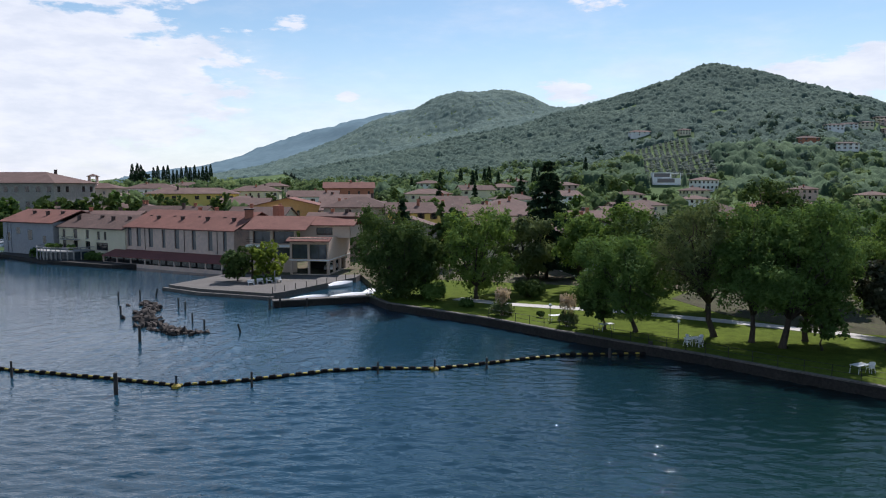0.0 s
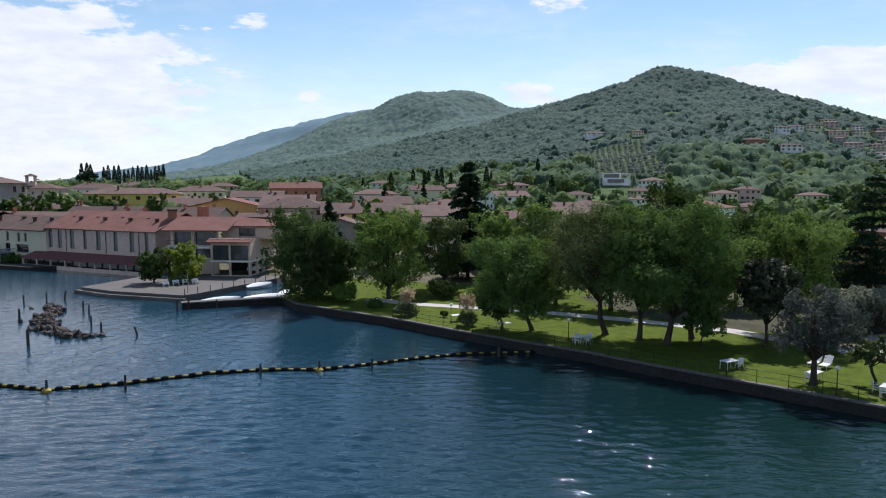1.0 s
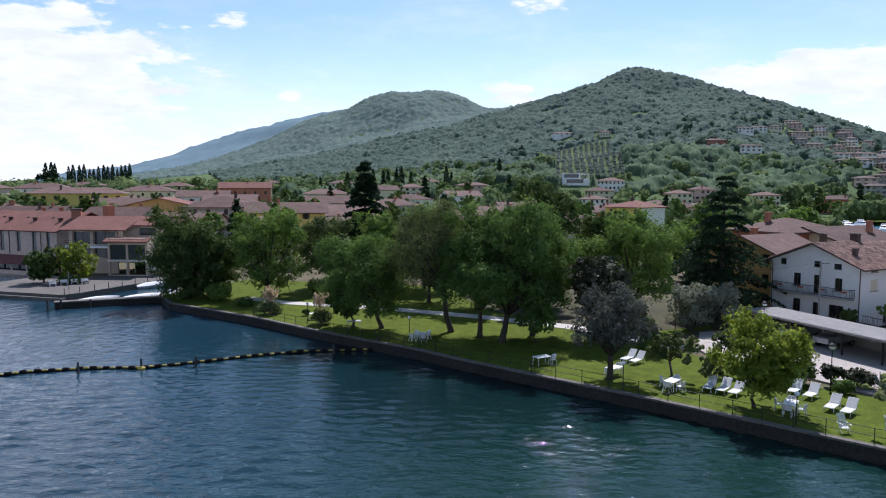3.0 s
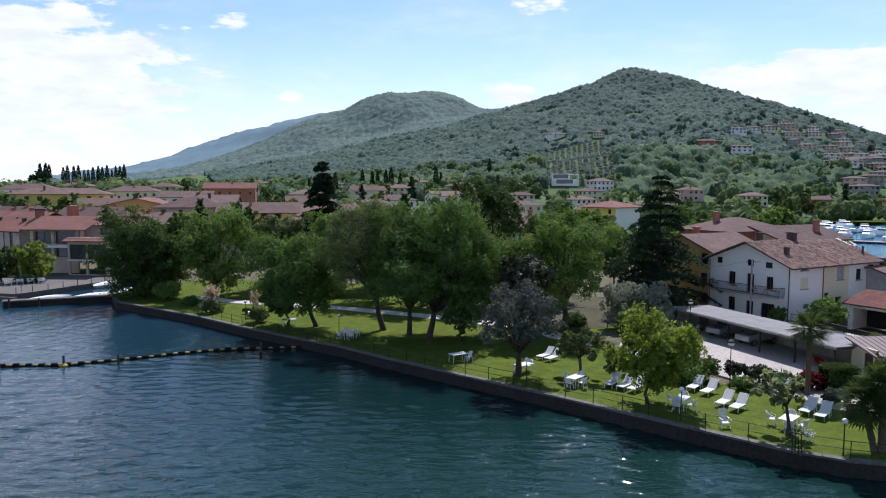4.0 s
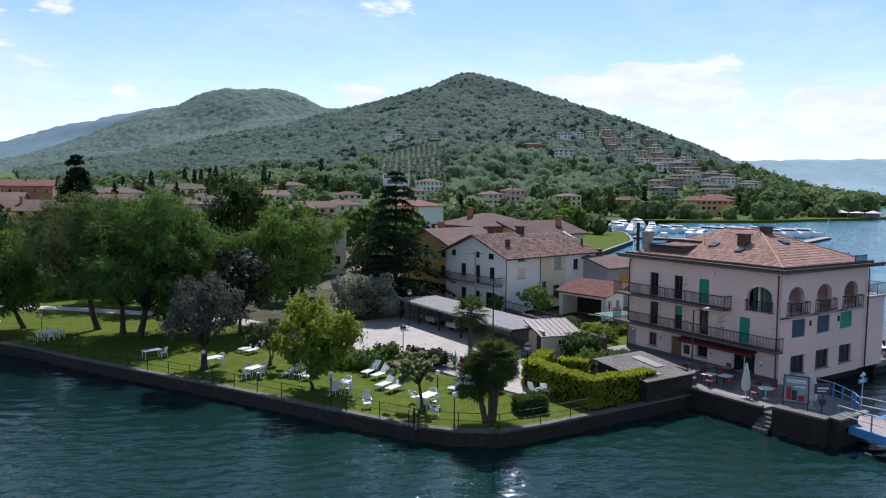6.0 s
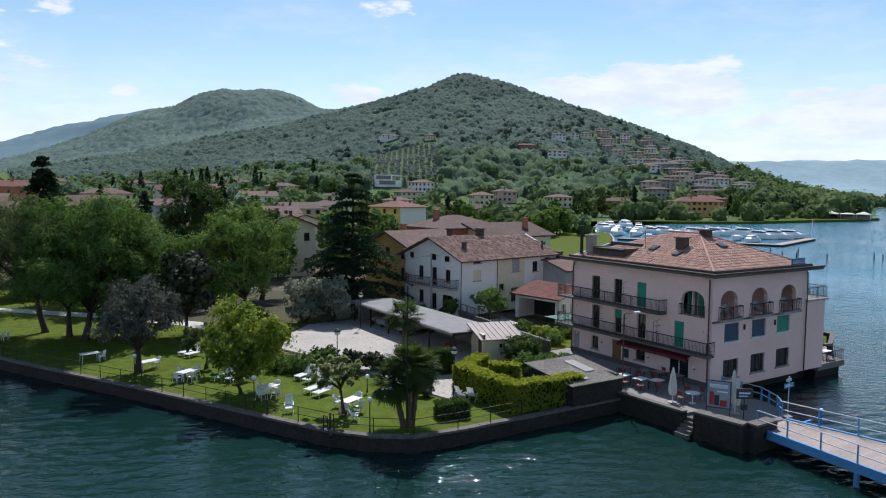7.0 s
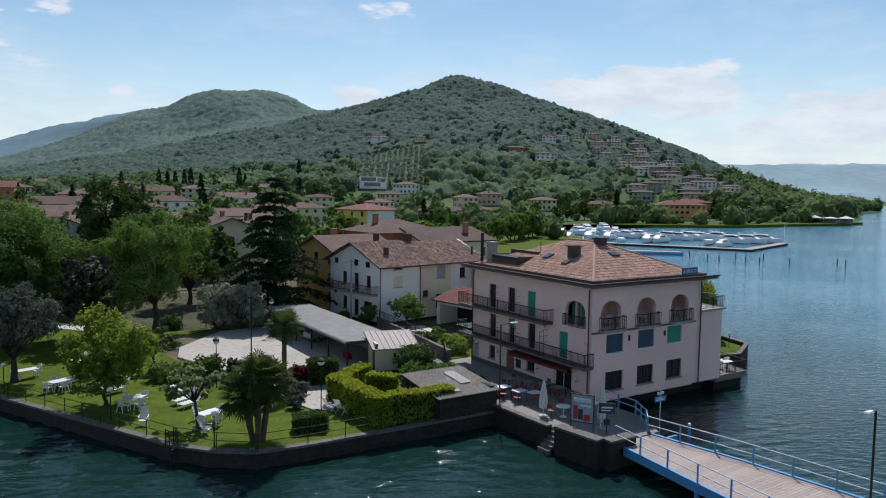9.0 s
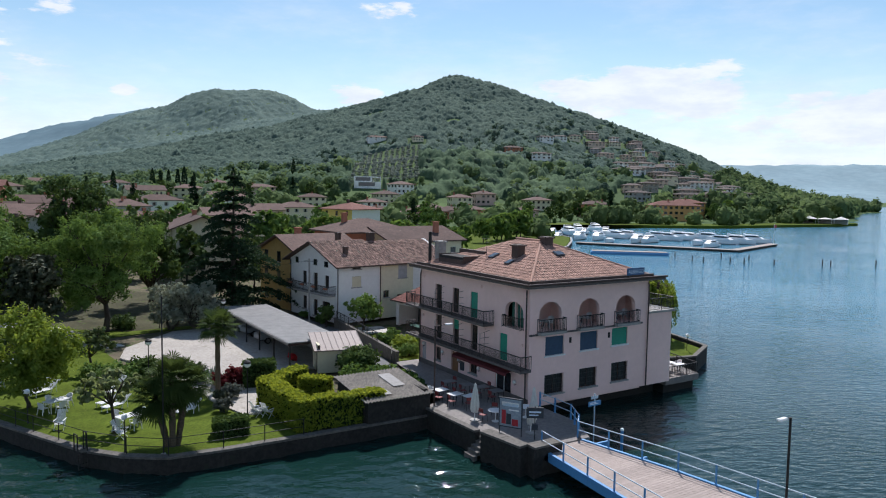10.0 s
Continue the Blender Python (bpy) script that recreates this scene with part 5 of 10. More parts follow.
for a, b, c, d, _ in arches:
    bal = part("balcony", boxes((HX0 + a - 0.2, HX0 + b + 0.2, HY0 - 0.42, HY0, c - 0.2, c - 0.02)), M["concrete"], hotel)
    for p, q in (((a - 0.15, -0.38), (b + 0.15, -0.38)), ((a - 0.15, -0.38), (a - 0.15, 0)), ((b + 0.15, -0.38), (b + 0.15, 0))):
        railing(bal, (HX0 + p[0], HY0 + p[1], c - 0.02), (HX0 + q[0], HY0 + q[1], c - 0.02), 0.9, 0.13)
for p, q in (((11.35, -0.3), (13.3, -0.3)), ((11.35, -0.3), (11.35, 0)), ((13.3, -0.3), (13.3, 0))):
    railing(hotel, W4["left"] @ Vector((p[0] * K, p[1], 6.3)), W4["left"] @ Vector((q[0] * K, q[1], 6.3)), 0.85, 0.12)
part("ledge", boxes((HX0 - 0.06, HX0 + 11.0, HY0 - 0.12, HY0, 6.02, 6.14), bevel=0.02), M["eave"], hotel)
aw = bmesh.new()
rim = [(-0.66, 2.95), (-0.66, 3.14), (0.0, 3.34), (0.0, 3.29), (-0.62, 3.1), (-0.62, 2.95)]
e0, e1 = [aw.verts.new((5.75 * K, *q)) for q in rim], [aw.verts.new((12.3 * K, *q)) for q in rim]
for i in range(6):
    aw.faces.new((e0[i], e0[(i + 1) % 6], e1[(i + 1) % 6], e1[i]))
aw.faces.new(e0[::-1])
aw.faces.new(e1)
bmesh.ops.recalc_face_normals(aw, faces=list(aw.faces))
aw = part("awning", aw, M["dark_red"], hotel, "dark red cloth awning over the entrance")
aw.matrix_local = W4["left"]
# rainwater pipes
for pts in (((85.3, 13.45, 9.2), (85.25, 13.4, 8.9), (85.25, 13.35, 1.2)), ((96.85, 13.05, 9.2), (96.9, 13.05, 8.7), (96.9, 13.05, 1.1)), ((85.3, 27.6, 9.2), (85.3, 27.75, 8.8), (85.3, 27.75, 1.2))):
    bm = bmesh.new()
    tube(bm, pts, 0.055, 8)
    part("downpipe", bm, M["brown_trim"], hotel)
# eaves and roof
ov = 0.75
part("eave_slab", boxes((HX0 - ov, HX1 + ov + 0.3, HY0 - ov, HY1 + ov, 9.4, 9.62), bevel=0.02), M["eave"], hotel)
bm = bmesh.new()
for a, b in (((HX0 - ov - 0.06, HY0 - ov - 0.06), (HX1 + ov + 0.36, HY0 - ov - 0.06)), ((HX0 - ov - 0.06, HY0 - ov - 0.06), (HX0 - ov - 0.06, HY1 + ov + 0.06))):
    tube(bm, ((*a, 9.66), (*b, 9.66)), 0.075, 8)
part("gutter", bm, M["brown_trim"], hotel)
inset = 0.62
hp = roof_planes_hip(HX0, HX1, HY0, HY1, 9.66, 2.35, ov - inset)
bm = bmesh.new()
roof_slab(bm, hp, 0.1)
hroof = part("roof", bm, M["brown_trim"], hotel)
part("parapet", boxes((HX0 - 0.25, HX1 + 0.25, HY0 - 0.28, HY0 - 0.14, 9.6, 9.85), (HX0 - 0.28, HX0 - 0.14, HY0 - 0.28, HY1 + 0.25, 9.6, 9.85)), M["brown_trim"], hroof)
tile_mesh("roof_tiles", hp, M["tile"], hroof, 5, "weathered pinkish clay roof tiles", pitch=0.23, course=0.40)
apex = (91.2, 19.13, 12.02)
bm = bmesh.new()
for c in ((HX0 - 0.13, HY0 - 0.13, 9.7), (HX1 + 0.13, HY0 - 0.13, 9.7)):
    tube(bm, (c, (apex[0], apex[1], 12.08)), 0.1, 8)
tube(bm, ((91.2, 19.1, 12.08), (91.2, 22.2, 12.08)), 0.1, 8)
part("ridge_tiles", bm, M["tile"], hroof)


def chimney(parent, x, y, z0, z1, w=0.7, d=0.7, m="brown_trim", cap=True):
    ch = part("chimney", boxes((x - w / 2, x + w / 2, y - d / 2, y + d / 2, z0, z1), bevel=0.02), M[m], parent)
    if cap:
        part("cap", boxes((x - w * 0.64, x + w * 0.64, y - d * 0.64, y + d * 0.64, z1, z1 + 0.1), (x - w * 0.4, x + w * 0.4, y - d * 0.4, y + d * 0.4, z1 + 0.1, z1 + 0.14)), M[m], ch)
    return ch


chimney(hroof, 88.6, 18.7, 10.5, 11.75, 0.75, 0.75)
chimney(hroof, 91.3, 18.6, 11.4, 12.3, 0.8, 0.7)
chimney(hroof, 86.9, 27.2, 9.9, 11.5, 0.7, 0.7, "concrete")
bm = bmesh.new()
tube(bm, ((86.1, 27.6, 9.6), (86.1, 27.6, 12.4)), 0.14, 10)
part("flue", bm, M["iron"], hroof, "black stove pipe")
sl = math.degrees(math.atan2(2.35, 5.93))
for x, y, w, d in ((88.0, 21.0, 0.8, 0.6), (87.4, 18.2, 0.6, 0.55), (91.0, 16.8, 0.8, 0.6)):
    front = y - 13.07 < x - 85.27
    zz = 9.66 + 2.35 * ((y - 13.07) if front else (x - 85.27)) / 5.93
    s = part("skylight", boxes((-w / 2, w / 2, -d / 2, d / 2, 0.02, 0.14), (-w / 2 + 0.06, w / 2 - 0.06, -d / 2 + 0.06, d / 2 - 0.06, 0.141, 0.15)), M["sea_glass"], hroof)
    s.matrix_local = pose(x, y, zz + 0.05, sl if front else 0, 0 if front else -sl, 0)
# sunk roof terrace in the front slope; a dark box paints its shade
zz = 9.66 + 2.35 * (1.6 / 5.93)
dm = part("roof_recess", boxes((86.1, 88.2, 22.6, 26.0, 10.1, 10.62)), M["dark_room"], hroof, "dark box painting the shade of a cut-in roof terrace")
part("rim", boxes((86.05, 86.2, 22.5, 26.1, 10.0, 10.4), (88.1, 88.35, 22.5, 26.1, 10.2, 11.05), (86.1, 88.2, 22.45, 22.6, 10.0, 10.7), (86.1, 88.2, 26.0, 26.15, 10.0, 10.7)), M["brown_trim"], dm)
ant = rods((((88.0, 22.0, 10.6), (88.0, 22.0, 12.3)), ((87.6, 22.0, 12.1), (88.5, 22.0, 12.1)), ((87.7, 21.8, 11.8), (88.3, 22.2, 11.8))), 0.02)
part("aerial", ant, M["iron"], hroof)
# blue roof sign with the one readable word
sgn = thing("roof_sign", pose(95.2, 12.9, 9.75, 0, 0, 3), "blue hotel name board on the roof edge", "sign")
part("board", boxes((-0.95, 0.95, -0.03, 0.03, 0.08, 0.62)), M["sign_blue"], sgn)
for s in (-0.8, 0.8):
    part("strut", rods((((s, 0, -0.1), (s, 0, 0.5)),)), M["iron"], sgn)
fc = bpy.data.curves.new("lettering", "FONT")
fc.body, fc.size, fc.align_x, fc.extrude = "ALBERGO", 0.40, "CENTER", 0.005
lt = new("lettering", fc)
lt.parent, lt.matrix_local = sgn, pose(0, -0.045, 0.21, 90, 0, 0)
fc.materials.append(M["sign_pale"])
for u, z in ((0.6, 8.6), (9.0, 8.7), (0.6, 5.3), (9.6, 5.6), (14.0, 5.2)):
    b = part("wall_spot", boxes((u - 0.08, u + 0.08, -0.12, 0, z, z + 0.18), bevel=0.02), M["pink"], hotel)
    b.matrix_local = W4["left"]
for u, z in ((0.9, 2.9), (3.9, 2.75), (6.35, 2.6), (9.0, 2.5), (13.4, 2.5)):
    wall_lamp(u, 0, z, W4["left"], "white globe wall lamp on an iron bracket")
b = part("notice_board", boxes((6.3, 6.85, -0.05, 0, 1.9, 2.6), (6.36, 6.79, -0.06, -0.05, 1.96, 2.54)), M["sign_dark"], hotel)
b.matrix_local = W4["left"]
for u in (3.7, 7.5):
    for z in (5.45,):
        b = part("iron_lantern", boxes((u - 0.05, u + 0.05, -0.12, 0, z - 0.2, z + 0.2)), M["iron"], hotel)
        b.matrix_local = W4["front"]
# ---- hotel terrace, steps and pier ----
quay = [(79.2, 16.4), (79.4, 10.3), (80.3, 10.2), (80.4, 9.3), (79.5, 9.2), (79.9, 6.3), (84.6, 6.3), (86.0, 9.0), (86.0, 14.0), (85.9, 28.6), (83.4, 28.6), (81.4, 17.6)]
slab("terrace", quay[::-1], 1.24, M["paving"], "grey paved hotel terrace above the water", 3.6)
run_wall("wall_quay", [(79.05, 16.2), (79.25, 10.3)], -2.5, 1.45, 0.35, M["shore_wall"], "dark stone quay wall below the terrace")
run_wall("wall_landing", [(79.35, 9.2), (79.75, 6.2), (81.6, 6.2)], -2.5, 1.75, 0.7, M["shore_wall"], "dark stone landing wall beside the steps")
for i in range(5):
    st = tagged(mesh_object("step", boxes((79.2 - 0.26 * i, 79.5 - 0.26 * i + 0.9, 9.25, 10.25, -0.4 - 0.2 * i, 1.05 - 0.2 * i), bevel=0.015), M["coping"]), "worn stone step down to the lake", "step", "steps to the water", "structure")
pier = thing("pier", pose(0, 0, 0), "blue steel pier with pale plank deck and handrails", "pier")
PL, PR = [(80.85, 6.3), (80.1, 0.0), (78.6, -13.0)], [(83.9, 6.6), (84.95, 0.6), (86.4, -13.0)]


def along(pts, s):
    """A point on a broken line by its share of the height in y."""
    y = pts[0][1] + (pts[-1][1] - pts[0][1]) * s
    for a, b in zip(pts, pts[1:]):
        if b[1] <= y <= a[1]:
            return a[0] + (b[0] - a[0]) * (y - a[1]) / (b[1] - a[1]), y
    return pts[-1]


planks = 96
for i in range(planks):
    a, b = along(PL, i / planks), along(PL, (i + 0.94) / planks)
    c, d = along(PR, (i + 0.94) / planks), along(PR, i / planks)
    bm = bmesh.new()
    prism(bm, [a, b, c, d], 1.12 + random.uniform(-0.004, 0.004), 1.17)
    part("plank", bm, M["deck"], pier)
for side in (PL, PR):
    for a, b in zip(side, side[1:]):
        ln = math.hypot(b[0] - a[0], b[1] - a[1])
        m = Matrix.Translation((a[0], a[1], 0)) @ Matrix.Rotation(math.atan2(b[1] - a[1], b[0] - a[0]), 4, "Z")
        bm = bmesh.new()
        box(bm, 0, ln, -0.09, 0.09, 0.72, 1.24, m)
        part("beam", bm, M["blue_iron"], pier)
    n = 9
    for k in range(n + 1):
        x, y = along(side, k / n)
        part("post", boxes((x - 0.035, x + 0.035, y - 0.035, y + 0.035, 1.24, 2.22)), M["blue_iron"], pier)
        if k % 3 == 0:
            bm = bmesh.new()
            tube(bm, ((x, y, -2.4), (x, y, 0.75)), 0.14, 10)
            part("pile", bm, M["blue_iron"], pier)
    for z in (1.72, 2.24):
        bm = bmesh.new()
        for a, b in zip(side, side[1:]):
            tube(bm, ((*a, z), (*b, z)), 0.03, 8)
        part("handrail", bm, M["pale_rail"], pier)
bm = boxes(*[(80.4, 85.4, y, y + 0.14, 0.8, 1.11) for y in (5.5, 2.5, -0.5, -3.5, -6.5, -9.5)])
part("crossbeam", bm, M["blue_iron"], pier)
# blue rail from the hotel corner to the pier
rail = thing("quay_railing", pose(0, 0, 0), "pale blue steel railing along the quay edge", "railing")
pts = [(86.0, 12.6), (85.9, 9.4), (84.9, 7.6), (84.0, 6.7)]
for a, b in zip(pts, pts[1:]):
    for z in (1.75, 2.2):
        part("rail", rods((((*a, z), (*b, z)),), 0.03, 8), M["pale_rail"], rail)
    for q in (a, ((a[0] + b[0]) / 2, (a[1] + b[1]) / 2)):
        part("post", boxes((q[0] - 0.045, q[0] + 0.045, q[1] - 0.045, q[1] + 0.045, 1.2, 2.25)), M["blue_iron"], rail)
sp = thing("direction_sign", pose(86.3, 7.7, 0), "small blue direction sign on a pale post in the water", "sign")
part("post", rods((((0, 0, -2.2), (0, 0, 3.3)),), 0.04), M["pale_rail"], sp)
part("board", boxes((-0.55, 0.5, -0.03, -0.005, 2.55, 2.85)), M["blue_iron"], sp)
part("arrow", boxes((-0.3, 0.3, 0.0, 0.03, 2.98, 3.16)), M["pale_rail"], sp)
part("lettering", boxes((-0.45, 0.3, -0.038, -0.031, 2.64, 2.69), (-0.45, 0.1, -0.038, -0.031, 2.73, 2.78)), M["white_paint"], sp)
bl = thing("mooring_post", pose(86.6, 5.6, 0), "blue mooring post with a white cap", "post")
part("shaft", rods((((0, 0, -2.3), (0, 0, 1.5)),), 0.09, 10), M["blue_iron"], bl)
bm = bmesh.new()
lathe(bm, ((0.1, 1.5), (0.11, 1.55), (0.1, 1.62), (0.03, 1.66)), 12)
part("cap", bm, M["white_paint"], bl)
lamp = thing("street_lamp", pose(83.9, -6.7, 0), "tall thin grey street lamp rising beside the pier", "street lamp")
part("pole", rods((((0, 0, -2.3), (0, 0, 6.2)),), 0.055, 10), M["iron"], lamp)
part("arm", rods((((0, 0, 6.18), (-0.75, -0.1, 6.25)),), 0.03), M["iron"], lamp)
bm = bmesh.new()
box(bm, -1.05, -0.45, -0.2, 0.05, 6.2, 6.3)
bmesh.ops.bevel(bm, geom=list(bm.edges), offset=0.04, segments=2, affect="EDGES")
part("lamp_head", bm, M["white_paint"], lamp)
mast = thing("street_lamp", pose(79.75, 16.3, 1.24), "tall thin street lamp on the terrace edge", "street lamp")
part("pole", rods((((0, 0, 0), (0, 0, 5.5)),), 0.055, 10), M["brown_trim"], mast)
part("arm", rods((((0, 0, 5.48), (0.7, -0.4, 5.62)),), 0.03), M["brown_trim"], mast)
bm = bmesh.new()
box(bm, 0.55, 1.1, -0.55, -0.3, 5.58, 5.68)
bmesh.ops.bevel(bm, geom=list(bm.edges), offset=0.03, segments=2, affect="EDGES")
part("lamp_head", bm, M["white_paint"], mast)


def parasol(x, y, z, h, lean=0):
    t = thing("closed_parasol", pose(x, y, z, 0, lean, 0), "closed off-white canvas parasol on a pole", "parasol", "closed parasols")
    part("pole", rods((((0, 0, 0.05), (0, 0, h)),), 0.025), M["white_paint"], t)
    bm = bmesh.new()
    lathe(bm, ((0.32, 0), (0.32, 0.06), (0.06, 0.1)), 14)
    part("base", bm, M["concrete"], t)
    bm = bmesh.new()
    n = 16
    rings = []
    for r, zz in ((0.20, 0.55), (0.26, 0.75), (0.25, 1.2), (0.17, 1.8), (0.07, h - 0.12), (0.02, h)):
        rings.append([bm.verts.new(((r * (1.15 if k % 2 else 0.72)) * math.cos(6.2832 * k / n), (r * (1.15 if k % 2 else 0.72)) * math.sin(6.2832 * k / n), zz)) for k in range(n)])
    for r0, r1 in zip(rings, rings[1:]):
        for k in range(n):
            bm.faces.new((r0[k], r0[(k + 1) % n], r1[(k + 1) % n], r1[k]))
    bm.faces.new(rings[0][::-1])
    bm.faces.new(rings[-1])
    part("canopy", bm, M["canvas"], t)


parasol(80.35, 12.3, 1.24, 2.45)
parasol(82.7, 9.3, 1.24, 2.6)
parasol(81.9, 8.6, 1.24, 2.2, 4)
chair = plastic_chair_mesh()
chair.matrix_world = pose(80.6, 17.9, 1.24, 0, 0, 40)
cafe = slab_table("cafe_table", "white square cafe table on the hotel terrace", "cafe tables on the terrace", 0.95, 0.8, 0.74, "white_plastic", "iron")
cafe.matrix_world = pose(80.9, 17.3, 1.24, 0, 0, 8)
for x, y in ((81.2, 15.9), (81.85, 15.0)):
    copy_thing(cafe, pose(x, y, 1.24, 0, 0, 6))
dark = slab_table("cafe_table", "grey square cafe table on the hotel terrace", "cafe tables on the terrace", 0.9, 0.8, 0.74, "grey_table", "iron")
dark.matrix_world = pose(82.6, 18.9, 1.24, 0, 0, 5)
for x, y in ((83.3, 17.5), (83.9, 16.5), (84.2, 15.2)):
    copy_thing(dark, pose(x, y, 1.24, 0, 0, random.uniform(-6, 6)))
rt = slab_table("round_table", "white round table beside the landing", "round tables on the terrace", 1.0, 1.0, 0.74, "white_plastic", "white_plastic", True, True)
rt.matrix_world = pose(81.4, 11.5, 1.24)
copy_thing(rt, pose(83.6, 11.2, 1.24))


def cafe_chair(m):
    t = thing("cafe_chair", m, "dark red metal cafe chair", "chair", "red cafe chairs")
    part("seat", boxes((-0.21, 0.21, -0.21, 0.21, 0.43, 0.46), bevel=0.01), M["rattan"], t)
    part("backrest", boxes((-0.2, 0.2, 0.19, 0.22, 0.62, 0.88), bevel=0.01), M["rattan"], t)
    for sx in (-1, 1):
        part("leg", rods((((sx * 0.19, 0.19, 0.88), (sx * 0.2, 0.23, 0)),), 0.013), M["iron"], t)
        part("leg", rods((((sx * 0.19, -0.19, 0.44), (sx * 0.2, -0.22, 0)),), 0.013), M["iron"], t)
    return t


cc = cafe_chair(pose(82.3, 11.6, 1.24, 0, 0, -90))
for x, y, r in ((80.7, 11.9, 100), (81.9, 12.3, -40), (82.0, 18.5, 90), (82.7, 17.2, 80), (83.3, 16.2, 85), (83.6, 14.9, 90), (84.6, 16.9, -90), (83.2, 19.3, -80)):
    copy_thing(cc, pose(x, y, 1.24, 0, 0, r))
for x, y, r in ((80.3, 16.6, 100), (81.5, 16.8, -90), (80.6, 15.4, 80), (82.3, 15.6, -80), (81.3, 14.4, 160)):
    copy_thing(cc, pose(x, y, 1.24, 0, 0, r))
bb = thing("advertising_board", pose(80.55, 8.85, 1.6, 0, 0, -58), "tall advertising board with a red and pale print", "sign")
part("panel", boxes((-0.75, 0.75, -0.04, 0.04, 0.15, 1.95), bevel=0.01), M["sign_dark"], bb)
part("print", boxes((-0.68, 0.68, -0.052, -0.045, 0.22, 1.88)), M["poster_grey"], bb)
part("picture", boxes((-0.55, -0.28, -0.06, -0.053, 0.35, 1.2)), M["sign_red"], bb)
part("picture", boxes((0.1, 0.5, -0.06, -0.053, 0.3, 0.7)), M["sign_red"], bb)
part("picture", boxes((-0.25, 0.05, -0.06, -0.053, 0.35, 1.0)), M["sign_dark"], bb)
part("lettering", boxes((-0.5, 0.5, -0.06, -0.053, 1.45, 1.62)), M["sign_pale"], bb)
part("lettering", boxes((-0.55, 0.55, -0.06, -0.053, 1.5, 1.7), (-0.1, 0.55, -0.06, -0.053, 1.2, 1.28)), M["white_paint"], bb)
for s in (-0.7, 0.7):
    part("leg", rods((((s, 0, -0.3), (s, 0, 0.2)),), 0.03), M["iron"], bb)
sb = thing("menu_sign", pose(81.4, 7.6, 1.24, 0, 0, -35), "dark blue menu sign on a post", "sign")
part("post", rods((((0, 0, 0), (0, 0, 2.0)),), 0.03), M["iron"], sb)
part("board", boxes((-0.5, 0.5, -0.03, 0.03, 1.3, 1.95)), M["sign_dark"], sb)
part("lettering", boxes((-0.35, 0.35, -0.04, -0.031, 1.62, 1.72), (-0.35, 0.2, -0.04, -0.031, 1.45, 1.52)), M["sign_pale"], sb)
part("box", boxes((-0.18, 0.18, -0.12, 0.1, 0.6, 0.95), bevel=0.02), M["sign_dark"], sb)
# far terrace, lawn tip and willow beyond the side wing
slab("terrace_side", [(99.6, 13.4), (103.6, 13.4), (104.6, 17.6), (99.6, 17.6)], 1.2, M["paving"], "small waterside terrace beside the wing", 0.5)
slab("terrace_foot", [(99.7, 13.7), (103.3, 13.7), (104.3, 17.5), (99.7, 17.5)], 0.69, M["black_stone"], "dark stone footing of the side terrace", 3.0)
ft = thing("terrace_railing", pose(0, 0, 0), "dark iron railing round the side terrace", "railing")
railing(ft, (99.8, 13.5, 1.2), (103.5, 13.5, 1.2), 0.9, 0.18)
railing(ft, (103.5, 13.5, 1.2), (104.5, 17.5, 1.2), 0.9, 0.18)
for x, y in ((100.7, 14.6), (102.0, 15.2), (102.3, 14.3), (101.2, 16.2)):
    copy_thing(cafe, pose(x, y, 1.2, 0, 0, random.uniform(-9, 9)))
for x, y, r in ((100.1, 15.2, 60), (101.6, 15.9, -40), (102.9, 15.0, -100)):
    copy_thing(chair, pose(x, y, 1.2, 0, 0, r))
slab("lawn_tip", [(99.5, 17.6), (104.6, 17.6), (107.0, 17.0), (111.5, 19.5), (113.0, 24.5), (114.2, 30), (110, 36), (99, 36)], 1.3, M["grass"], "grass on the waterside point", 0.4)
run_wall("wall_point", [(104.6, 17.6), (107.2, 16.9), (111.8, 19.3), (113.4, 24.5), (114.6, 30), (110.4, 36.3)], -2.5, 1.6, 0.3, M["shore_wall"], "low dark wall round the grassy point")
for x, y, r in ((106, 20, 1.1), (103, 19.5, 0.8), (108.5, 21.5, 1.0), (105, 23, 1.3)):
    bush("shrub", "green shrub on the grassy point", x, y, 1.3, r, r * 1.1, "leaf_mid", 900, 0.16, int(x * 7))
gl = thing("garden_lamp", pose(109.5, 19.4, 1.3), "short lamp post with a white globe", "lamp", "globe lamps")
part("post", rods((((0, 0, 0), (0, 0, 1.3)),), 0.035), M["iron"], gl)
bm = bmesh.new()
ball(bm, (0, 0, 1.45), 0.17, 2)
part("globe", bm, M["lamp_globe"], gl, smooth_=True)
rng = np.random.RandomState(77)
wl = thing("willow_tree", pose(111.6, 25.8, 1.2), "weeping willow with hanging pale green shoots", "tree")
bm = bmesh.new()
tube(bm, ((0, 0, -0.2), (0.1, 0, 2), (0.2, 0.1, 4.2)), (0.28, 0.2, 0.12), 8)
pts = []
for k in range(90):
    a, r = rng.rand() * 6.283, 2.6 * math.sqrt(rng.rand())
    top = 5.9 - 0.22 * r * r * 0.5 + rng.normal() * 0.2
    n = 46
    s = np.linspace(0, 1, n)
    drop = (1.6 + 2.0 * rng.rand()) * (0.4 + r / 2.6)
    pts.append(np.stack((math.cos(a) * (r + 0.5 * s) + rng.normal(size=n) * 0.06, math.sin(a) * (r + 0.5 * s) + rng.normal(size=n) * 0.06, top - drop * s), 1))
    tube(bm, ((0.2, 0.1, 4.0), (math.cos(a) * r * 0.6, math.sin(a) * r * 0.6, top + 0.15), (math.cos(a) * r, math.sin(a) * r, top)), (0.05, 0.03, 0.01), 4)
part("trunk", bm, M["bark"], wl)
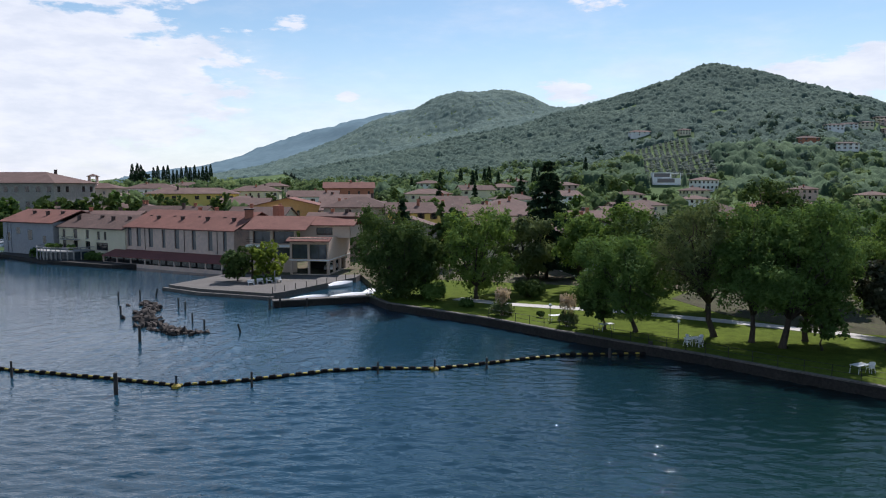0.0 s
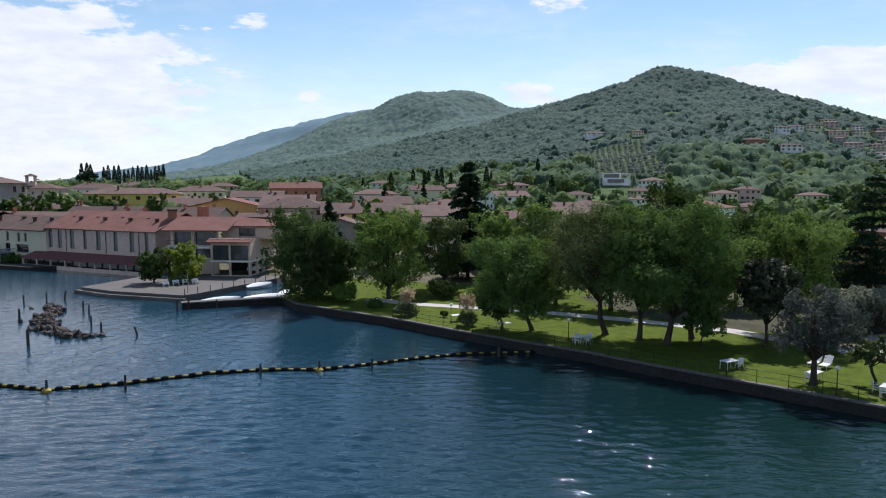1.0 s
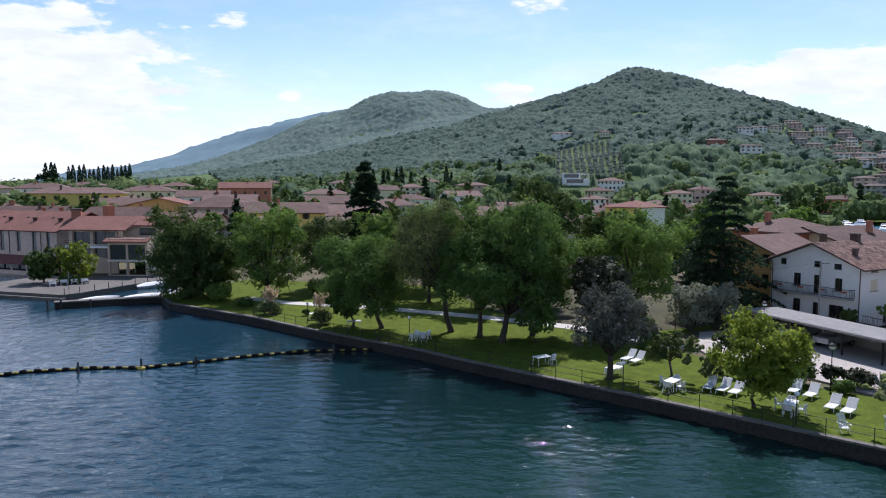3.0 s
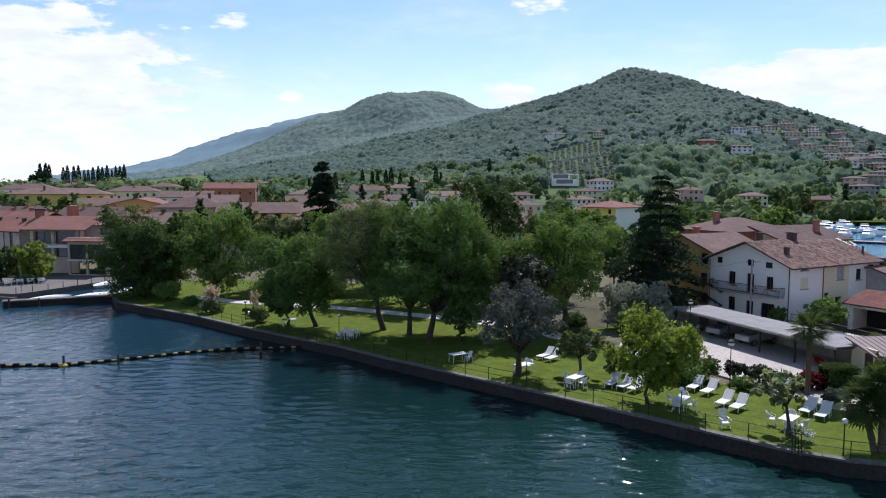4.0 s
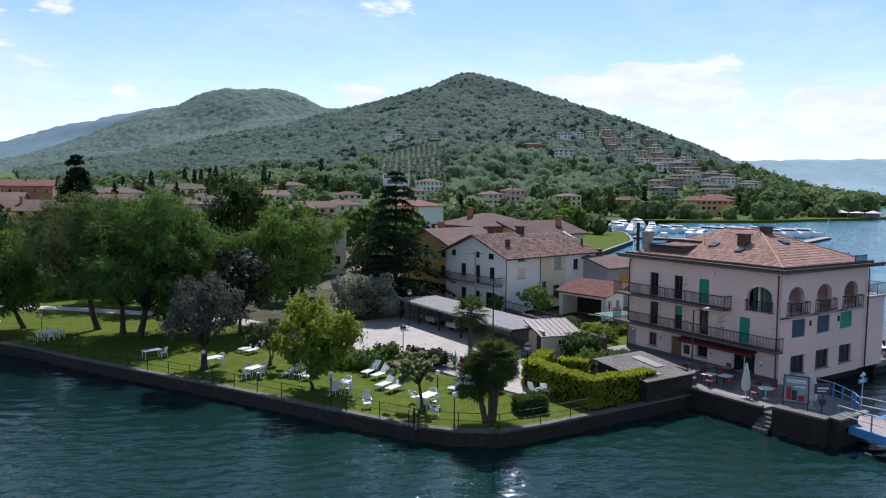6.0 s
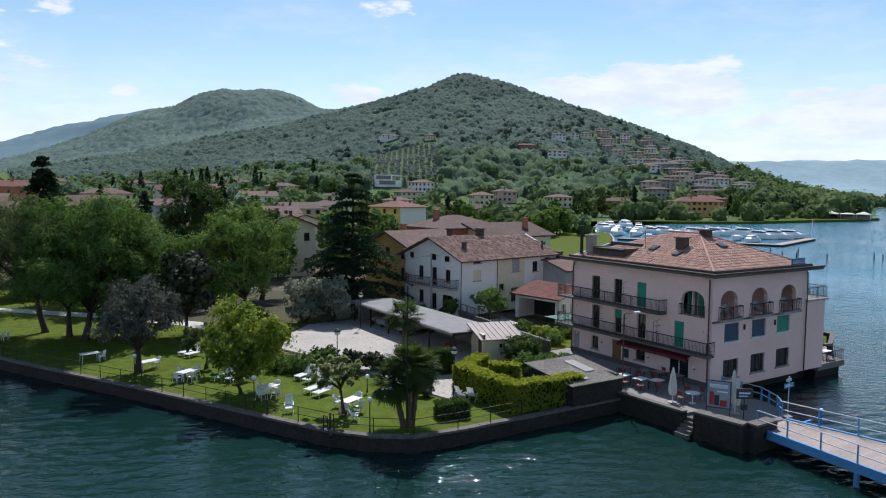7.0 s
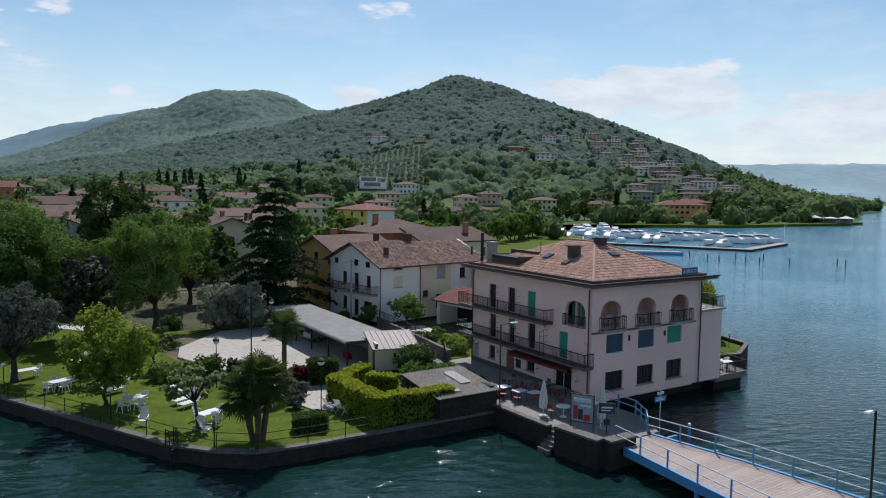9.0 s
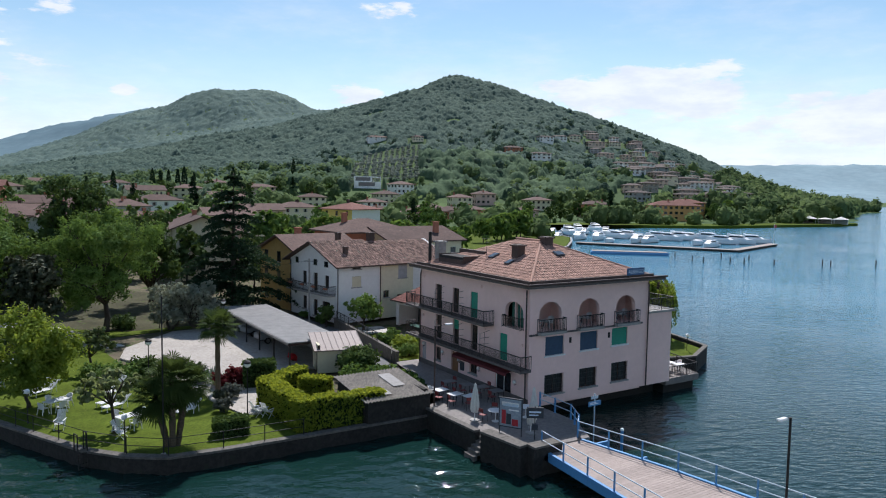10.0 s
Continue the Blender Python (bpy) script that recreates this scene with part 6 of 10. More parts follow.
soup("crown", leaf_quads(rng, np.concatenate(pts), 0.16, 2.4, 1.0), 4, M["leaf_lime"], wl)
for a, b, c, d, _ in arches:
    m = (HX0 + (a + b) / 2, HY0 + 0.85)
    copy_thing(cafe, pose(m[0], m[1], 6.25) @ Matrix.Scale(0.8, 4))
    for dx, r in ((-0.55, 70), (0.55, -80)):
        copy_thing(chair, pose(m[0] + dx, m[1] - 0.05, 6.25, 0, 0, r + random.uniform(-15, 15)))
# ---- lakeside garden and park ----
SHORE_DIR = math.degrees(math.atan2(8.1, -4.2))          # along the shore, away from the corner
rail = thing("shore_railing", pose(0, 0, 0), "dark green iron railing along the shore wall", "railing")
edge_in = [(x - 0.1, y - 0.06) for x, y in EDGE[2:13]] + [(62.45, 16.2), (65.4, 15.95), (70.2, 15.85)]
for a, b in zip(edge_in, edge_in[1:]):
    ln = math.hypot(b[0] - a[0], b[1] - a[1])
    n = max(1, round(ln / 2.1))
    for k in range(n):
        x, y = a[0] + (b[0] - a[0]) * k / n, a[1] + (b[1] - a[1]) * k / n
        part("post", rods((((x, y, 0.9), (x, y, 1.98)),), 0.03), M["iron"], rail)
    for z in (1.48, 1.95):
        part("rail", rods((((*a, z), (*b, z)),), 0.02), M["iron"], rail)
part("post", rods((((70.2, 15.85, 0.9), (70.2, 15.85, 1.98)),), 0.03), M["iron"], rail)
ld = thing("bathing_ladder", pose(58.45, 19.2, -0.2, 0, 0, SHORE_DIR - 90), "iron bathing ladder down the shore wall", "ladder")
for s in (-0.28, 0.28):
    part("stile", rods((((s, 0.3, 1.2), (s, 0.3, 2.25)), ((s, 0.3, 2.25), (s, -0.0, 2.2)), ((s, -0.0, 2.2), (s, -0.12, -0.6))), 0.035), M["iron"], ld)
for k in range(7):
    part("rung", rods((((-0.28, -0.11, -0.3 + 0.28 * k), (0.28, -0.11, -0.3 + 0.28 * k)),), 0.022), M["iron"], ld)


def globe_lamp(x, y, z, h, label="slim dark lamp post with a white globe", r=0.17, cap=False):
    t = thing("garden_lamp", pose(x, y, z), label, "lamp", "globe lamps")
    bm = bmesh.new()
    tube(bm, ((0, 0, 0), (0, 0, 0.3), (0, 0, h)), (0.06, 0.04, 0.032), 8)
    part("post", bm, M["iron"], t)
    bm = bmesh.new()
    ball(bm, (0, 0, h + r * 0.8), r, 2)
    part("globe", bm, M["lamp_globe"], t, smooth_=True)
    if cap:
        bm = bmesh.new()
        lathe(bm, ((r * 1.05, h + r * 0.95), (r * 0.95, h + r * 1.45), (r * 0.4, h + r * 1.9)), 14)
        part("cap", bm, M["iron"], t)
    return t


for x, y in ((32.9, 72.2), (41.0, 60.1), (50.4, 37.0), (56.1, 26.4), (60.5, 18.1), (64.2, 26.0)):
    globe_lamp(x, y, 0.92, 1.9 if x != 64.2 else 1.0)
for x, y in ((64.0, 30.8), (68.3, 20.9), (69.3, 55.0), (74.0, 47.5)):
    globe_lamp(x, y, 0.92, 3.35, "tall dark car-park lamp with a capped globe", 0.24, True)


def lounger(m):
    """Sun lounger, foot at the origin, head towards +x."""
    t = thing("sun_lounger", m, "white sun lounger with its back raised, on the lawn", "lounger", "sun loungers on the lawn")
    part("frame", rods([((0.02, s, 0.34), (1.28, s, 0.36)) for s in (-0.31, 0.31)] + [((0.02, -0.31, 0.34), (0.02, 0.31, 0.34)), ((1.28, -0.31, 0.36), (1.28, 0.31, 0.36))], 0.024), M["white_paint"], t)
    part("seat", boxes((0.05, 1.24, -0.29, 0.29, 0.345, 0.368), bevel=0.008), M["sling"], t)
    bk = part("backrest", boxes((0.02, 0.79, -0.29, 0.29, 0.0, 0.026), bevel=0.008), M["sling"], t)
    bk.matrix_local = pose(1.26, 0, 0.355, 0, -42, 0)
    part("backrest_frame", rods([((1.26, s, 0.355), (1.88, s, 0.915)) for s in (-0.31, 0.31)] + [((1.88, -0.31, 0.915), (1.88, 0.31, 0.915)), ((1.55, -0.29, 0.6), (1.6, -0.29, 0.05)), ((1.55, 0.29, 0.6), (1.6, 0.29, 0.05))], 0.022), M["white_paint"], t)
    for x in (0.15, 1.2):
        for s in (-0.29, 0.29):
            part("leg", rods((((x, s, 0.34), (x - 0.06, s * 1.08, 0.0)),), 0.024), M["white_paint"], t)
    return t


L0 = lounger(pose(60.9, 31.4, 0.92, 0, 0, 28))
for x, y, r in ((61.1, 30.2, 27), (60.2, 27.6, 25), (60.4, 26.5, 25), (64.2, 24.3, 24), (64.3, 23.2, 24), (55.7, 34.2, 32), (56.2, 33.4, 30), (56.6, 32.6, 29), (55.1, 43.9, 25), (55.4, 43.0, 25)):
    copy_thing(L0, pose(x, y, 0.92, 0, 0, r + random.uniform(-3, 3)))


def steamer(m):
    """Slatted reclining garden chair."""
    t = thing("reclining_chair", m, "white slatted reclining garden chair", "chair", "reclining garden chairs")
    for k in range(9):
        o = part("seat_slat", boxes((-0.25, 0.25, 0.05 * k, 0.05 * k + 0.035, 0, 0.02)), M["white_plastic"], t)
        o.matrix_local = pose(0, -0.2, 0.36, 8, 0, 0)
    for k in range(13):
        o = part("back_slat", boxes((-0.25, 0.25, 0.06 * k, 0.06 * k + 0.042, 0, 0.02)), M["white_plastic"], t)
        o.matrix_local = pose(0, 0.24, 0.42, 62, 0, 0)
    for s in (-0.27, 0.27):
        part("armrest", boxes((s - 0.03, s + 0.03, -0.28, 0.4, 0.58, 0.61)), M["white_plastic"], t)
        part("leg", rods((((s, -0.22, 0.58), (s, 0.3, 0.0)), ((s, 0.32, 0.6), (s, -0.25, 0.0))), 0.02), M["white_plastic"], t)
    return t


S0 = steamer(pose(57.7, 24.2, 0.92, 0, 0, -20))
for x, y, r in ((60.7, 20.6, 60), (69.0, 20.9, 100), (69.5, 20.3, 120)):
    copy_thing(S0, pose(x, y, 0.92, 0, 0, r))
tb = slab_table("garden_table", "white plastic garden table on the lawn", "garden tables", 1.5, 0.85, 0.72, "white_plastic", "white_plastic")
tb.matrix_world = pose(61.4, 22.8, 0.92, 0, 0, 25)
SETS = (((57.8, 28.5, 35), 1), ((53.9, 35.8, 30), 1), ((52.0, 40.6, 20), 0), ((48.3, 45.8, 10), 0), ((41.6, 58.4, 15), 1), ((37.0, 67.0, 0), 0), ((34.0, 73.1, 0), 0))
for (x, y, r), full in SETS:
    copy_thing(tb, pose(x, y, 0.92, 0, 0, r))
    if full:
        for dx, dy, rr in ((0.95, 0.1, -90), (-0.95, 0, 90), (0.2, 0.75, 10), (-0.2, -0.75, 175)):
            q = pose(x, y, 0.92, 0, 0, r) @ pose(dx, dy, 0, 0, 0, rr)
            copy_thing(chair, q)
for x, y, r in ((62.2, 23.4, -50), (60.7, 22.1, 140), (60.9, 23.7, 40), (61.7, 22.0, 200), (52.7, 41.1, -60), (51.2, 40.2, 90), (49.2, 45.6, -80)):
    copy_thing(chair, pose(x, y, 0.92, 0, 0, r))

# trees, from the far end of the park to the corner of the garden
broadleaf("evergreen_tree", "dense dark evergreen tree at the water's edge", 20.7, 95.6, 0.92, 11.2, 5.9, "leaf_dark", 0.03, 0.3, 30000, 0.19, 18, 0.46, 11, hollow=0.6, flat_bottom=0.8)
broadleaf("evergreen_tree", "dense dark evergreen tree at the water's edge", 24.5, 95.6, 0.92, 7.5, 3.6, "leaf_dark", 0.06, 0.2, 13200, 0.213, 12, 0.48, 12, flat_bottom=0.8)
bush("round_shrub", "rounded light green shrub on the lake edge", 24.3, 90.2, 0.92, 1.7, 3.0, "leaf_fresh", 2600, 0.2, 13)
broadleaf("linden_tree", "broad fresh green linden in the park", 30.6, 91.0, 0.92, 12.5, 5.6, "leaf_fresh", 0.10, 0.28, 19000, 0.19, 18, 0.42, 14, flat_bottom=0.7)
broadleaf("linden_tree", "grey-green linden in the park", 40.6, 97.0, 0.92, 11.6, 4.4, "leaf_wispy", 0.12, 0.28, 18150, 0.228, 16, 0.42, 15, flat_bottom=0.6)
broadleaf("linden_tree", "fresh green tree at the back of the park", 46.5, 92.0, 0.92, 12.0, 4.2, "leaf_fresh", 0.2, 0.22, 13200, 0.213, 13, 0.42, 16)
broadleaf("linden_tree", "broad fresh green linden in the park", 53.5, 92.0, 0.92, 12.4, 4.8, "leaf_fresh", 0.2, 0.28, 12000, 0.228, 16, 0.42, 17)
broadleaf("walnut_tree", "dark broad tree behind the path", 54.5, 74.0, 0.92, 11.5, 4.6, "leaf_dark", 0.14, 0.28, 9000, 0.243, 15, 0.44, 51, flat_bottom=0.6)
broadleaf("walnut_tree", "dark broad tree behind the path", 50.0, 80.0, 0.92, 11.5, 5.0, "leaf_dark", 0.14, 0.26, 8000, 0.243, 14, 0.44, 52, flat_bottom=0.6)
conifer("fir_tree", "tall dark fir behind the park", 48.7, 108.6, 0.92, 19.6, 6.6, 18, count=18000, size=0.38, tiers=26, droop=0.1, power=0.7, thin=0.8)
broadleaf("maple_tree", "dark round maple with a low crown on the lawn", 39.6, 65.6, 0.92, 10.7, 5.0, "leaf_mid", 0.12, 0.24, 36000, 0.135, 16, 0.44, 19, hollow=0.55, flat_bottom=0.6, lean=(-1.9, 0.6))
broadleaf("maple_tree", "small leaning maple beside a larger one", 37.0, 67.4, 0.92, 6.0, 2.3, "leaf_dark", 0.14, 0.14, 8250, 0.182, 9, 0.5, 20, lean=(-0.6, 0), flat_bottom=0.8)
broadleaf("robinia_tree", "tall sparse robinia with visible spreading limbs", 45.9, 61.3, 0.92, 13.4, 4.7, "leaf_wispy", 0.24, 0.30, 24000, 0.115, 22, 0.42, 21, stems=1, hollow=0.25, squash=1.1, lean=(-1.9, 0.6))
broadleaf("plane_tree", "large dark green plane tree on the lawn", 47.8, 58.0, 0.92, 13.6, 4.6, "leaf_mid", 0.17, 0.26, 36000, 0.138, 19, 0.42, 22, flat_bottom=0.5)
broadleaf("plane_tree", "large dark green plane tree on the lawn", 48.9, 55.1, 0.92, 13.8, 5.3, "leaf_mid", 0.17, 0.32, 42000, 0.138, 19, 0.42, 23, flat_bottom=0.5, lean=(1.7, -0.3))
broadleaf("plane_tree", "large green plane tree near the path", 53.2, 57.0, 0.92, 11.9, 4.4, "leaf_fresh", 0.16, 0.26, 28000, 0.145, 16, 0.42, 24)
broadleaf("young_tree", "young light tree with low branches under the planes", 51.6, 53.2, 0.92, 5.2, 2.0, "leaf_mid", 0.22, 0.09, 3500, 0.2, 9, 0.5, 25)
broadleaf("linden_tree", "tall fresh green linden behind the car park", 64.2, 55.5, 0.92, 13.0, 4.8, "leaf_fresh", 0.20, 0.3, 42000, 0.14, 18, 0.42, 26, flat_bottom=0.6)
broadleaf("walnut_tree", "tall dark tree behind the lindens", 63.5, 74.0, 0.92, 16.4, 4.5, "leaf_dark", 0.12, 0.34, 19000, 0.22, 18, 0.42, 27, flat_bottom=0.6)
broadleaf("walnut_tree", "dark tree behind the lindens", 71.5, 72.0, 0.92, 11.8, 4.0, "leaf_dark", 0.12, 0.3, 9000, 0.258, 14, 0.42, 28, flat_bottom=0.6)
conifer("cedar_tree", "big dark cedar with drooping tiers beside the white house", 78.1, 58.2, 0.92, 17.0, 7.6, 29, count=44000, size=0.2, tiers=17, droop=0.13, power=0.72, thin=1.2)
broadleaf("olive_tree", "grey-green olive tree at the car park edge", 70.1, 53.5, 0.92, 5.0, 2.4, "leaf_olive", 0.14, 0.2, 8580, 0.152, 11, 0.45, 30, stems=2, flat_bottom=0.6)
broadleaf("olive_tree", "grey-green olive tree at the car park edge", 72.9, 52.3, 0.92, 5.3, 2.6, "leaf_olive", 0.14, 0.2, 8580, 0.152, 11, 0.45, 31, stems=2, flat_bottom=0.6)
broadleaf("magnolia_tree", "dark magnolia with pale bronze leaf undersides", 57.4, 51.5, 0.92, 8.4, 2.9, "leaf_bronze", 0.24, 0.18, 9900, 0.228, 13, 0.46, 32)
broadleaf("ash_grey_tree", "ash-grey leaved tree at the shore railing", 51.1, 39.8, 0.92, 7.6, 3.3, "leaf_ashen", 0.24, 0.25, 12500, 0.120, 18, 0.42, 33, hollow=0.35)
broadleaf("young_linden", "yellow-green young linden on the garden lawn", 56.3, 30.2, 0.92, 6.5, 3.0, "leaf_lime", 0.16, 0.12, 18000, 0.135, 14, 0.46, 34, flat_bottom=0.6, hollow=0.35)
broadleaf("fruit_tree", "low spreading fruit tree with thin reddish leaves", 55.8, 38.1, 0.92, 3.9, 2.0, "leaf_wispy", 0.3, 0.12, 2600, 0.18, 10, 0.42, 35, stems=2)
broadleaf("fruit_tree", "small thin fruit tree by the loungers", 57.2, 35.4, 0.92, 2.7, 1.1, "leaf_wispy", 0.2, 0.08, 1300, 0.16, 7, 0.5, 36)
broadleaf("fruit_tree", "low crooked fruit tree by the car park", 60.7, 38.6, 0.92, 3.4, 1.9, "leaf_wispy", 0.35, 0.12, 1800, 0.17, 9, 0.4, 37, lean=(0.6, -0.3))
broadleaf("fig_tree", "low fig tree with a crooked trunk and flat crown", 60.5, 21.9, 0.92, 3.7, 2.3, "leaf_fig", 0.5, 0.11, 1700, 0.2, 14, 0.42, 38, lean=(-0.5, 0.5), squash=0.5)
fan_palm("fan_palm", "clump of fan palms at the garden corner", 63.0, 17.8, 0.92, 4.0, 64, 1.6, ((0, 0, 1.0), (0.95, 0.5, 0.86), (-0.75, 0.6, 0.7)), 39, 2.35)
fan_palm("fan_palm", "single fan palm beside the car park", 68.2, 27.7, 0.92, 4.9, 52, 1.6, ((0, 0, 1.0),), 40)
for x, y, r, h, leaf, lab in ((62.5, 33.3, 1.5, 1.7, "leaf_mid", "oleander shrub along the car park"), (64.2, 33.9, 1.4, 2.0, "leaf_dark", "oleander shrub along the car park"), (66.0, 32.4, 0.92, 2.0, "leaf_bronze", "oleander shrub with reddish shoots"),
                              (67.3, 31.2, 1.2, 1.7, "leaf_bronze", "oleander shrub with reddish shoots"), (65.0, 30.6, 0.92, 1.2, "leaf_mid", "low shrub at the lawn edge"), (60.9, 34.9, 1.4, 1.4, "leaf_fresh", "low shrub at the lawn edge"),
                              (69.9, 28.9, 1.15, 1.9, "leaf_red", "purple-red shrub beside the palm"), (68.7, 28.7, 0.9, 1.3, "leaf_red", "purple-red shrub beside the palm"), 
                              (68.6, 25.6, 0.9, 1.2, "leaf_ashen", "grey-green rounded shrub at the lawn edge"), (76.2, 33.9, 0.45, 0.92, "flower_red", "red flowering shrub by the carport"), (67.8, 25.4, 0.6, 0.9, "leaf_bronze", "potted shrub at the drive"),
                              (29.5, 78.3, 1.5, 1.7, "leaf_wispy", "tuft of pampas grass leaves"), (34.0, 70.2, 1.3, 1.7, "leaf_wispy", "tuft of pampas grass leaves"),
                              (33.3, 75.8, 0.5, 0.8, "leaf_dark", "small clipped shrub on the lawn"), (27.2, 85.0, 1.2, 1.2, "leaf_mid", "low shrub on the lake edge"), (45.0, 86.0, 2.2, 2.2, "leaf_mid", "shrub at the back of the lawn"), (38, 90, 2.4, 2.6, "leaf_dark", "shrub at the back of the lawn"),
                              (62.5, 49.5, 1.4, 1.3, "leaf_dark", "low shrub by the path"), (66.0, 56.0, 1.6, 1.5, "leaf_dark", "low shrub by the path"), (60, 47, 1.0, 1.0, "leaf_mid", "low shrub by the path"), (80.4, 25.6, 0.9, 1.2, "leaf_mid", "low shrub by the lane")):
    bush("shrub", lab, x, y, 0.92, r, h, leaf, int(1500 * max(0.6, r * h * 0.55)), 0.15, int(x * 13 + y * 7))
for x, y, h in ((29.5, 78.3, 2.9), (34.0, 70.2, 3.1)):
    rng = np.random.RandomState(int(x))
    t = thing("pampas_grass", pose(x, y, 0.92), "pampas grass with dry pinkish plumes", "grass")
    st, pl = [], []
    for k in range(34):
        a, r = rng.rand() * 6.283, rng.rand() * 0.9
        top = Vector((math.cos(a) * r, math.sin(a) * r, h * rng.uniform(0.72, 1.0)))
        st.append(((math.cos(a) * 0.2, math.sin(a) * 0.2, 0), tuple(top)))
        pl.append(np.array(top)[None] + rng.normal(size=(26, 3)) * np.array((0.07, 0.07, 0.24)))
    part("stalks", rods(st, 0.012, 4), M["plume"], t)
    soup("plumes", leaf_quads(rng, np.concatenate(pl), 0.12, 2.2, 0.6), 4, M["plume"], t)
ag = thing("agave", pose(68.4, 30.2, 1.0), "blue-green agave rosette by the palm", "plant")
rng = np.random.RandomState(5)
qs = []
for k in range(34):
    a, u = 2.4 * k, rng.uniform(0.2, 1.2)
    d = Vector((math.cos(a) * math.cos(u), math.sin(a) * math.cos(u), math.sin(u)))
    s = d.cross(Vector((0, 0, 1))).normalized() * 0.09
    qs += [Vector((0, 0, 0.1)), d * 0.7 + s, d * 1.5 + Vector((0, 0, -0.05)), d * 0.7 - s]
soup("leaves", [tuple(v) for v in qs], 4, M["leaf_agave"], ag)
hedge("clipped_hedge", "bright yellow-green clipped hedge in a U", [(73.2, 24.8), (70.3, 22.7), (70.6, 17.0), (75.4, 16.7)], 0.9, 1.9, 1.1, "leaf_hedge", 16000, 0.13, 3)
hedge("clipped_hedge", "bright yellow-green clipped hedge inside the U", [(73.0, 22.3), (73.8, 21.4)], 0.9, 1.8, 0.92, "leaf_hedge", 4500, 0.13, 4)
hedge("box_shrub", "dark clipped box shrub on the lawn", [(66.1, 18.4), (66.9, 18.2)], 0.92, 0.95, 1.2, "leaf_dark", 3600, 0.1, 6)
hedge("clipped_shrub", "dark clipped block shrub beside the purple shrub", [(71.0, 28.0), (71.7, 27.8)], 0.9, 1.9, 1.5, "leaf_dark", 4200, 0.13, 7)
bush("potted_shrub", "grey-green shrub near the reclining chairs", 67.2, 22.9, 0.92, 0.7, 1.0, "leaf_ashen", 1100, 0.14, 8)
bush("laurel_shrub", "dense round dark laurel beside the shed", 79.3, 27.2, 0.92, 1.7, 2.7, "leaf_dark", 6500, 0.16, 9, lobes=12)
# ---- houses beside the car park ----
def gable_fill(bm, x, y0, y1, z, rise, thick, m=None):
    """Triangular gable at x, between y0 and y1."""
    a = [bm.verts.new(p) for p in ((x, y0, z), (x, y1, z), (x, (y0 + y1) / 2, z + rise))]
    b = [bm.verts.new(p) for p in ((x + thick, y0, z), (x + thick, y1, z), (x + thick, (y0 + y1) / 2, z + rise))]
    bm.faces.new(a[::-1])
    bm.faces.new(b)
    for i in range(3):
        bm.faces.new((a[i], a[(i + 1) % 3], b[(i + 1) % 3], b[i]))
    if m is not None:
        bmesh.ops.transform(bm, matrix=m, verts=a + b)


def old_window(parent, m, x0, x1, z0, z1, shutter="brown_shutter", leaf=True, closed=False):
    w = window_in(parent, m, x0, x1, z0, z1, 0.12, None, True, "concrete", frame_mat="brown_shutter")
    if closed:
        part("shutter", boxes((x0 + 0.02, x1 - 0.02, 0.02, 0.06, z0 + 0.02, z1 - 0.02)), M[shutter], w)
    return w


white = thing("white_house", pose(86.3, 47.0, 0, 0, 0, 8.6), "white plastered two-storey farmhouse with clay-tiled gable roof and balcony", "house")
GZ = 1.2
west = [(8.7, 9.35, 7.25, 7.9), (4.5, 5.25, 7.3, 7.95), (2.15, 2.95, 7.25, 7.85), (6.85, 7.75, 4.95, 6.4), (4.4, 5.3, 4.35, 6.4), (2.0, 2.85, 4.9, 6.3), (6.8, 7.7, 2.0, 3.5), (4.4, 5.3, 1.5, 3.35), (1.75, 3.4, 1.6, 3.35)]
wl_ = [(10.6 - b, 10.6 - a, c, d) for a, b, c, d in west]
bm = bmesh.new()
fr = sides_of(0, 5.5, 0, 10.6)
wall_mesh(bm, 10.6, 7.75, [o for o in wl_ if o[3] <= 7.7], 0.4, fr["left"], GZ)
gable_fill(bm, 0.0, 0, 10.6, 7.75, 2.15, 0.4)
side = [(1.75, 2.95, 7.1, 7.6), (1.75, 2.95, 5.1, 6.3), (4.4, 5.1, 1.5, 3.2)]
wall_mesh(bm, 5.5, 7.75, side, 0.4, fr["front"], GZ)
wall_mesh(bm, 5.5, 7.75, (), 0.4, fr["back"], GZ)
wall_mesh(bm, 10.6, 7.75, (), 0.4, fr["right"], GZ)
part("wall", bm, M["white_plaster"], white)
part("inner_floor", boxes((0.45, 5.1, 0.45, 10.1, 4.0, 4.15), (2.4, 2.5, 0.45, 10.1, 1.2, 7.6)), M["dark_room"], white)
for o in wl_:
    if o[3] <= 7.7:
        old_window(white, fr["left"], *o)
for a, b, c, d in wl_:
    if d > 7.7:
        w = part("window", boxes((a, b, -0.02, 0.1, c, d)), M["dark_glass"], white, "small dark attic window")
        w.matrix_local = fr["left"]
        part("sill", boxes((a - 0.05, b + 0.05, -0.06, 0.0, c - 0.06, c)), M["concrete"], w)
for i, o in enumerate(side):
    old_window(white, fr["front"], *o, shutter="cream_plaster", closed=(i == 1))
bal = part("balcony", boxes((-1.0, 0, 0.6, 9.8, 4.15, 4.32), bevel=0.02), M["concrete"], white)
railing(bal, (-0.95, 0.6, 4.32), (-0.95, 9.8, 4.32), 0.95, 0.13)
railing(bal, (-0.95, 0.6, 4.32), (0, 0.6, 4.32), 0.95, 0.13)
railing(bal, (-0.95, 9.8, 4.32), (0, 9.8, 4.32), 0.95, 0.13)
